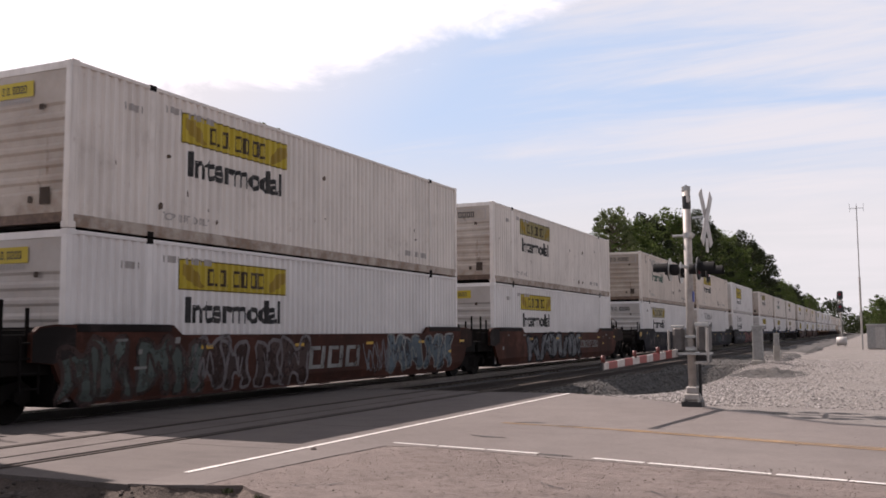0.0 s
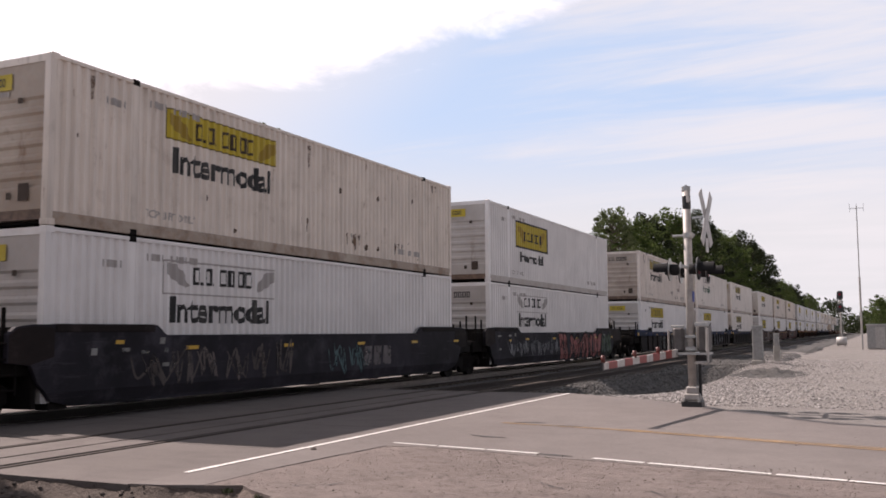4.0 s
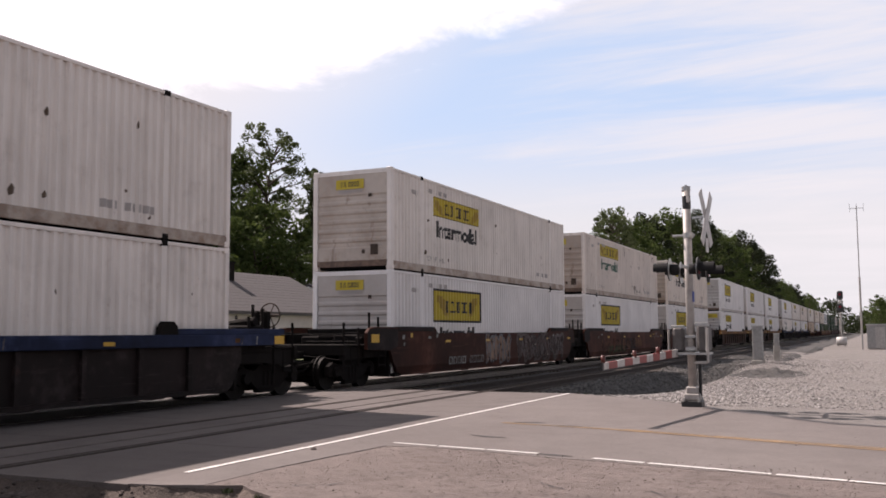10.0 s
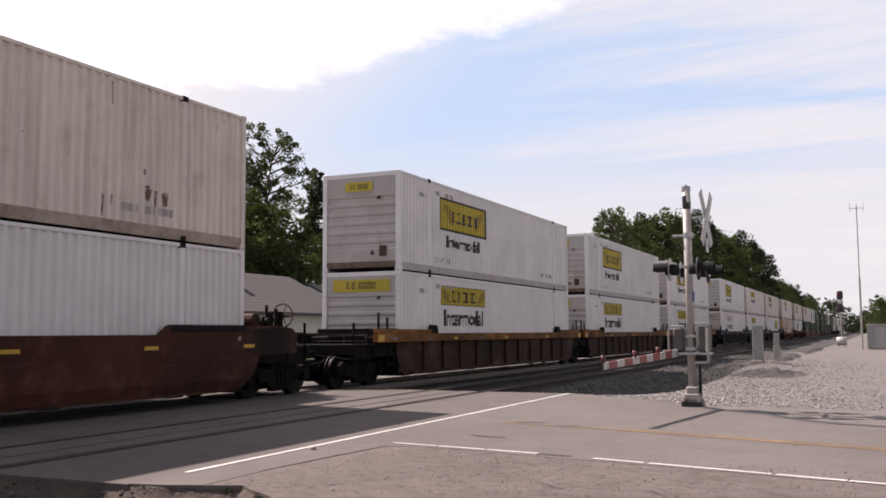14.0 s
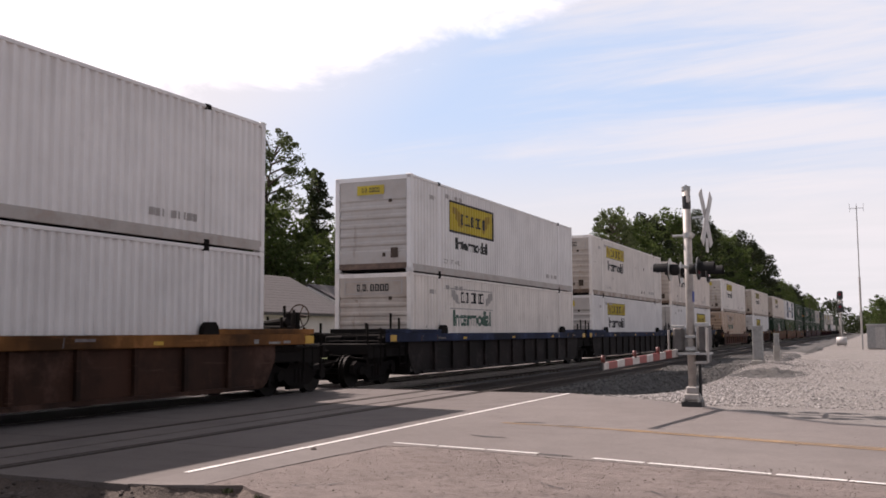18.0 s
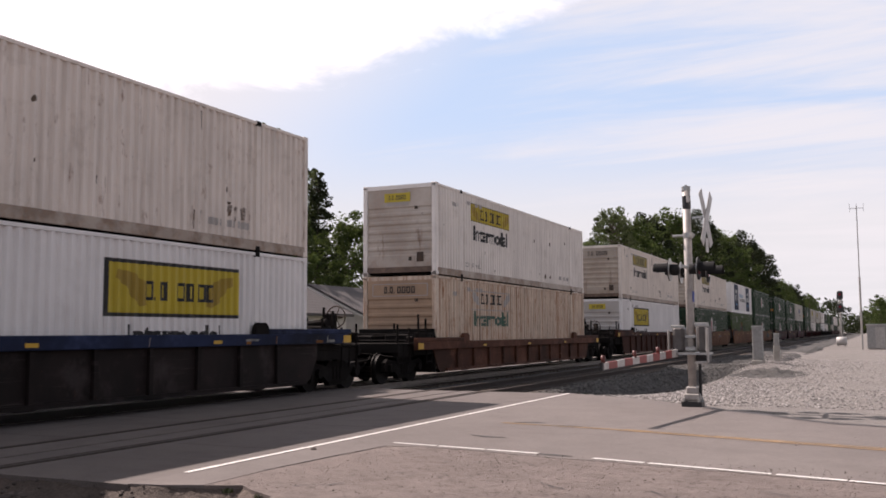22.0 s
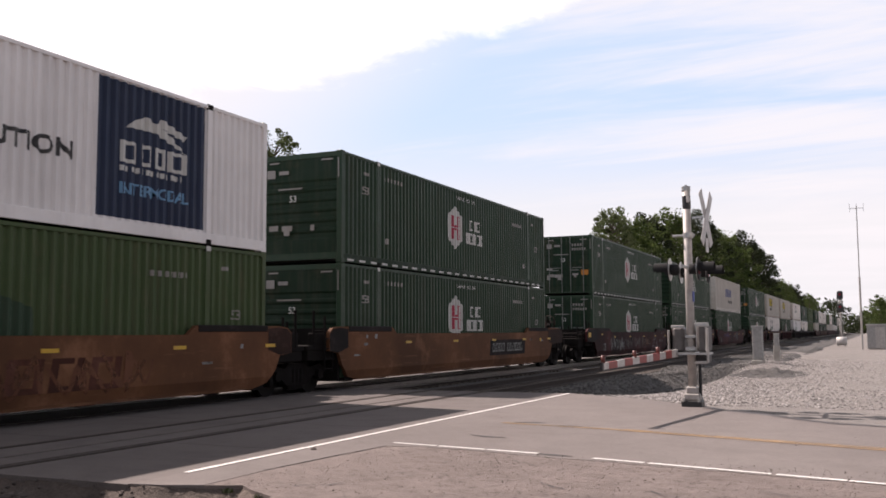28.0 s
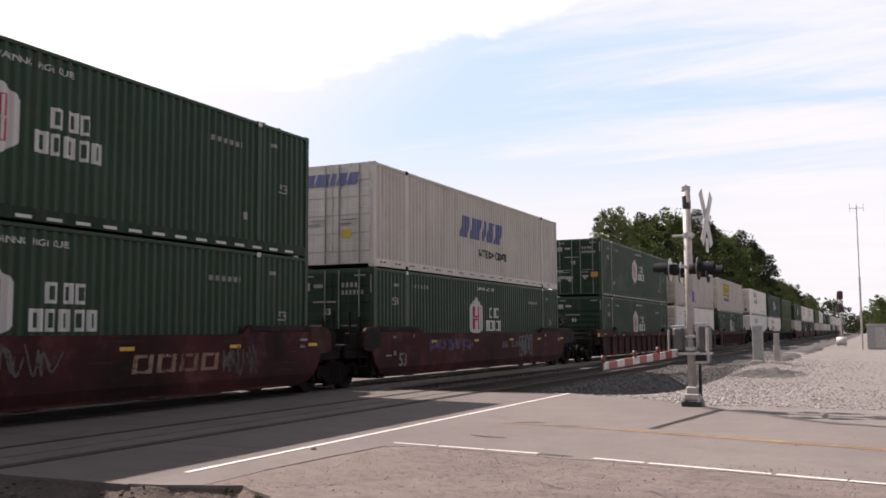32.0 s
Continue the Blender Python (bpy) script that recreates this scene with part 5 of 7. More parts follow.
def spray_paint(key, base, hold=0.75):
    """Sprayed paint that has worn through in patches."""
    m, nt, b = nodes(key)
    off, rnd = rand_vec(nt)
    n = noise_tex(nt, 2.2, 8, 0.72, w=off)
    nt.links.new(blend(nt, ramp(nt, noise_tex(nt, 0.8, 5, w=off), 0.35, 0.65), tuple(0.6 * c for c in base), tuple(1.1 * c for c in base)), b.inputs["Base Color"])
    nt.links.new(ramp(nt, n, 0.30, 0.52, 0.15, hold + 0.2), b.inputs["Alpha"])
    b.inputs["Roughness"].default_value = 0.75
    b.inputs["Specular IOR Level"].default_value = 0.2
    MATS[key] = m


build_mats()


def plate_rows(key, rows, x):
    def build():
        bm = bmesh.new()
        for a, b, c, d in rows:
            bm.faces.new([bm.verts.new(p) for p in ((x, a, c), (x, b, c), (x, b + 0.15 * (d - c), d), (x, a + 0.15 * (d - c), d))])
        return bm
    return cached(key, build)


def emblem():
    """A sprayed triangle with an eye-like arch and rays."""
    bm = bmesh.new()
    tri = [(12.1, 0.30), (13.0, 1.36), (14.02, 0.30), (12.1, 0.30)]
    for p, q in zip(tri, tri[1:]):
        stroke(bm, [p, ((p[0] + q[0]) / 2, (p[1] + q[1]) / 2), q], 0.034, 1.4565)
    arch = [(13.04 + 0.52 * math.cos(a), 0.62 + 0.42 * math.sin(a)) for a in [math.pi * k / 12 for k in range(13)]]
    stroke(bm, arch, 0.025, 1.4572)
    stroke(bm, [(12.4, 0.6), (13.04, 0.52), (13.7, 0.6)], 0.025, 1.4574)
    for k in range(1, 8):
        a = math.pi * k / 8
        stroke(bm, [(13.04 + 0.2 * math.cos(a), 0.66 + 0.16 * math.sin(a)), (13.04 + 0.36 * math.cos(a), 0.64 + 0.3 * math.sin(a)), (13.04 + 0.5 * math.cos(a), 0.62 + 0.41 * math.sin(a))], 0.014, 1.4576)
    stroke(bm, [(12.6, 0.34), (12.75, 0.46), (13.35, 0.46), (13.5, 0.34)], 0.02, 1.4576)
    return tuck(bm)


def car_lettering(car, i, kind):
    """Plain block marks, small panels and numbers on a car's side."""
    x = 1.4545 if kind == "smooth" else 1.3685
    dull = MATS["spray_pale"]
    blocks = {1: (7.14, 9.5, 0.6, 1.13, dull, (1.0, 1.0, 1.0)), 10: (6.98, 9.2, 0.54, 1.08, MATS["spray_black"], (1.0, 1.0, 1.0)), 2: (9.9, 13.0, 0.74, 1.06, dull, (0.8, 0.8, 0.3, 0.7, 0.7, 0.7, 0.7, 0.7, 0.7)),
              22: (9.9, 12.9, 0.76, 1.06, dull, (0.8, 0.8, 0.8, 0.8, -0.5, 0.7, 0.7, 0.7, 0.7, 0.7, 0.7)), 9: (3.5, 6.35, 0.45, 0.69, dull, (0.8, 0.8, 0.8, 0.8, -0.5, 0.7, 0.7, 0.7, 0.7)),
              23: (10.2, 11.95, 0.72, 1.0, MATS["spray_dim"], (1.0, 1.0)), 24: (10.2, 12.6, 0.72, 1.06, MATS["spray_peach"], (1.0, 1.0, 1.0, 1.0)), 21: (9.2, 11.6, 0.5, 1.05, MATS["car_brown"], (1.0, 1.0, 1.0))}
    if i in blocks:
        a, b, c, d, mat, widths = blocks[i]
        if i == 22:
            put("panel", plate_rows("number_panel", ((a - 0.25, b + 0.3, c - 0.12, d + 0.12),), x - 0.0006), MATS["car_black"], car, "black number panel")
        put("marking", plate_rows("car_blocks_%d" % i, block_row(a, b, c, d, widths, 0.22), x + 0.002), mat, car, "plain block marks")
    if i == 23:
        put("graffiti", mesh("graffiti", emblem()), MATS["spray_lilac"], car, "sprayed pale triangle with rays")["kind"] = "stuff"
    if kind == "ribbed":
        rng = random.Random(700 + i)
        for k in range(12):
            y = rng.choice((-0.9, -0.4, 0.3, 0.9, 1.5, 2.4, 5.5, 10.5, LONG - 2.6, LONG - 1.4, LONG - 0.6, LONG + 0.1, LONG + 0.6)) + rng.uniform(-0.15, 0.15)
            w, h = rng.choice(((0.03, 0.17), (0.03, 0.17), (0.3, 0.06), (0.16, 0.09), (0.45, 0.05)))
            z = rng.uniform(1.20, 1.38 - h)
            put("stencil", plate_rows("chord_plate_%d_%d" % (i, k), ((y, y + w, z, z + h),), 1.4715 + 0.0003 * k), (dull, MATS["spray_lilac"], MATS["car_orange"])[k % 3], car)
    if kind == "smooth":
        if i in (23, 24, 25):
            bm = bmesh.new()
            bm.from_mesh(text_mesh("font_car53", "53", 0.5, 0.012))
            for v in bm.verts:
                v.co = Vector((x + 0.002, 1.15 + v.co.x, 0.52 + v.co.y))
            put("number", mesh("number", bm), dull, car, "white painted number")
        rng = random.Random(300 + i)
        for k in range(7):
            y = rng.choice((0.4, 0.9, 1.5, 2.1, 2.6, LONG - 0.5, LONG - 1.1, LONG - 1.7, LONG - 2.3)) + rng.uniform(-0.1, 0.1)
            w, h = rng.choice(((0.10, 0.09), (0.14, 0.12), (0.32, 0.05), (0.2, 0.07)))
            z = rng.choice((1.28, 1.28, 1.1, 0.82)) + rng.uniform(-0.03, 0.03)
            put("stencil", plate_rows("stencil_%d_%d" % (i, k), ((y, y + w, z, z + h),), x + 0.0035 + 0.0004 * k), dull if k else MATS["yellow_strip"], car)


TRAIN = []          # (thing, place along the train, height)


def build_train():
    M = MATS
    W, G = white_container, green_container
    Y = lambda **k: W("Y", **k)
    Wd = lambda **k: W("W", **k)
    B = lambda **k: W("B", **k)
    car_kinds = [
        (3, "smooth", "car_brown", None, "rust-brown well car covered in faded graffiti"),
        (3, "smooth", "car_slate", None, "dark slate well car with faint graffiti"),
        (3, "ribbed", "car_black", "car_blue", "black ribbed well car with blue top chord"),
        (3, "smooth", "car_brown", None, "rust-brown smooth-sided well car"),
        (3, "ribbed", "car_rust", "car_orange", "brown ribbed well car with orange top chord"),
        (3, "ribbed", "car_black", "car_blue", "black ribbed well car with blue top chord"),
        (1, "low", "car_redbrown", "car_redbrown", "rusty brown low-sided ribbed well car"),
        (1, "ribbed", "car_brown", "car_brown", "dull brown ribbed well car"),
        (3, "smooth", "car_tan", None, "tan-brown smooth-sided well car"),
        (3, "smooth", "car_maroon", None, "dark maroon well car with sprayed markings"),
        (3, "ribbed", "car_maroon", "car_maroon", "dark maroon ribbed well car"),
        (3, "ribbed", "car_black", "car_black", "black ribbed well car"),
        (3, "smooth", "car_brown", None, "rust-brown smooth-sided well car"),
        (3, "smooth", "car_maroon", None, "dark maroon smooth-sided well car"),
        (3, "ribbed", "car_black", "car_rust", "dark ribbed well car with rusty top chord"),
        (3, "smooth", "car_brown", None, "rust-brown smooth-sided well car"),
        (3, "smooth", "car_maroon", None, "dark maroon smooth-sided well car"),
    ]
    stacks = [
        (lambda: Y(), lambda: Y(white="white_b")),
        (lambda: Y(white="white_a"), lambda: Y(white="white_b")),
        (lambda: Y(white="white_a", tone="yellow_dull", sign="W"), lambda: Y(white="white_b")),
        (lambda: Wd(white="white_c", sign="W"), lambda: Y(white="white_b", tone="yellow_pale", sign="W")),
        (lambda: Y(white="white_c"), lambda: Wd(white="white_b", word="ink")),
        (lambda: B(white="white_b"), lambda: Wd(white="white_b", sign="W", word="ink")),
        (lambda: Y(white="white_d", tone="yellow_dull", sign="W"), lambda: Y(white="white_b")),
        (lambda: Wd(white="white_a", sign="W"), lambda: Y(white="white_b", sign="W")),
        (lambda: Y(white="white_a", tone="yellow_dull", sign="L"), lambda: Y(white="white_a", tone="yellow_dull")),
        (lambda: Y(white="white_a", drop=0.16), lambda: B(white="white_b")),
        (lambda: Y(white="white_d", tone="yellow", word="green"), lambda: B(white="white_b")),
        (lambda: Y(white="white_c", tone="yellow"), lambda: B(white="white_b")),
        (lambda: B(white="white_b"), lambda: Y(white="white_b", sign="L")),
        (lambda: B(white="white_b"), lambda: Y(white="white_b")),
        (lambda: B(white="white_b"), lambda: Y(white="white_b")),
        (lambda: B(white="white_b"), lambda: Wd(white="white_a", sign="W")),
        (lambda: Y(white="white_a", sign="W"), lambda: Y(white="white_b")),
        (lambda: Y(white="white_d", tone="yellow_dull", sign="W"), lambda: B(white="white_b", doors=True, shift=7.0)),
        (lambda: Y(white="white_a"), lambda: Wd(white="white_rusty", sign="W", label="rust-streaked tan container with faded lettering")),
        (lambda: Y(white="white_c", tone="yellow_dull", sign="W"), lambda: B(white="white_b")),
        (lambda: Y(white="white_c", tone="yellow_dull", sign="W"), lambda: G()),
        (lambda: slogan_container(), lambda: G(tone="green_light", plain_side=True, label="faded olive green corrugated container")),
        (lambda: G(), lambda: G()),
        (lambda: G(doors=True), lambda: G(doors=True)),
        (lambda: G(), lambda: G(doors=True)),
        (lambda: grimy_container(), lambda: G(doors=True)),
        (lambda: G(doors=True), lambda: G()),
        (lambda: B(white="cream", doors=True), lambda: Wd(white="white_a")),
        (lambda: B(white="cream"), lambda: G()),
        (lambda: Wd(white="white_a"), lambda: Wd(white="white_b")),
        (lambda: G(), lambda: Wd(white="white_a")),
    ]
    rng = random.Random(5)
    spots = {0: [(11, 1.5, 8.2, 0.42, 1.3, M["spray_teal"], M["spray_grey"], 8)],
             1: [(21, -0.3, 3.4, 0.3, 1.36, M["spray_sea"], M["spray_mauve"], 4, 1.4535, 0.09), (24, 3.0, 7.1, 0.28, 1.36, M["spray_mauve"], M["spray_lilac"], 4, 1.4535, 0.07),
                 (26, 9.6, 11.6, 0.35, 1.38, None, M["spray_grey"], 2), (22, 11.2, 15.4, 0.36, 1.38, M["spray_blue"], M["spray_pale"], 4)],
             2: [(31, 3.2, 10.4, 0.34, 1.40, M["spray_grey"], M["spray_black"], 5, 1.4535, 0.09)],
             3: [(41, 1.0, 7.5, 0.45, 1.25, None, M["spray_dim"], 6), (42, 11.4, 13.0, 0.5, 1.35, None, M["spray_grey"], 2), (43, 9.0, 11.0, 0.4, 1.2, None, M["spray_dim"], 3)],
             4: [(45, 2.0, 7.0, 0.45, 1.3, None, M["spray_dim"], 6), (46, 8.5, 10.5, 0.4, 1.3, None, M["spray_teal"], 2)],
             5: [(51, 1.5, 7.5, 0.5, 1.3, None, M["spray_grey"], 8), (52, 7.6, 14.0, 0.24, 1.4, M["spray_pink"], M["spray_black"], 5, 1.4535, 0.1), (53, 14.2, 15.9, 0.36, 1.36, M["spray_sea"], M["spray_moss"], 3)],
             6: [(56, 5.1, 9.5, 0.3, 1.14, M["spray_fog"], M["spray_dim"], 3, 1.3675, 0.05)],
             7: [(55, 7.2, 9.4, 0.38, 1.16, M["spray_black"], M["spray_grey"], 2, 1.3675, 0.12), (57, 9.4, 12.2, 0.4, 1.15, None, M["spray_grey"], 4, 1.3675, 0.06)],
             9: [(61, 6.6, 9.0, 0.4, 1.38, M["spray_peach"], M["spray_grey"], 3, 1.4535, 0.07), (62, 9.8, 15.4, 0.36, 1.36, M["spray_mauve"], M["spray_dim"], 5, 1.4535, 0.11)],
             10: [(71, 2.0, 8.2, 0.36, 1.3, None, M["spray_orange"], 6, 1.4535, 0.05), (72, 3.0, 7.0, 0.36, 0.8, M["spray_moss"], M["car_brown"], 5), (73, 9.2, 10.8, 0.55, 1.2, None, M["car_tan"], 3, 1.4535, 0.07)],
             11: [(81, 3.6, 9.4, 0.45, 1.36, M["spray_dim"], M["car_brown"], 6)],
             20: [(85, 8.0, 12.0, 0.5, 1.1, None, M["spray_orange"], 3)], 21: [(86, 9.0, 12.5, 0.4, 1.2, None, M["spray_orange"], 3, 1.4535, 0.08)],
             23: [(91, 2.6, 5.4, 0.42, 1.25, None, M["spray_pale"], 5), (92, 5.7, 10.4, 0.5, 1.3, None, M["spray_dim"], 5, 1.4535, 0.07), (96, 9.6, 12.2, 0.55, 1.25, None, M["spray_orange"], 4, 1.4535, 0.035), ],
             24: [(94, 4.0, 8.6, 0.75, 1.3, None, M["spray_dim"], 6), (97, 12.8, 14.0, 0.55, 1.25, None, M["spray_dim"], 3, 1.4535, 0.05)],
             25: [(95, 3.0, 6.5, 0.85, 1.3, None, M["spray_violet"], 7), (99, 11.0, 12.3, 0.6, 1.3, M["spray_dim"], M["spray_grey"], 2)]}
    s, i = -7.89, 0
    for n, kind, color, ch, label in car_kinds:
        for u in range(n):
            far = i > 31
            det = 2 if i < 28 else (1 if i < 34 else 0)
            car = well_car(kind, color, ch, lead=u > 0, car_front=u == 0, car_rear=u == n - 1, marks=(1, 2, 0, 1, 3)[i % 5] if kind == "smooth" and i not in (1, 2, 9, 10, 21, 22, 23, 24) else 0, spray=spots.get(i), detail=det, label=label)
            if det > 1:
                car_lettering(car, i, kind)
            TRAIN.append((car, s, 0.0))
            if i < len(stacks):
                up, low = stacks[i]
            else:
                pick = [lambda: G(detail=1), lambda: Wd(white="white_a", detail=1), lambda: G(tone="green_light", detail=0), lambda: W("Y", white="cream", detail=0)]
                up, low = rng.choice(pick), rng.choice(pick)
            TRAIN.append((low(), s, FLOOR_Z))
            TRAIN.append((up(), s, FLOOR_Z + TALL + 0.012))
            s += UNIT
            i += 1
        s += JOIN - UNIT

# ---------------------------------------------------------------- ground, road, tracks
ground_mat("asphalt_old", (0.172, 0.139, 0.127), (0.212, 0.174, 0.16), (0.128, 0.1, 0.09), 0.5, 3.1, 70.0, 0.92, 0.9, 0.02, pits=0.85)
ground_mat("asphalt", (0.1422, 0.1224, 0.1152), (0.171, 0.1485, 0.1395), (0.1134, 0.0963, 0.0909), 0.3, 1.3, 80.0, 0.9, 0.25, 0.008, wear=0.2, pits=0.3)
ground_mat("crossing_slab", (0.1187, 0.1006, 0.0937), (0.141, 0.1213, 0.1135), (0.086, 0.0714, 0.0679), 0.4, 1.5, 60.0, 0.88, 0.2, 0.008, wear=0.35)
ground_mat("gravel_lot", (0.1886, 0.1711, 0.1619), (0.23, 0.2116, 0.1996), (0.1454, 0.1306, 0.1233), 0.15, 0.9, 34.0, 0.95, 0.9, 0.03, pits=0.4)
ground_mat("ballast_stone", (0.0732, 0.0694, 0.0682), (0.0992, 0.0942, 0.0905), (0.0434, 0.0403, 0.0397), 0.5, 3.0, 14.0, 0.95, 1.0, 0.06)
ground_mat("dirt_dark", (0.092, 0.072, 0.062), (0.135, 0.105, 0.090), (0.056, 0.045, 0.040), 0.7, 3.0, 22.0, 0.95, 0.9, 0.04)
plain("line_white", (0.66, 0.64, 0.62), 0.7, 0, 0.15, 9.0)
spray_paint("line_yellow", (0.30, 0.20, 0.115), 0.5)
plain("tar", (0.045, 0.04, 0.04), 0.7, 0, 0.3, 6.0)
plain("rail_steel", (0.30, 0.27, 0.25), 0.32, 0.9, 0.2, 4.0)
plain("rail_rust", (0.045, 0.033, 0.028), 0.8, 0.2, 0.3, 6.0)
plain("tie_wood", (0.07, 0.055, 0.045), 0.9, 0, 0.35, 5.0)
plain("rubber", (0.02, 0.02, 0.02), 0.8)
plain("galv", (0.42, 0.42, 0.41), 0.42, 0.75, 0.2, 6.0)
plain("alu_paint", (0.40, 0.375, 0.355), 0.55, 0.2, 0.2, 6.0)
plain("black_paint", (0.02, 0.02, 0.022), 0.5)
plain("lamp_black", (0.008, 0.008, 0.009), 0.9)
plain("red_stripe", (0.27, 0.05, 0.045), 0.45)
plain("white_stripe", (0.50, 0.48, 0.465), 0.45)
plain("red_lens", (0.20, 0.01, 0.02), 0.2)
plain("machine_grey", (0.10, 0.092, 0.090), 0.6, 0.2)
plain("lamp_brown", (0.11, 0.025, 0.02), 0.5)
plain("blue_sign", (0.05, 0.08, 0.30), 0.5)
plain("grey_cabinet", (0.30, 0.295, 0.285), 0.55, 0.1)
plain("concrete", (0.36, 0.34, 0.31), 0.9, 0, 0.2, 3.0)
plain("bark", (0.075, 0.058, 0.045), 0.95, 0, 0.35, 3.0)
plain("siding", (0.52, 0.49, 0.48), 0.7, 0, 0.08, 2.0)
plain("siding_brown", (0.085, 0.070, 0.060), 0.8, 0, 0.12, 2.0)
plain("roof_grey", (0.085, 0.076, 0.078), 0.9, 0, 0.2, 5.0)
plain("trim_white", (0.6, 0.58, 0.56), 0.6)
plain("window_dark", (0.02, 0.02, 0.025), 0.1)
leaf_mat("leaf_a", (0.066, 0.100, 0.034), (0.128, 0.158, 0.058))
leaf_mat("leaf_b", (0.024, 0.033, 0.018), (0.046, 0.056, 0.029), 0.12)
leaf_mat("leaf_bright", (0.13, 0.21, 0.03), (0.20, 0.27, 0.045))
leaf_mat("leaf_pale", (0.085, 0.105, 0.055), (0.15, 0.17, 0.09))
ground_mat("grass_base", (0.055, 0.085, 0.028), (0.09, 0.11, 0.04), (0.12, 0.10, 0.06), 0.2, 1.5, 30.0, 0.95, 0.8, 0.05)

TRACK2 = 4.05


def ripple(x, y, amp, size):
    return amp * noise.fractal(Vector((x / size, y / size, 3.1)), 1.0, 2.0, 4)


def lin(a, b, n):
    return [a + (b - a) * k / n for k in range(n + 1)]


def ground_height(x, y):
    d = max(0.0, min(1.0, (abs(y - 13) - 9) / 8))
    h = -0.06 - 0.22 * d + ripple(x, y, 0.05, 5.0) * min(1, d + 0.2)
    # a ditch beside the track, past the road's edge, and a bank of spoil behind it
    up = max(0.0, min(1.0, (y - 21.6) / 3.0)) * max(0.0, min(1.0, (50 - y) / 10.0))
    h -= 0.42 * up * math.exp(-((x - 7.2) / 0.9) ** 2)
    h += 0.30 * math.exp(-((x - 9.3) / 1.3) ** 2 - ((y - 46.0) / 3.5) ** 2) + 0.22 * math.exp(-((x - 8.2) / 0.9) ** 2 - ((y - 58.0) / 3.0) ** 2) + 0.25 * math.exp(-((x - 7.9) / 0.9) ** 2 - ((y - 72.0) / 4.0) ** 2)
    if x < -3 and y > 25:
        h += 0.1
    # the bed of the tracks lies lower, and so does the dirt at the road's near edge
    bed = max(0.0, min(1.0, (6.9 - x) / 0.8)) * max(0.0, min(1.0, (x + 5.0) / 0.8))
    if y < 8:
        bed = max(bed, max(0.0, min(1.0, (9.2 - x) / 0.6)) * max(0.0, min(1.0, (x + 5.0) / 0.8)) * max(0.0, min(1.0, (7.4 - y) / 0.5)))
    h -= 0.75 * bed
    return h if abs(x) < 200 and -200 < y < 700 else -0.3


gx = [-2500, -900, -300, -120, -60] + lin(-40, 4, 44) + lin(4.4, 12, 26) + lin(13, 45, 32) + [60, 90, 140, 300, 900, 2500]
gy = [-2500, -900, -300, -80, -30] + lin(-12, 70, 82) + lin(75, 300, 45) + [350, 420, 520, 700, 1200, 2500]
ground = put("ground", mesh("ground", sheet(gx, gy, ground_height), True), MATS["gravel_lot"])
tagged(ground, "pale dusty gravel lot beside the tracks", "ground", kind="structure")

# far side: grass strip between the track and the houses
grass_bed = put("grass_bed", mesh("grass_bed", sheet(lin(-90, -7.5, 40), lin(26, 330, 90), lambda x, y: 0.02 + ripple(x, y, 0.12, 6.0)), True), MATS["grass_base"])
tagged(grass_bed, "weedy green verge beyond the tracks", "grass", kind="structure")


def flat(pts, z0, z1):
    return slab(pts, "z", z0, z1)


far_edge = [(7.0, 21.3), (8.6, 20.25), (10.3, 18.75), (11.4, 17.2), (12.6, 16.1), (14.5, 15.1), (20, 13.9), (60, 6.0)]
seam = [(7.66, 7.25), (7.64, 8.28), (7.70, 9.4), (7.79, 10.61), (8.3, 10.72), (13.6, 9.68), (20, 8.4), (60, 0.4)]


def ragged(pts, step, sway, seed):
    """The same line, broken into short uneven steps."""
    rng = random.Random(seed)
    out = [pts[0]]
    for (a, b), (c, d) in zip(pts, pts[1:]):
        n = max(1, int(min(14.0, math.hypot(c - a, d - b)) / step))
        out += [(a + (c - a) * k / n + rng.uniform(-sway, sway), b + (d - b) * k / n + rng.uniform(-sway, sway)) for k in range(1, n)] + [(c, d)]
    return out


seam = seam[:3] + ragged(seam[3:], 0.16, 0.035, 77)
far_edge = ragged(far_edge, 0.22, 0.05, 78)
road = put("road", mesh("road", flat([(6.95, 7.03), (7.3, 7.1)] + seam + far_edge[::-1], -0.4, 0.004)), MATS["asphalt"])
tagged(road, "sun-bleached grey asphalt road with patches", "road", kind="structure")
shoulder = put("shoulder", mesh("shoulder", flat([(7.66, 7.25), (8.0, 7.4), (8.25, 7.2), (8.6, 7.0), (8.9, 6.4), (9.2, 2.0), (10, -6), (60, -18)] + seam[:0:-1], -0.4, 0.0)), MATS["asphalt_old"])
tagged(shoulder, "cracked brownish old asphalt road shoulder", "road shoulder", kind="structure")
far_road = put("road_beyond", mesh("road_beyond", flat([(-60, 7), (-1.75, 7.0), (-1.75, 21.3), (-60, 22)], -0.4, -0.004)), MATS["asphalt"])
tagged(far_road, "grey asphalt road beyond the tracks", "road", kind="structure")


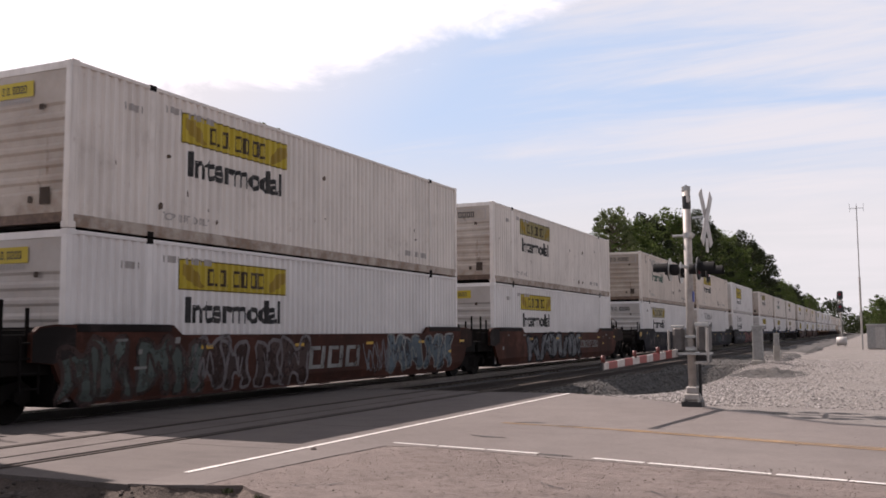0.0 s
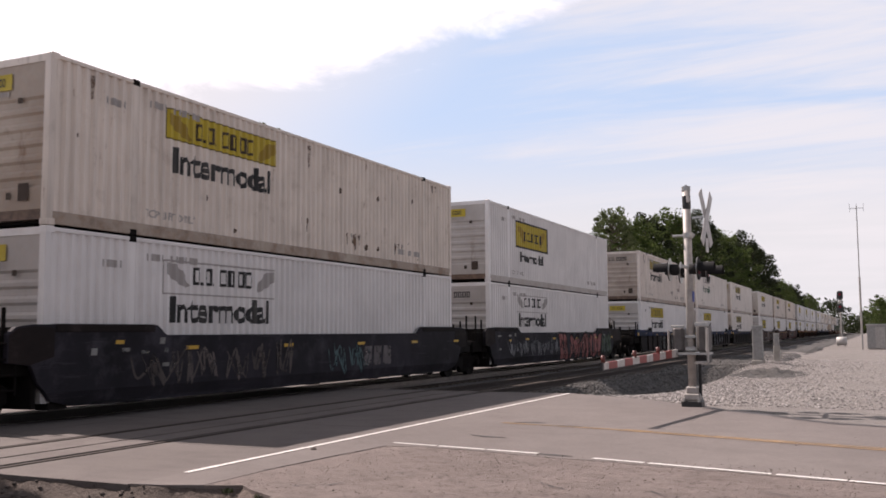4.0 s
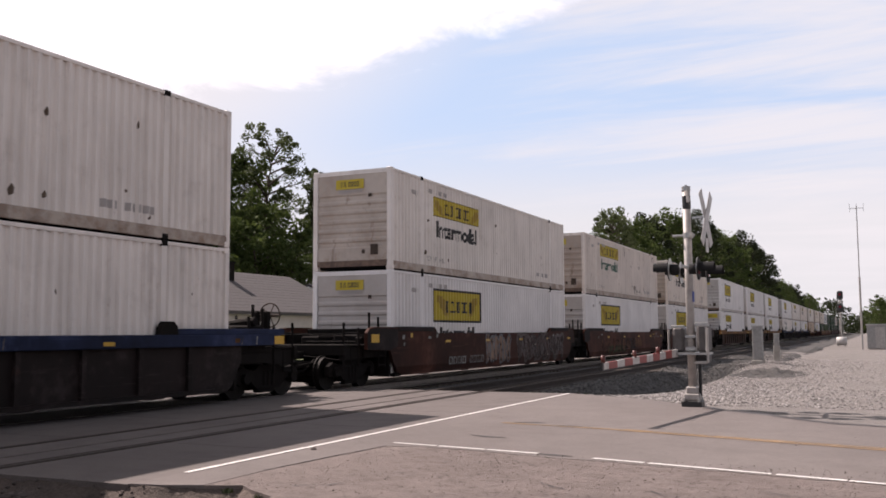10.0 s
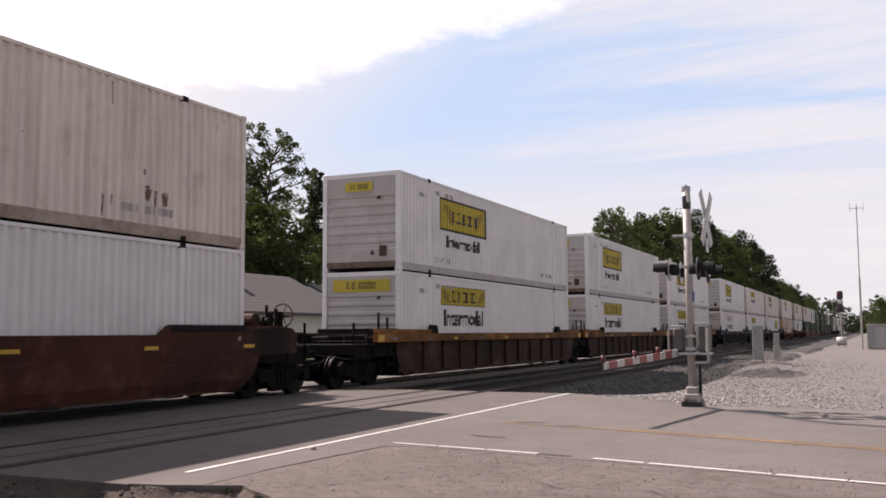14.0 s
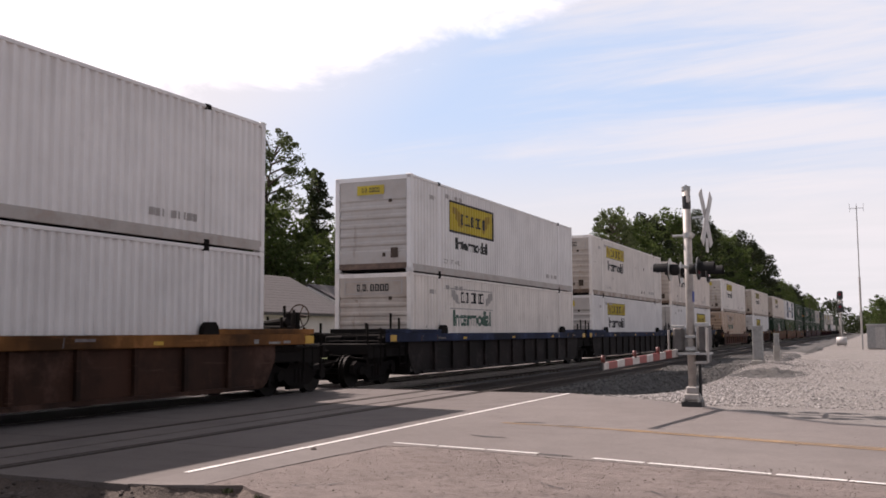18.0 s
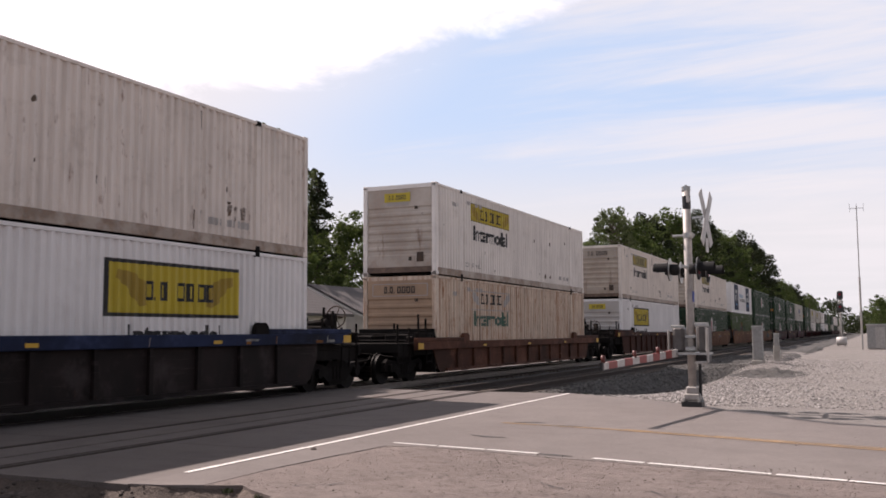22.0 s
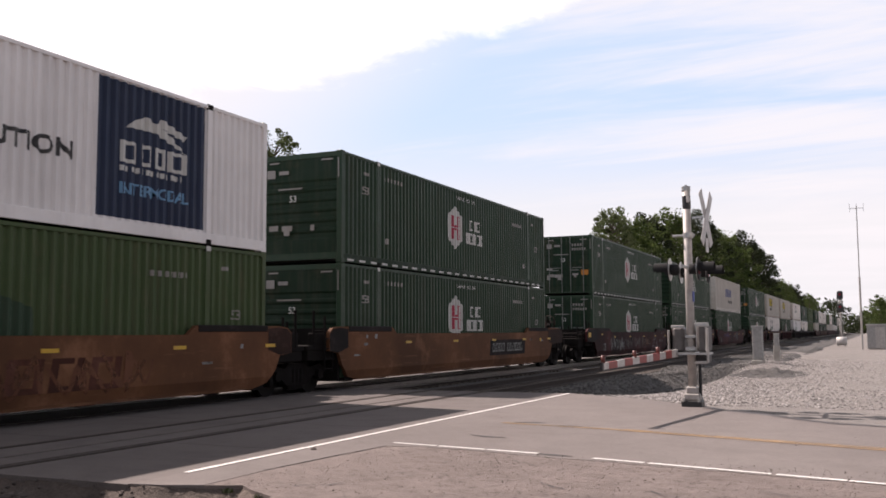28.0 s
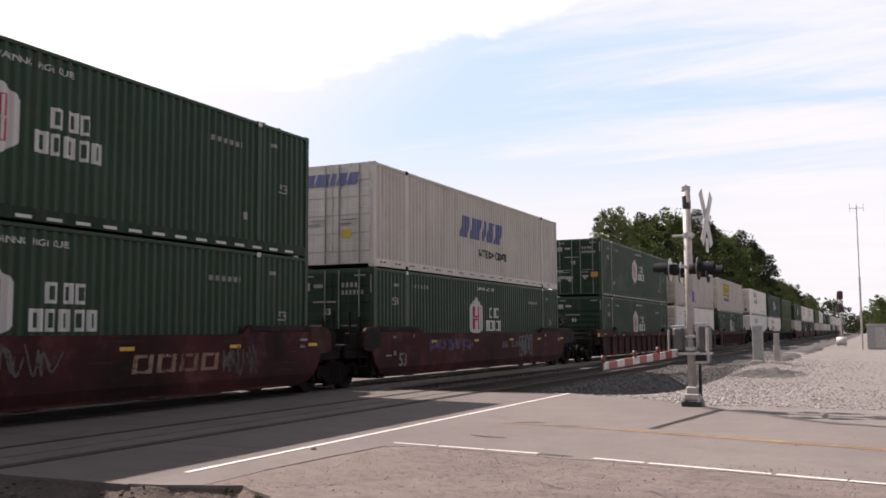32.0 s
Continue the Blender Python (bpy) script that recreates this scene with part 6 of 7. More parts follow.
def ribbon(pts, wide, z, lift=0.004):
    bm = bmesh.new()
    prev = None
    for i, (x, y) in enumerate(pts):
        a, b = Vector(pts[max(0, i - 1)]), Vector(pts[min(len(pts) - 1, i + 1)])
        d = (b - a).normalized()
        w = wide[i] if isinstance(wide, (list, tuple)) else wide
        cur = [bm.verts.new((x - d.y * w / 2, y + d.x * w / 2, z + lift)), bm.verts.new((x + d.y * w / 2, y - d.x * w / 2, z + lift))]
        if prev:
            bm.faces.new((prev[0], prev[1], cur[1], cur[0]))
        prev = cur
    bmesh.ops.recalc_face_normals(bm, faces=bm.faces)
    for f in bm.faces:
        if f.normal.z < 0:
            f.normal_flip()
    return bm


def worn_line(name, pts, wide, z, mat, label, seed, parent, gaps=0.0):
    """A painted line in worn dashes with ragged ends."""
    rng = random.Random(seed)
    bm = bmesh.new()
    (x0, y0), (x1, y1) = pts
    n = max(2, int(math.hypot(x1 - x0, y1 - y0) / 0.6))
    for k in range(n):
        if rng.random() < gaps:
            continue
        a, b = k / n, (k + 1 - rng.random() * gaps) / n
        t = ribbon([(x0 + (x1 - x0) * a, y0 + (y1 - y0) * a), (x0 + (x1 - x0) * b, y0 + (y1 - y0) * b)], wide * rng.uniform(0.8, 1.05), z)
        me = bpy.data.meshes.new("t"); t.to_mesh(me); t.free(); bm.from_mesh(me); bpy.data.meshes.remove(me)
    return put(name, mesh(name, bm), mat, parent, label)


# crossing surface: slabs between and beside the rails
cross = tagged(new("crossing_surface"), "pale concrete level crossing panels", "level crossing", kind="structure")
SLAB_Y = (7.0, 21.3)
for x0, x1 in ((-1.75, -0.80), (-0.64, 0.64), (0.80, 1.95), (1.96, 3.22), (3.44, 4.13), (4.20, 4.67), (4.93, 6.94)):
    n = 5
    for k in range(n):
        y0 = SLAB_Y[0] + (SLAB_Y[1] - SLAB_Y[0]) * k / n
        y1 = SLAB_Y[0] + (SLAB_Y[1] - SLAB_Y[0]) * (k + 1) / n
        part("panel", boxes((x0, x1, y0 + 0.006, y1 - 0.006, -0.3, 0.0)), MATS["crossing_slab"], cross)
worn_line("edge_line", ((6.98, 7.8), (6.98, 21.2)), 0.085, 0.006, MATS["line_white"], "white painted line", 1, road)
worn_line("fog_line", ((7.75, 10.95), (9.86, 10.62)), 0.075, 0.006, MATS["line_white"], "worn white edge line", 2, road, 0.06)
worn_line("fog_line", ((10.55, 10.46), (13.9, 9.66)), 0.08, 0.006, MATS["line_white"], "worn white edge line", 6, road, 0.10)
worn_line("centre_line", ((8.1, 13.98), (10.1, 13.6)), 0.16, 0.006, MATS["line_yellow"], "faded yellow centre line", 8, road, 0.06)
worn_line("centre_line", ((10.1, 13.6), (14.4, 12.28)), 0.30, 0.006, MATS["line_yellow"], "faded yellow centre line", 3, road, 0.0)
for pts, wd in (([(9.86, 10.6), (10.02, 10.57), (10.3, 10.52)], [0.05, 0.12, 0.03]),
                ([(8.25, 14.1), (8.55, 14.22), (8.75, 14.2)], [0.04, 0.12, 0.04]), ([(9.05, 13.92), (9.3, 13.9), (9.55, 13.8)], [0.05, 0.1, 0.03]), ([(8.3, 12.2), (8.62, 12.05), (8.9, 12.05)], [0.03, 0.12, 0.03])):
    part("tar_seam", ribbon(pts, wd, 0.006, 0.003), MATS["tar"], road, "dark tar seam")


def crack(p, q, wide, seed, sway=0.06):
    """A jagged crack from p to q."""
    rng = random.Random(seed)
    n = max(5, int(math.hypot(q[0] - p[0], q[1] - p[1]) / 0.09))
    return ribbon([(p[0] + (q[0] - p[0]) * k / n + rng.uniform(-sway, sway), p[1] + (q[1] - p[1]) * k / n + rng.uniform(-sway, sway)) for k in range(n + 1)], [wide * rng.uniform(0.3, 1.3) for _ in range(n + 1)], 0.006, 0.003)


part("edge_break", ribbon(ragged([(10.62, 18.02), (11.3, 17.42), (11.9, 16.86), (12.3, 16.35), (12.85, 15.78), (13.3, 15.62), (14.2, 15.25)], 0.15, 0.03, 79), 0.20, 0.006, 0.003), MATS["tar"], road, "dark broken pavement edge")
part("crack", crack((7.62, 8.25), (7.80, 10.62), 0.022, 1, 0.012), MATS["tar"], road, "dark joint crack")
for k, (p, q, wd) in enumerate((((8.45, 7.5), (8.9, 7.85), 0.03), ((8.9, 8.5), (9.25, 8.75), 0.022), ((9.1, 9.5), (9.6, 9.75), 0.016), ((10.5, 8.6), (10.9, 8.35), 0.026), ((11.6, 8.5), (12.0, 8.2), 0.016),
                                ((9.8, 9.9), (10.3, 9.6), 0.012), ((12.5, 8.9), (12.9, 8.7), 0.018))):
    part("crack", crack(p, q, wd, 20 + k, 0.05), MATS["tar"], shoulder, "ragged dark crack")


def rail_profile():
    return [(-0.075, -0.17), (0.075, -0.17), (0.075, -0.155), (0.012, -0.135), (0.012, -0.045), (0.036, -0.035), (0.036, -0.004), (0.028, 0.0), (-0.028, 0.0), (-0.036, -0.004), (-0.036, -0.035), (-0.012, -0.045), (-0.012, -0.135), (-0.075, -0.155)]


def track_x(y):
    d = max(0.0, y - BEND_START)
    return -BEND * d * d


BEND_START, BEND = 400.0, 0.0004


def rail_mesh():
    bm = bmesh.new()
    ys = [-60, 0, 30, 60, 120, 200, 300, 400] + lin(410, 600, 19)
    prev = None
    for y in ys:
        cur = [bm.verts.new((track_x(y) + u, y, v)) for u, v in rail_profile()]
        if prev:
            for k in range(len(cur)):
                bm.faces.new((prev[k], prev[(k + 1) % len(cur)], cur[(k + 1) % len(cur)], cur[k]))
        prev = cur
    bmesh.ops.recalc_face_normals(bm, faces=bm.faces)
    return bm


def build_track(cx, label, steel):
    tr = tagged(new("railway_track"), label, "railway track", "parallel tracks", kind="structure")
    tr.location = (cx, 0, 0)
    for s in (-1, 1):
        put("rail", cached("rail", rail_mesh), steel, tr, at=Matrix.Translation((s * 0.753, 0, 0)))
    tie = cached("tie", lambda: boxes((-1.3, 1.3, -0.115, 0.115, -0.34, -0.172), bevel=0.01))
    for k in range(120):
        put("tie", tie, MATS["tie_wood"], tr, at=Matrix.Translation((0, 21.8 + 0.5 * k, 0)))
    rest = bmesh.new()
    for k in range(400):
        box(rest, -1.3, 1.3, 81.8 + 0.5 * k - 0.11, 81.8 + 0.5 * k + 0.11, -0.34, -0.172)
    for k in range(80):
        box(rest, -1.3, 1.3, 6.5 - 0.5 * k - 0.11, 6.5 - 0.5 * k + 0.11, -0.34, -0.172)
    t = part("ties_beyond", rest, MATS["tie_wood"], tr)
    t["kind"] = "stuff"
    return tr


build_track(0.0, "steel rails of the occupied main track", MATS["rail_steel"])
build_track(TRACK2, "empty rusty second track beside the train", MATS["rail_rust"])


def ballast_height(x, y):
    e = 5.7 + 0.5 * noise.noise(Vector((0.3, y * 0.25, 1.7))) + 3.1 * max(0.0, min(1.0, (y - 34.0) / 20.0))
    z = -0.215
    if x > e:
        z -= min(0.9, (x - e) * 0.6)
    if x < -2.3:
        z -= min(0.7, (-2.3 - x) * 0.45)
    bumps = ripple(x, y, 0.035, 0.5)
    if 5.2 < x < 10.5 and y > 22:
        bumps += max(0.0, noise.noise(Vector((x * 0.5, y * 0.22, 9.0)))) * (0.22 + 0.25 * max(0.0, min(1.0, (y - 40.0) / 15.0)))
    return z + bumps


def ballast_piece(name, y0, y1, ny, nx=60):
    ob = put(name, mesh(name, sheet(lin(-4.2, 11.4, nx), lin(y0, y1, ny), lambda x, y: ballast_height(x - track_x(y), y)), True), MATS["ballast_stone"])
    return tagged(ob, "grey crushed-stone ballast bed", "ballast", kind="structure")


ballast_piece("ballast", 21.35, 90, 180)
ballast_piece("ballast_far", 90, 600, 160, 30)
b = put("ballast_near", mesh("ballast_near", sheet(lin(-4.2, 8.6, 50), lin(-60, 6.95, 120), lambda x, y: ballast_height(x, y) + 0.03 + ripple(x, y, 0.05, 0.9)), True), MATS["dirt_dark"])
tagged(b, "dark dirty ballast beside the road edge", "ballast", kind="structure")


def edge_dirt(x, y):
    """Ragged dirt that slumps from the pavement's near edge."""
    line = [(-9, 7.0), (6.95, 7.03), (7.3, 7.1), (7.66, 7.25), (8.0, 7.4), (8.25, 7.2), (8.6, 7.0), (9, 6.3), (99, 6.3)]
    k = next(i for i in range(len(line) - 1) if x < line[i + 1][0])
    (x0, y0), (x1, y1) = line[k], line[k + 1]
    d = y0 + (y1 - y0) * (x - x0) / (x1 - x0) + 0.04 * noise.noise(Vector((x * 3.0, 0.2, 0.7))) - y
    if d < -0.14:
        return -0.08
    return -0.006 - 0.30 * max(0.0, min(1.0, d / 0.5)) ** 0.7 + (ripple(x, y, 0.03, 0.3) + ripple(x, y, 0.022, 0.08)) * min(1.0, 0.25 + max(0.0, d) * 4)


dirt_bank = put("dirt_bank", mesh("dirt_bank", sheet(lin(3.0, 8.9, 150), lin(5.9, 7.5, 64), edge_dirt), True), MATS["dirt_dark"])
tagged(dirt_bank, "crumbling dark dirt at the pavement edge", "dirt", kind="structure")


def pebble(rng, r):
    bm = bmesh.new()
    bmesh.ops.create_icosphere(bm, subdivisions=1, radius=r)
    for v in bm.verts:
        v.co *= rng.uniform(0.7, 1.25)
        v.co.z *= 0.7
    return bm


def stones(name, label, n, area, height, sizes, mat, seed):
    rng = random.Random(seed)
    protos = []
    for k in range(6):
        t = pebble(rng, 1.0)
        t.verts.index_update()
        protos.append(([tuple(v.co) for v in t.verts], [[v.index for v in f.verts] for f in t.faces]))
        t.free()
    vs, fs = [], []
    for _ in range(n):
        x, y = area(rng)
        s = rng.uniform(*sizes) * (1.6 if rng.random() < 0.06 else 1)
        a = rng.uniform(0, 6.28)
        z = height(x, y) + 0.2 * s
        pv, pf = rng.choice(protos)
        o = len(vs)
        ca, sa = math.cos(a) * s, math.sin(a) * s
        vs += [(x + p[0] * ca - p[1] * sa, y + p[0] * sa + p[1] * ca, z + p[2] * s) for p in pv]
        fs += [[o + i for i in f] for f in pf]
    me = bpy.data.meshes.new(name)
    me.from_pydata(vs, [], fs)
    me.materials.append(None)
    return tagged(put(name, me, mat), label, "stones", kind="stuff")


def stone_mat(key, c1, c2):
    m, nt, b = nodes(key)
    g = nt.nodes.new("ShaderNodeNewGeometry")
    nt.links.new(blend(nt, g.outputs["Random Per Island"], c1, c2), b.inputs["Base Color"])
    b.inputs["Roughness"].default_value = 0.95
    MATS[key] = m


def spoil(x, y):
    e = math.exp(-((x - 9.5) / 1.3) ** 2 - ((y - 39.0) / 3.0) ** 2)
    return ground_height(x, y) - 0.09 + 0.24 * e + (ripple(x, y, 0.16, 0.45) + ripple(x, y, 0.06, 2.1)) * (0.25 + e)


spoil_heap = put("dirt_heap", mesh("dirt_heap", sheet(lin(7.2, 12.4, 90), lin(33.0, 46.0, 130), spoil), True), MATS["ballast_stone"])
tagged(spoil_heap, "low dark heap of dirt on the gravel", "dirt heap", kind="structure")
stone_mat("stone_pieces", (0.14, 0.13, 0.125), (0.44, 0.41, 0.395))
stone_mat("stone_dark", (0.050, 0.048, 0.047), (0.185, 0.178, 0.170))
stone_mat("stone_dirty", (0.050, 0.040, 0.036), (0.125, 0.102, 0.092))
stones("ballast_stones", "dark grey crushed stone beside the track", 22000, lambda r: (4.9 + 3.2 * r.random(), 20.6 + 42 * r.random() ** 1.5), lambda x, y: max(ballast_height(x, y), ground_height(x, y)), (0.016, 0.036), MATS["stone_dark"], 3)
stones("spilled_stones", "pale loose crushed stone spilled over the lot", 15000, lambda r: (7.6 + min(10.0, r.expovariate(0.42)), 19.6 + 40 * r.random() ** 1.5), lambda x, y: max(ballast_height(x, y), ground_height(x, y)), (0.013, 0.034), MATS["stone_pieces"], 13)
stones("lot_pebbles", "scattered pebbles on the gravel lot", 7000, lambda r: (9.0 + 12 * r.random() ** 1.7, 18.6 + 30 * r.random() ** 1.8), lambda x, y: ground_height(x, y) - 0.01, (0.006, 0.019), MATS["stone_pieces"], 4)
stones("edge_stones", "dark loose stones at the road edge", 2500, lambda r: (r.uniform(2.0, 8.7), r.uniform(4.2, 6.98)), lambda x, y: ballast_height(x, y) + 0.05, (0.02, 0.06), MATS["stone_dirty"], 5)

stones("bank_stones", "loose stones on the crumbling pavement edge", 260, lambda r: (r.uniform(3.5, 8.6), r.uniform(6.2, 7.05)), lambda x, y: edge_dirt(x, y), (0.008, 0.03), MATS["stone_dirty"], 7)
plain("dark_grit", (0.085, 0.068, 0.060), 0.95, 0, 0.4, 30.0)
stones("shoulder_grit", "dark grit strewn over the old shoulder", 1500, lambda r: (7.8 + 6.2 * r.random(), 7.2 + 3.3 * r.random()), lambda x, y: 0.004 if y < 10.75 - 0.19 * (x - 8.0) else 0.008, (0.003, 0.007), MATS["dark_grit"], 8)
stones("road_grit", "sparse dark grit on the asphalt road", 30, lambda r: (7.6 + 6.4 * r.random(), 10.9 + 5.0 * r.random()), lambda x, y: 0.006, (0.003, 0.009), MATS["dark_grit"], 9)
def weed(x, y, tall, seed):
    rng = random.Random(seed)
    w = tagged(new("weed"), "small dry weed tuft at the road edge", "weed", "weeds at the road edge")
    w.location = (x, y, max(-0.06, ground_height(x, y)))
    bm = bmesh.new()
    for k in range(26):
        a, lean = rng.uniform(0, 6.28), rng.uniform(0.1, 0.7)
        h = tall * rng.uniform(0.5, 1.0)
        b0 = Vector((rng.uniform(-0.05, 0.05), rng.uniform(-0.05, 0.05), 0))
        tip = b0 + Vector((math.cos(a) * h * lean, math.sin(a) * h * lean, h))
        side = Vector((-math.sin(a), math.cos(a), 0)) * 0.008
        bm.faces.new([bm.verts.new(p) for p in (b0 - side, b0 + side, b0.lerp(tip, 0.6) + side * 0.8, tip)])
    part("blades", bm, MATS["leaf_b"], w, "thin green and brown blades")


for k, (x, y, h) in enumerate(((11.9, 17.05, 0.10), (12.9, 16.2, 0.06), (9.7, 19.5, 0.07), (7.3, 21.5, 0.09), (8.4, 7.1, 0.08), (7.9, 7.3, 0.06), (14.2, 15.4, 0.07))):
    weed(x, y, h, 50 + k)
rock = tagged(new("stone"), "small dark stone lying on the road", "stone")
rock.location = (7.17, 9.94, 0.004)
part("stone_body", pebble(random.Random(12), 0.04), MATS["dark_grit"], rock)

# ---------------------------------------------------------------- crossing signal
def build_signal():
    s = tagged(new("crossing_signal"), "grey crossing mast with flashers, crossbuck and lowered gate", "crossing signal")
    s.location = (10.3, 18.4, 0)
    g, al, bk = MATS["galv"], MATS["alu_paint"], MATS["black_paint"]
    part("foundation", boxes((-0.19, 0.19, -0.19, 0.19, -0.3, 0.12), bevel=0.02), bk, s, "dark foundation block")
    for yy in (-0.17, 0.17):
        part("anchor_nut", tubes(((-0.14, yy, 0.1), (-0.14, yy, 0.17), 0.03), n=6), g, s)
        part("anchor_nut", tubes(((0.14, yy, 0.1), (0.14, yy, 0.17), 0.03), n=6), g, s)
    part("base", boxes((-0.15, 0.15, -0.15, 0.15, 0.12, 0.25), (-0.11, 0.11, -0.11, 0.11, 0.25, 0.38), bevel=0.02), al, s, "cast mast base")
    part("mast", tubes(((0, 0, 0.3), (-0.02, 0, 4.22), 0.078), n=20), al, s, "grey steel mast", True)
    part("mast_cap", tubes(((-0.02, 0, 4.16), (-0.02, 0, 4.25), 0.086), n=16), g, s)
    part("band", tubes(((-0.015, 0, 3.80), (-0.02, 0, 4.06), 0.081), n=16), MATS["black_paint"], s, "dark strap round the mast")
    part("bell_plate", boxes((0.0, 0.055, -0.10, -0.055, 3.93, 4.05), bevel=0.008), MATS["white_stripe"], s, "small white plate")
    part("clamp", tubes(((0, 0, 3.24), (0, 0, 3.34), 0.1), n=16), g, s)
    part("stub_arm", tubes(((-0.3, 0, 3.29), (0.12, 0, 3.29), 0.025)), g, s)
    # crossbuck faces the road traffic, so it stands edge-on to the tracks
    cb = part("crossbuck", boxes((0.08, 0.345, -0.015, 0.015, 3.62, 3.65)), g, s, "white crossbuck sign on a bracket")
    cb.rotation_euler = (0, 0, radians(-7))
    for k, a in enumerate((34, -34)):
        bd = boxes((-0.006, 0.006, -0.105, 0.105, -0.60, 0.60), bevel=0.003)
        o = part("blade", bd, MATS["white_stripe"], cb, "white sign blade")
        o.matrix_basis = pose(0.35 + 0.016 * k, 0.0, 3.60, a, 0, 0)
    part("placard", boxes((0.345, 0.358, -0.14, 0.14, 2.95, 3.22)), MATS["white_stripe"], s, "small sign under the crossbuck")
    part("cross_arm", tubes(((-0.02, -0.62, 2.66), (-0.02, 0.62, 2.66), 0.03)), g, s)
    # two pairs of flashers on the cross arm, hoods fore and aft
    for y in (-0.55, 0.55):
        for d in (-1, 1):
            f = part("flasher", tubes(((d * 0.10, y, 2.60), (d * 0.26, y, 2.60), 0.10), n=18), MATS["lamp_black"], s, "black flasher lamp", True)
            part("rim", tubes(((d * 0.252, y, 2.60), (d * 0.261, y, 2.60), 0.215), n=24), g, f, "pale metal back of the target")
            bm = tubes(((d * 0.262, y, 2.60), (d * 0.278, y, 2.60), 0.212), n=24)
            part("disc", bm, MATS["lamp_black"], f, "black round target")
            part("lens", tubes(((d * 0.279, y, 2.60), (d * 0.292, y, 2.60), 0.105), n=18), MATS["red_lens"], f, "dark red lens")
            hood = bmesh.new()
            n = 14
            ring = [[hood.verts.new((d * xx, y + 0.125 * math.sin(a), 2.60 + 0.125 * math.cos(a))) for a in [(-1.9 + 3.8 * k / n) for k in range(n + 1)]] for xx in (0.28, 0.56)]
            for k in range(n):
                hood.faces.new((ring[0][k], ring[0][k + 1], ring[1][k + 1], ring[1][k]))
            part("hood", hood, MATS["lamp_black"], f)
    part("bell", tubes(((-0.02, 0, 4.25), (-0.02, 0, 4.28), 0.03)), g, s)
    # gate mechanism
    mech = part("gate_machine", boxes((-0.34, -0.12, -0.12, 0.36, 1.03, 1.52), bevel=0.05), MATS["machine_grey"], s, "dark grey gate machine housing")
    part("rim", boxes((-0.36, -0.10, -0.14, -0.11, 1.50, 1.55), bevel=0.01), g, mech, "pale metal rim")
    cover = part("gate_machine", boxes((0.12, 0.34, -0.16, 0.34, 1.03, 1.56), bevel=0.05), MATS["machine_grey"], s, "dark grey gate machine housing")
    part("rim", boxes((0.10, 0.36, -0.18, -0.15, 1.52, 1.6), bevel=0.01), g, cover, "pale metal rim")
    part("hinge_bar", tubes(((0.13, -0.18, 1.06), (0.13, -0.18, 1.52), 0.012), ((0.30, -0.18, 1.06), (0.30, -0.18, 1.52), 0.012)), g, cover)
    part("clamp", boxes((-0.1, 0.1, -0.1, 0.1, 1.3, 1.36), bevel=0.01), g, s)
    part("clamp", boxes((-0.1, 0.1, -0.1, 0.1, 1.06, 1.14), bevel=0.01), g, s)
    part("shelf", boxes((-0.46, 0.34, -0.32, 0.40, 0.99, 1.03)), g, s)
    part("bracket", boxes((0.325, 0.36, -0.30, -0.20, 0.84, 1.50), (0.10, 0.33, -0.30, -0.22, 0.82, 0.87), bevel=0.01), al, s)
    part("bracket", boxes((-0.43, -0.405, -0.12, 0.0, 1.03, 1.46), bevel=0.01), al, s)
    part("counterweight", boxes((-0.1, 0.3, 0.0, 0.5, 0.82, 0.99), bevel=0.03), bk, s, "dark counterweight")
    part("conduit", tubes(((0.14, 0.06, 0.2), (0.14, 0.06, 0.95), 0.03)), bk, s)
    part("id_plate", boxes((0.055, 0.075, -0.06, 0.06, 2.0, 2.2)), MATS["blue_sign"], s, "small blue plate")
    # lowered arm
    a, b_ = Vector((-0.22, -0.2, 1.02)), Vector((-0.53, -4.3, 0.90))
    arm = part("gate_arm", slab([(a.y, a.z - 0.072), (a.y, a.z + 0.072), (b_.y, b_.z + 0.05), (b_.y, b_.z - 0.05)], "x", -0.26, -0.225), MATS["white_stripe"], s, "red and white striped gate arm")
    hinge = Matrix.Translation(a) @ Matrix.Rotation(radians(-5.2), 4, "Z") @ Matrix.Translation(-a)
    arm.matrix_basis = hinge
    n = 5
    for k in range(n):
        t0, t1 = 0.10 + k * 0.185, 0.10 + k * 0.185 + 0.082
        p, q = a.lerp(b_, t0), a.lerp(b_, t1)
        h0, h1 = 0.072 - 0.022 * t0 + 0.001, 0.072 - 0.022 * t1 + 0.001
        part("stripe", slab([(p.y, p.z - h0), (p.y, p.z + h0), (q.y - 0.05, q.z + h1), (q.y - 0.05, q.z - h1)], "x", -0.264, -0.221), MATS["red_stripe"], arm)
    part("tip", boxes((-0.266, -0.219, b_.y - 0.03, b_.y + 0.03, b_.z - 0.06, b_.z + 0.06)), bk, arm, "black end cap")
    for t in (0.99, 0.62, 0.3):
        p = a.lerp(b_, t)
        part("gate_lamp", tubes(((-0.245, p.y + 0.03, p.z + 0.05), (-0.245, p.y + 0.03, p.z + 0.17), 0.035), n=12), MATS["lamp_brown"], arm, "small red gate lamp", True)
    return s


build_signal()


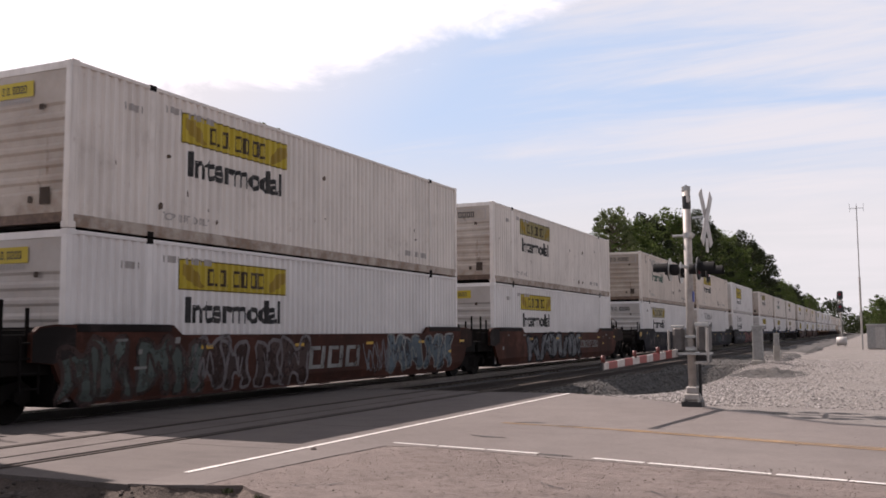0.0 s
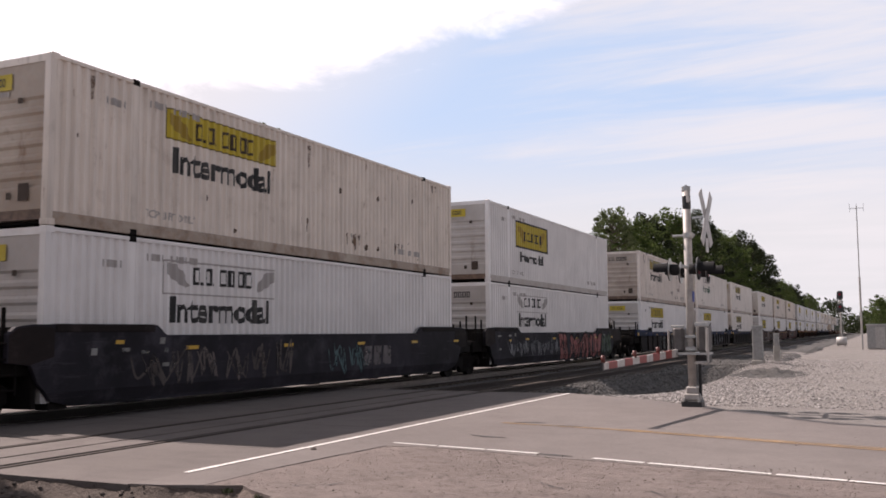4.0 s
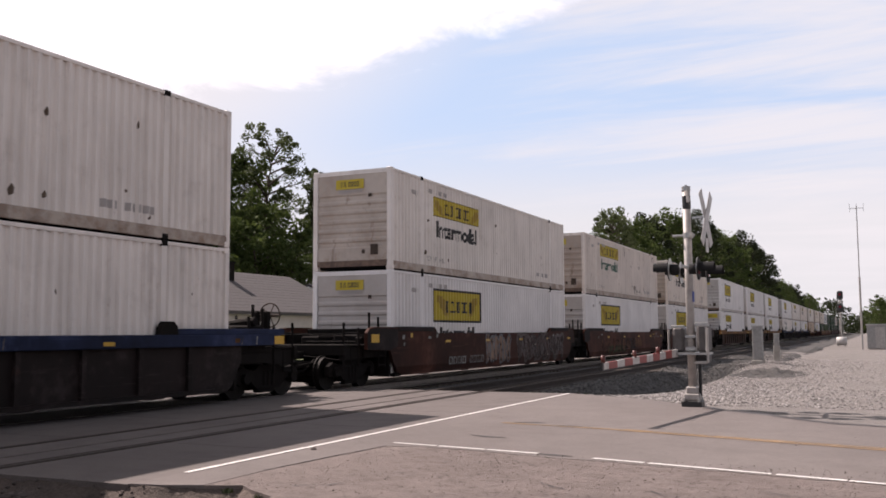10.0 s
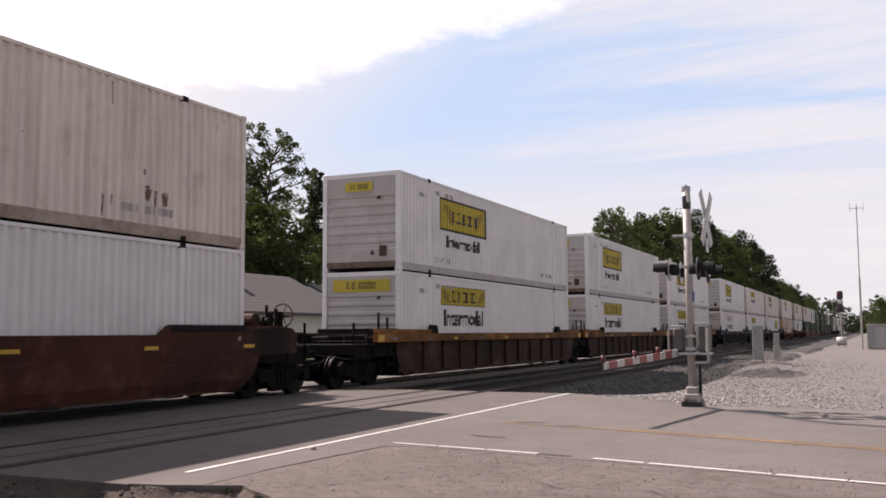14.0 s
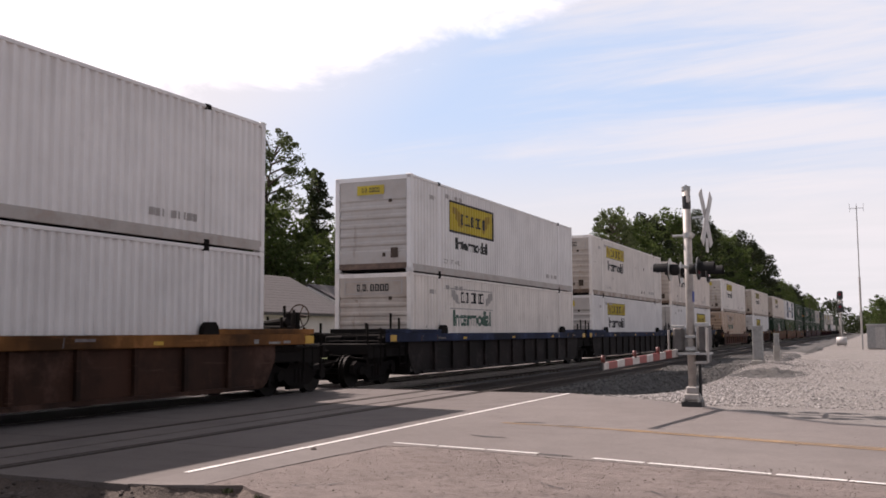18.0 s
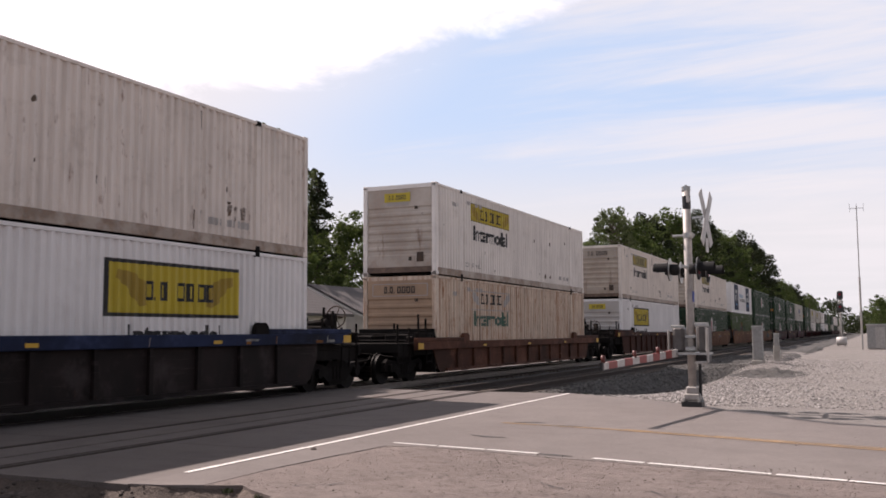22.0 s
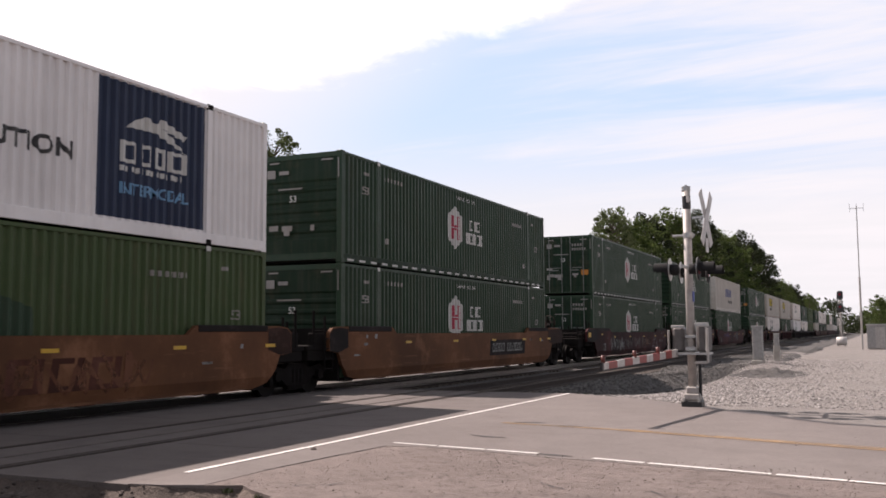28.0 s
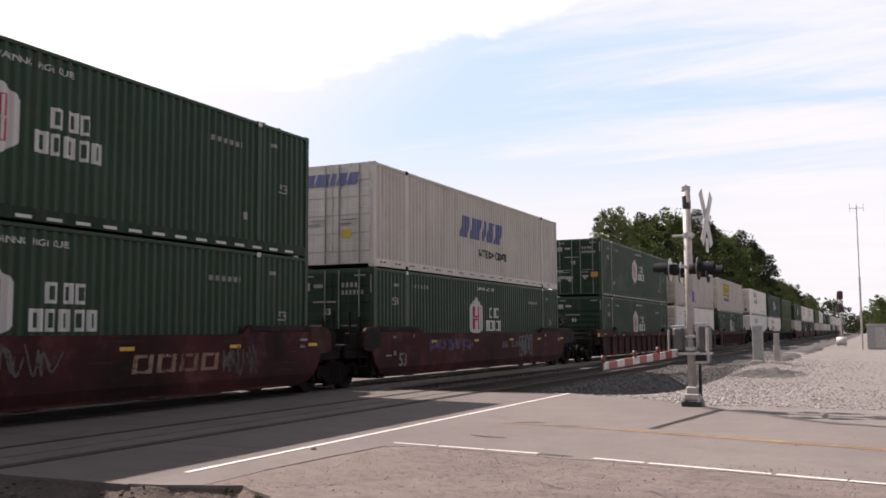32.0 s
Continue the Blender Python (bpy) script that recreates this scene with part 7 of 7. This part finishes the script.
def cabinet(name, label, x, y, w, h, base):
    o = tagged(new(name), label, "signal cabinet")
    o.location = (x, y, ground_height(x, y) - 0.02)
    part("base", boxes((-w * 0.6, w * 0.6, -w * 0.6, w * 0.6, 0, base), bevel=0.015), MATS["concrete"], o)
    part("housing", boxes((-w / 2, w / 2, -w * 0.4, w * 0.4, base, h), bevel=0.02), MATS["grey_cabinet"], o, "weathered grey housing")
    part("lid", boxes((-w * 0.56, w * 0.56, -w * 0.46, w * 0.46, h, h + 0.05), bevel=0.015), MATS["galv"], o)
    part("door", boxes((-w * 0.42, w * 0.42, -w * 0.4 - 0.012, -w * 0.4, base + 0.08, h - 0.08), bevel=0.004), MATS["grey_cabinet"], o)
    part("hinge", tubes(((w * 0.42, -w * 0.41, base + 0.12), (w * 0.42, -w * 0.41, h - 0.12), 0.015)), MATS["galv"], o)
    return o


cabinet("signal_cabinet", "weathered grey trackside signal cabinet on ballast", 8.65, 45.0, 0.45, 1.72, 0.2)
cabinet("junction_box", "small grey junction box on a post", 9.3, 46.8, 0.24, 1.3, 0.75)


def block_signal():
    s = tagged(new("block_signal"), "tall railway block signal with two dark heads", "railway signal")
    s.location = (10.15, 114.6, -0.2)
    part("mast", tubes(((0, 0, 0), (0, 0, 6.0), 0.09), n=12), MATS["alu_paint"], s)
    part("base", boxes((-0.35, 0.35, -0.35, 0.35, 0, 0.5), bevel=0.03), MATS["concrete"], s)
    for z in (4.2, 5.6):
        h = part("signal_head", boxes((-0.32, 0.32, -0.35, -0.12, z - 0.5, z + 0.5), bevel=0.12), MATS["black_paint"], s, "black signal head")
        part("lens", tubes(((0, -0.36, z + 0.1), (0, -0.45, z + 0.1), 0.13), n=12), MATS["red_lens"], h)
    part("ladder", tubes(((-0.2, 0.15, 0), (-0.2, 0.15, 5.6), 0.02), ((0.2, 0.15, 0), (0.2, 0.15, 5.6), 0.02), *[((-0.2, 0.15, 0.4 * k), (0.2, 0.15, 0.4 * k), 0.015) for k in range(1, 14)], n=6), MATS["galv"], s)
    t = tagged(new("propane_tank"), "small white tank lying beside the track", "tank")
    t.location = (10.4, 106.0, -0.2)
    bm = tubes(((-0.5, 0, 0.55), (0.5, 0, 0.55), 0.42), n=16)
    part("tank", bm, MATS["white_stripe"], t, "white rounded tank", True)
    for x in (-0.35, 0.35):
        part("cradle", boxes((x - 0.05, x + 0.05, -0.35, 0.35, 0, 0.3)), MATS["concrete"], t)


block_signal()


def antenna():
    s = tagged(new("radio_mast"), "thin steel radio mast with small antenna", "antenna mast")
    s.location = (12.55, 88.0, -0.2)
    part("lower_pole", tubes(((0, 0, 0), (0, 0, 6.2), 0.09), n=10), MATS["alu_paint"], s)
    part("upper_pole", tubes(((0, 0, 6.2), (0, 0, 12.4), 0.045), n=8), MATS["galv"], s)
    a = part("antenna", tubes(((-0.55, 0, 12.2), (0.55, 0, 12.2), 0.025), n=6), MATS["galv"], s, "crossbar antenna")
    for x in (-0.55, 0.0, 0.55):
        part("element", tubes(((x, 0, 11.9), (x, 0, 12.6), 0.02), n=6), MATS["galv"], a)
    h = tagged(new("equipment_hut"), "small pale grey equipment hut", "hut")
    h.location = (13.9, 94.0, -0.2)
    part("wall", boxes((-1.0, 0.72, -1.2, 1.2, 0, 2.1), bevel=0.02), MATS["grey_cabinet"], h)
    part("roof", boxes((-1.08, 0.80, -1.3, 1.3, 2.1, 2.2), bevel=0.02), MATS["galv"], h)
    part("door", boxes((-0.3, 0.5, -1.23, -1.2, 0.05, 1.95), bevel=0.005), MATS["alu_paint"], h)


antenna()

# ---------------------------------------------------------------- houses
def house(name, label, x, y, turn, wide, deep, eave, ridge, chimney=False, wall="siding"):
    """Gable house; the ridge runs along its local x, the gable looks along +x."""
    h = tagged(new(name), label, "house")
    h.matrix_basis = pose(x, y, 0, 0, 0, turn)
    a, b = wide / 2, deep / 2
    part("wall", slab([(-b, 0), (b, 0), (b, eave), (0, ridge), (-b, eave)], "x", -a, a), MATS[wall], h, "sided walls")
    run = math.hypot(b, ridge - eave)
    over = 0.45
    k = (ridge - eave) / b
    for s in (-1, 1):
        r = part("roof", slab([(0.0, ridge + 0.05), (s * (b + over), eave - k * over + 0.05), (s * (b + over), eave - k * over + 0.22), (0.0, ridge + 0.24)], "x", -a - 0.4, a + 0.4), MATS["roof_grey"], h, "grey shingle roof slope")
        part("fascia", slab([(s * 0.0, ridge - 0.12), (s * (b + over), eave - k * over - 0.12), (s * (b + over), eave - k * over + 0.05), (0.0, ridge + 0.05)], "x", a + 0.36, a + 0.42), MATS["trim_white"], r)
        n = 14
        for c in range(n):
            u0 = (c + 0.0) / n * (b + over)
            z0 = ridge + 0.245 - k * u0
            part("shingle_course", slab([(s * u0, z0), (s * (u0 + (b + over) / n), z0 - k * (b + over) / n), (s * (u0 + (b + over) / n), z0 - k * (b + over) / n + 0.012), (s * u0, z0 + 0.002)], "x", -a - 0.41, a + 0.41), MATS["roof_grey"], r)
    for yy in (-deep * 0.22, deep * 0.2):
        w = part("window", boxes((a - 0.02, a + 0.03, yy - 0.5, yy + 0.5, 0.95, 2.0)), MATS["trim_white"], h, "white framed window")
        part("pane", boxes((a + 0.03, a + 0.036, yy - 0.42, yy + 0.42, 1.02, 1.93)), MATS["window_dark"], w)
        part("sill", boxes((a, a + 0.1, yy - 0.56, yy + 0.56, 0.88, 0.95)), MATS["trim_white"], w)
    for xx in (-a * 0.5, a * 0.35):
        w = part("window", boxes((xx - 0.6, xx + 0.6, -b - 0.03, -b + 0.02, 0.9, 2.1)), MATS["trim_white"], h, "white framed window")
        part("pane", boxes((xx - 0.52, xx + 0.52, -b - 0.036, -b - 0.03, 0.98, 2.02)), MATS["window_dark"], w)
    part("door", boxes((-0.45, 0.45, -b - 0.05, -b + 0.02, 0.05, 2.1)), MATS["black_paint"], h, "dark door")
    if chimney:
        c = part("chimney", boxes((-0.3, 0.3, 0.9, 1.5, eave, ridge + 0.7), bevel=0.02), MATS["dark_steel"], h, "dark metal chimney")
        part("cap", boxes((-0.36, 0.36, 0.84, 1.56, ridge + 0.7, ridge + 0.78)), MATS["dark_steel"], c)
    return h


house("house", "grey-roofed pale house beyond the tracks", -27.0, 50.9, -90, 17.2, 10.6, 2.8, 5.5, True)
house("garage", "low dull brown garage with a grey roof", -24.9, 36.2, -90, 3.2, 4.6, 2.60, 4.2, False, "siding_brown")
house("house", "long low pale house beyond the tracks", -27.0, 69.5, -90, 13.0, 10.0, 2.7, 5.1)


# ---------------------------------------------------------------- trees
def leaf_cloud(rng, centres, n, size):
    vs, fs = [], []
    for _ in range(n):
        c, r = rng.choice(centres)
        u = Vector((rng.gauss(0, 1), rng.gauss(0, 1), rng.gauss(0, 1))).normalized() * r * rng.uniform(0.35, 1.05) ** 0.6
        p = Vector(c) + Vector((u.x, u.y, u.z * 0.8))
        s = size * rng.uniform(0.6, 1.5)
        a = Vector((rng.gauss(0, 1), rng.gauss(0, 1), rng.gauss(0, 0.7))).normalized()
        b_ = a.cross(Vector((rng.gauss(0, 1), rng.gauss(0, 1), rng.gauss(0, 1)))).normalized()
        o = len(vs)
        for i, j in ((-1, -0.1), (-0.1, -0.55), (1, 0.1), (0.1, 0.55)):
            vs.append(tuple(p + a * (i * s) + b_ * (j * s)))
        fs.append((o, o + 1, o + 2, o + 3))
    me = bpy.data.meshes.new("leaves")
    me.from_pydata(vs, [], fs)
    me.materials.append(None)
    return me


def tree(label, tall, crown_r, seed, leaf, n, size, low=0.25, form="round", clumps=34):
    """Tapered trunk and limbs; the crown is made of many leafy clumps inside an uneven outline."""
    rng = random.Random(seed)
    t = tagged(new("tree"), label, "tree", "trees beyond the tracks")
    bm = bmesh.new()
    r0 = tall * 0.014 + 0.06
    pts = [Vector((0, 0, -0.3))]
    for k in range(1, 6):
        pts.append(Vector((rng.uniform(-0.025, 0.025) * tall, rng.uniform(-0.025, 0.025) * tall, tall * 0.86 * k / 5)))
    for k in range(5):
        tube(bm, pts[k], pts[k + 1], r0 * (1 - k / 5.5), 8, r0 * (1 - (k + 1) / 5.5))
    lobe = [rng.uniform(0.72, 1.15) for _ in range(6)]
    centres = []
    for k in range(clumps):
        u = (k + rng.random()) / clumps
        edge = {"round": max(0.12, 1 - (2 * u - 0.85) ** 2 / 1.4) ** 0.7, "dome": max(0.15, 1 - u * u) ** 0.6 * (1.0 if u > 0.2 else 0.8), "cone": (1.04 - u) ** 0.8, "sparse": max(0.2, 1 - (2 * u - 1.1) ** 2) ** 0.6}[form]
        a = k * 2.399 + rng.uniform(-0.4, 0.4)
        out = crown_r * edge * lobe[int(a / 1.0472) % 6] * rng.uniform(0.5, 1.0)
        z = tall * (low + (0.97 - low) * u)
        tip = Vector((math.cos(a) * out, math.sin(a) * out, z))
        f = min(0.99, max(0.1, (z - 0.42 * out) / (tall * 0.86)))
        base = pts[min(4, int(f * 5))].lerp(pts[min(5, int(f * 5) + 1)], (f * 5) % 1)
        mid = base.lerp(tip, 0.5) + Vector((0, 0, 0.04 * out))
        tube(bm, base, mid, r0 * 0.30, 6, r0 * 0.18)
        tube(bm, mid, tip, r0 * 0.18, 5, r0 * 0.05)
        r = crown_r * (rng.uniform(0.13, 0.24) if form == "sparse" else rng.uniform(0.17, 0.32))
        centres.append((tuple(tip), r))
        for _ in range(2):
            tw = tip + Vector((rng.uniform(-1, 1), rng.uniform(-1, 1), rng.uniform(-0.5, 1))) * r * 1.1
            tube(bm, mid.lerp(tip, 0.6), tw, r0 * 0.08, 4, r0 * 0.03)
            centres.append((tuple(tw), r * rng.uniform(0.35, 0.6)))
        if form != "sparse":
            centres.append((tuple(base.lerp(tip, 0.55)), r * 1.15))
    part("trunk", bm, MATS["bark"], t, "forked trunk with its limbs")
    put("crown", leaf_cloud(rng, centres, n, size), leaf, t, "leafy crown")
    return t


TREES = {}


def plant(kind, x, y, tall, turn):
    """A tree of the named kind at x, y, scaled to the given height."""
    A, D, C, P = MATS["leaf_a"], MATS["leaf_b"], MATS["leaf_bright"], MATS["leaf_pale"]
    makers = {
        "big": (16.0, lambda: tree("large dark green tree with a dense crown", 16.0, 5.4, 1, D, 34000, 0.12, 0.10)),
        "dome": (18.0, lambda: tree("tall dark tree with a domed crown", 18.0, 5.0, 2, D, 15000, 0.11, 0.58, "dome", 30)),
        "tall": (18.0, lambda: tree("tall leafy green tree behind the house", 18.0, 4.4, 3, A, 22000, 0.12, 0.16)),
        "airy": (18.0, lambda: tree("tall airy tree with open pale crown", 18.0, 4.0, 4, P, 9000, 0.10, 0.52, "sparse", 30)),
        "bush": (8.0, lambda: tree("bright yellow-green bushy tree behind the house", 8.0, 4.4, 5, C, 16000, 0.11, 0.16, "round", 30)),
        "shrub": (9.0, lambda: tree("green bushy tree behind the house", 9.0, 4.2, 6, A, 14000, 0.12, 0.10, "round", 30)),
        "spruce": (16.0, lambda: tree("dark narrow evergreen tree", 16.0, 3.0, 7, D, 9000, 0.13, 0.10, "cone", 40)),
        "wood": (18.0, lambda: tree("dense green tree beside the railway", 18.0, 5.6, 8, A, 14000, 0.17, 0.10)),
        "wood_dark": (18.0, lambda: tree("dense dark green tree beside the railway", 18.0, 5.2, 9, D, 14000, 0.17, 0.10, "round", 38)),
        "far": (14.0, lambda: tree("distant green tree at the horizon", 14.0, 5.4, 10, A, 2600, 0.34, 0.05, "round", 20)),
        "far_dark": (14.0, lambda: tree("distant dark green tree at the horizon", 14.0, 5.8, 11, D, 2600, 0.34, 0.05, "round", 20)),
    }
    h, make = makers[kind]
    s = tall / h
    if kind not in TREES:
        TREES[kind] = make()
        TREES[kind].matrix_basis = pose(x, y, 0, 0, 0, turn) @ Matrix.Diagonal((s, s, s, 1))
        return
    o = copy_thing(TREES[kind], pose(x, y, 0, 0, 0, turn))
    o.scale = (s, s, s)


def plant_trees():
    # behind the houses
    for kind, x, y, h in (("big", -37.0, 41.0, 15.6), ("big", -44.5, 45.5, 16.5), ("dome", -51.6, 63.0, 19.6), ("dome", -44.2, 63.5, 17.0), ("tall", -41.0, 66.5, 19.0), ("tall", -38.2, 69.5, 18.4), ("airy", -36.6, 71.0, 20.8),
                          ("bush", -39.0, 53.5, 9.7), ("bush", -43.0, 51.0, 7.8), ("shrub", -37.2, 62.0, 10.6), ("shrub", -34.6, 66.0, 12.6), ("shrub", -35.2, 73.0, 11.0), ("shrub", -33.6, 58.5, 7.5),
                          ("big", -58.0, 62.0, 14.0), ("big", -62.0, 74.0, 15.5), ("big", -53.0, 74.0, 14.5), ("big", -47.0, 73.0, 13.5), ("big", -42.0, 76.0, 13.0), ("spruce", -40.0, 84.0, 19.2), ("shrub", -39.0, 88.0, 13.5),
                          ("shrub", -38.0, 93.0, 14.0), ("big", -37.0, 100.0, 11.0), ("big", -35.0, 108.0, 9.0), ("big", -50.0, 52.0, 13.0), ("shrub", -31.5, 82.0, 7.0), ("shrub", -31.0, 92.0, 6.5)):
        plant(kind, x, y, h, (x * 37 + y * 11) % 360)
    # dark growth at the corner of the crossing
    for kind, x, y, h in (("big", -23.6, 29.6, 11.3), ("big", -35.5, 35.0, 13.0), ("big", -26.5, 26.0, 8.0), ("big", -25.9, 32.0, 6.2)):
        plant(kind, x, y, h, (x * 37 + y * 11) % 360)
    # wood along the line
    rng = random.Random(8)
    for kind, x, y, h in (("airy", -16.5, 116.5, 17.0), ("wood", -17.5, 123.5, 17.6), ("shrub", -15.0, 118.0, 10.5), ("wood", -17.0, 133.0, 17.2), ("wood_dark", -18.0, 146.0, 19.6), ("wood", -16.5, 156.0, 21.3), ("wood_dark", -17.5, 168.0, 22.0),
                          ("wood_dark", -16.5, 182.0, 24.0), ("wood", -17.0, 196.0, 22.0), ("wood", -16.0, 210.0, 22.8), ("wood_dark", -17.0, 226.0, 22.0), ("wood", -16.5, 240.0, 22.6), ("wood_dark", -17.0, 254.0, 27.0), ("wood_dark", -16.5, 272.0, 25.5),
                          ("wood_dark", -17.0, 290.0, 26.0), ("wood", -15.5, 316.0, 17.5), ("wood", -14.5, 338.0, 18.5), ("wood", -16.0, 362.0, 19.0), ("wood_dark", -14.5, 388.0, 19.0), ("wood", -17.0, 414.0, 18.0), ("wood", -16.0, 442.0, 17.0), ("wood", -12.0, 470.0, 18.5), ("wood", -11.5, 500.0, 18.0), ("wood", -12.0, 530.0, 17.5), ("wood", -12.0, 560.0, 18.0)):
        plant(kind, x + (track_x(y) if y > 380 else 0), y, h, rng.uniform(0, 360))
    for k in range(17):
        y = 150 + 19 * k + rng.uniform(-4, 4)
        plant(rng.choice(("wood", "wood_dark")), -26 + rng.uniform(-2, 2) + (track_x(y) if y > 380 else 0), y, rng.uniform(15, 18) if y > 300 else rng.uniform(17, 20), rng.uniform(0, 360))
    for k in range(16):
        y = 128 + 17 * k
        plant("far_dark", -12.5 + rng.uniform(-1, 1), y, rng.uniform(5.0, 7.5), rng.uniform(0, 360))
    # belt that closes the view far behind the bend
    x = -260.0
    while x < 260:
        y = 690 + rng.uniform(-30, 50)
        if abs(x - track_x(y)) > 14:
            plant(rng.choice(("far", "far", "far_dark")), x, y, rng.uniform(20, 25) if -60 < x < -4 else rng.uniform(11, 16), rng.uniform(0, 360))
        x += rng.uniform(6.5, 10.0)
    # far end of the view, on the lot's side of the line
    for kind, x, y, h in (("wood", 14.5, 176.0, 6.8), ("wood_dark", 18.0, 182.0, 6.2), ("shrub", 14.4, 117.0, 5.0), ("shrub", 17.2, 121.0, 5.4), ("far", 22.0, 184.0, 7.5), ("far", 27.0, 200.0, 8.0), ("far_dark", 9.5, 470.0, 10.0), ("far", 14.0, 440.0, 9.5), ("far_dark", 20.0, 450.0, 9.0), ("far", 36.0, 260.0, 9.0), ("far_dark", 45.0, 280.0, 10.0),
                          ("far_dark", 26.0, 390.0, 9.0), ("far", 15.0, 330.0, 6.0), ("far_dark", 30.0, 330.0, 9.0), ("far", 40.0, 340.0, 9.0), ("far_dark", 52.0, 330.0, 9.0), ("far", 62.0, 320.0, 9.0), ("far", 33.0, 218.0, 8.0), ("far_dark", 70.0, 300.0, 14.0)):
        plant(kind, x, y, h, (x * 37 + y * 11) % 360)
    # low thicket that fills the gaps under the far crowns
    rng = random.Random(31)
    heap = [((rng.uniform(-14, 130), 640 + rng.uniform(-8, 25), rng.uniform(0.5, 9.0)), rng.uniform(2.4, 4.2)) for _ in range(240)]
    tagged(put("far_thicket", leaf_cloud(rng, heap, 15000, 0.7), MATS["leaf_b"]), "dark far thicket that closes the view", "trees", kind="stuff")


plant_trees()


build_train()


# ---------------------------------------------------------------- what moves
RUN = [(0.0, 0.0), (1.0, 15.77), (2.0, 31.46), (3.0, 47.06), (4.5, 70.4), (6.0, 93.69), (7.0, 109.2), (8.0, 124.72), (9.0, 140.18), (10.0, 155.55), (11.0, 170.94), (12.0, 186.38), (13.0, 201.82),
       (14.0, 217.21), (15.5, 240.3), (17.0, 263.35), (18.0, 278.68), (19.0, 293.87), (20.0, 308.78), (21.0, 323.94), (22.0, 339.13), (23.0, 354.35), (24.0, 369.62), (25.0, 384.87), (26.3, 404.6), (27.5, 422.81),
       (28.0, 430.39), (29.0, 445.53), (30.0, 460.56), (31.0, 475.69), (32.0, 490.86)]


def on_track(y, z):
    """The pose of a thing whose leading end is y metres along the track: straight, then a bend to the west."""
    d = max(0.0, y + LONG / 2 - BEND_START)
    turn = math.atan(2 * BEND * d)
    mid = Vector((-BEND * d * d, y + LONG / 2, z))
    back = Matrix.Rotation(turn, 3, "Z") @ Vector((0, LONG / 2, 0))
    return Matrix.Translation(mid - back) @ Matrix.Rotation(turn, 4, "Z")


def motions():
    for thing, s, z in TRAIN:
        walk(thing, [(t, on_track(s - run, z)) for t, run in RUN])
    # one turning action serves every wheelset
    first = WHEELS[0]
    n = 32 * FPS
    rows, k = [], 0
    for f in range(n + 1):
        t = f / FPS
        while k + 2 < len(RUN) and RUN[k + 1][0] < t:
            k += 1
        (t0, r0), (t1, r1) = RUN[k], RUN[k + 1]
        rows.append((t, Matrix.Rotation((r0 + (r1 - r0) * (t - t0) / (t1 - t0)) / 0.42, 4, "X")))
    walk(first, rows)
    act, slot = first.animation_data.action, first.animation_data.action_slot
    for w in WHEELS[1:]:
        w.rotation_mode = "QUATERNION"
        w.animation_data_create().action = act
        w.animation_data.action_slot = slot


motions()
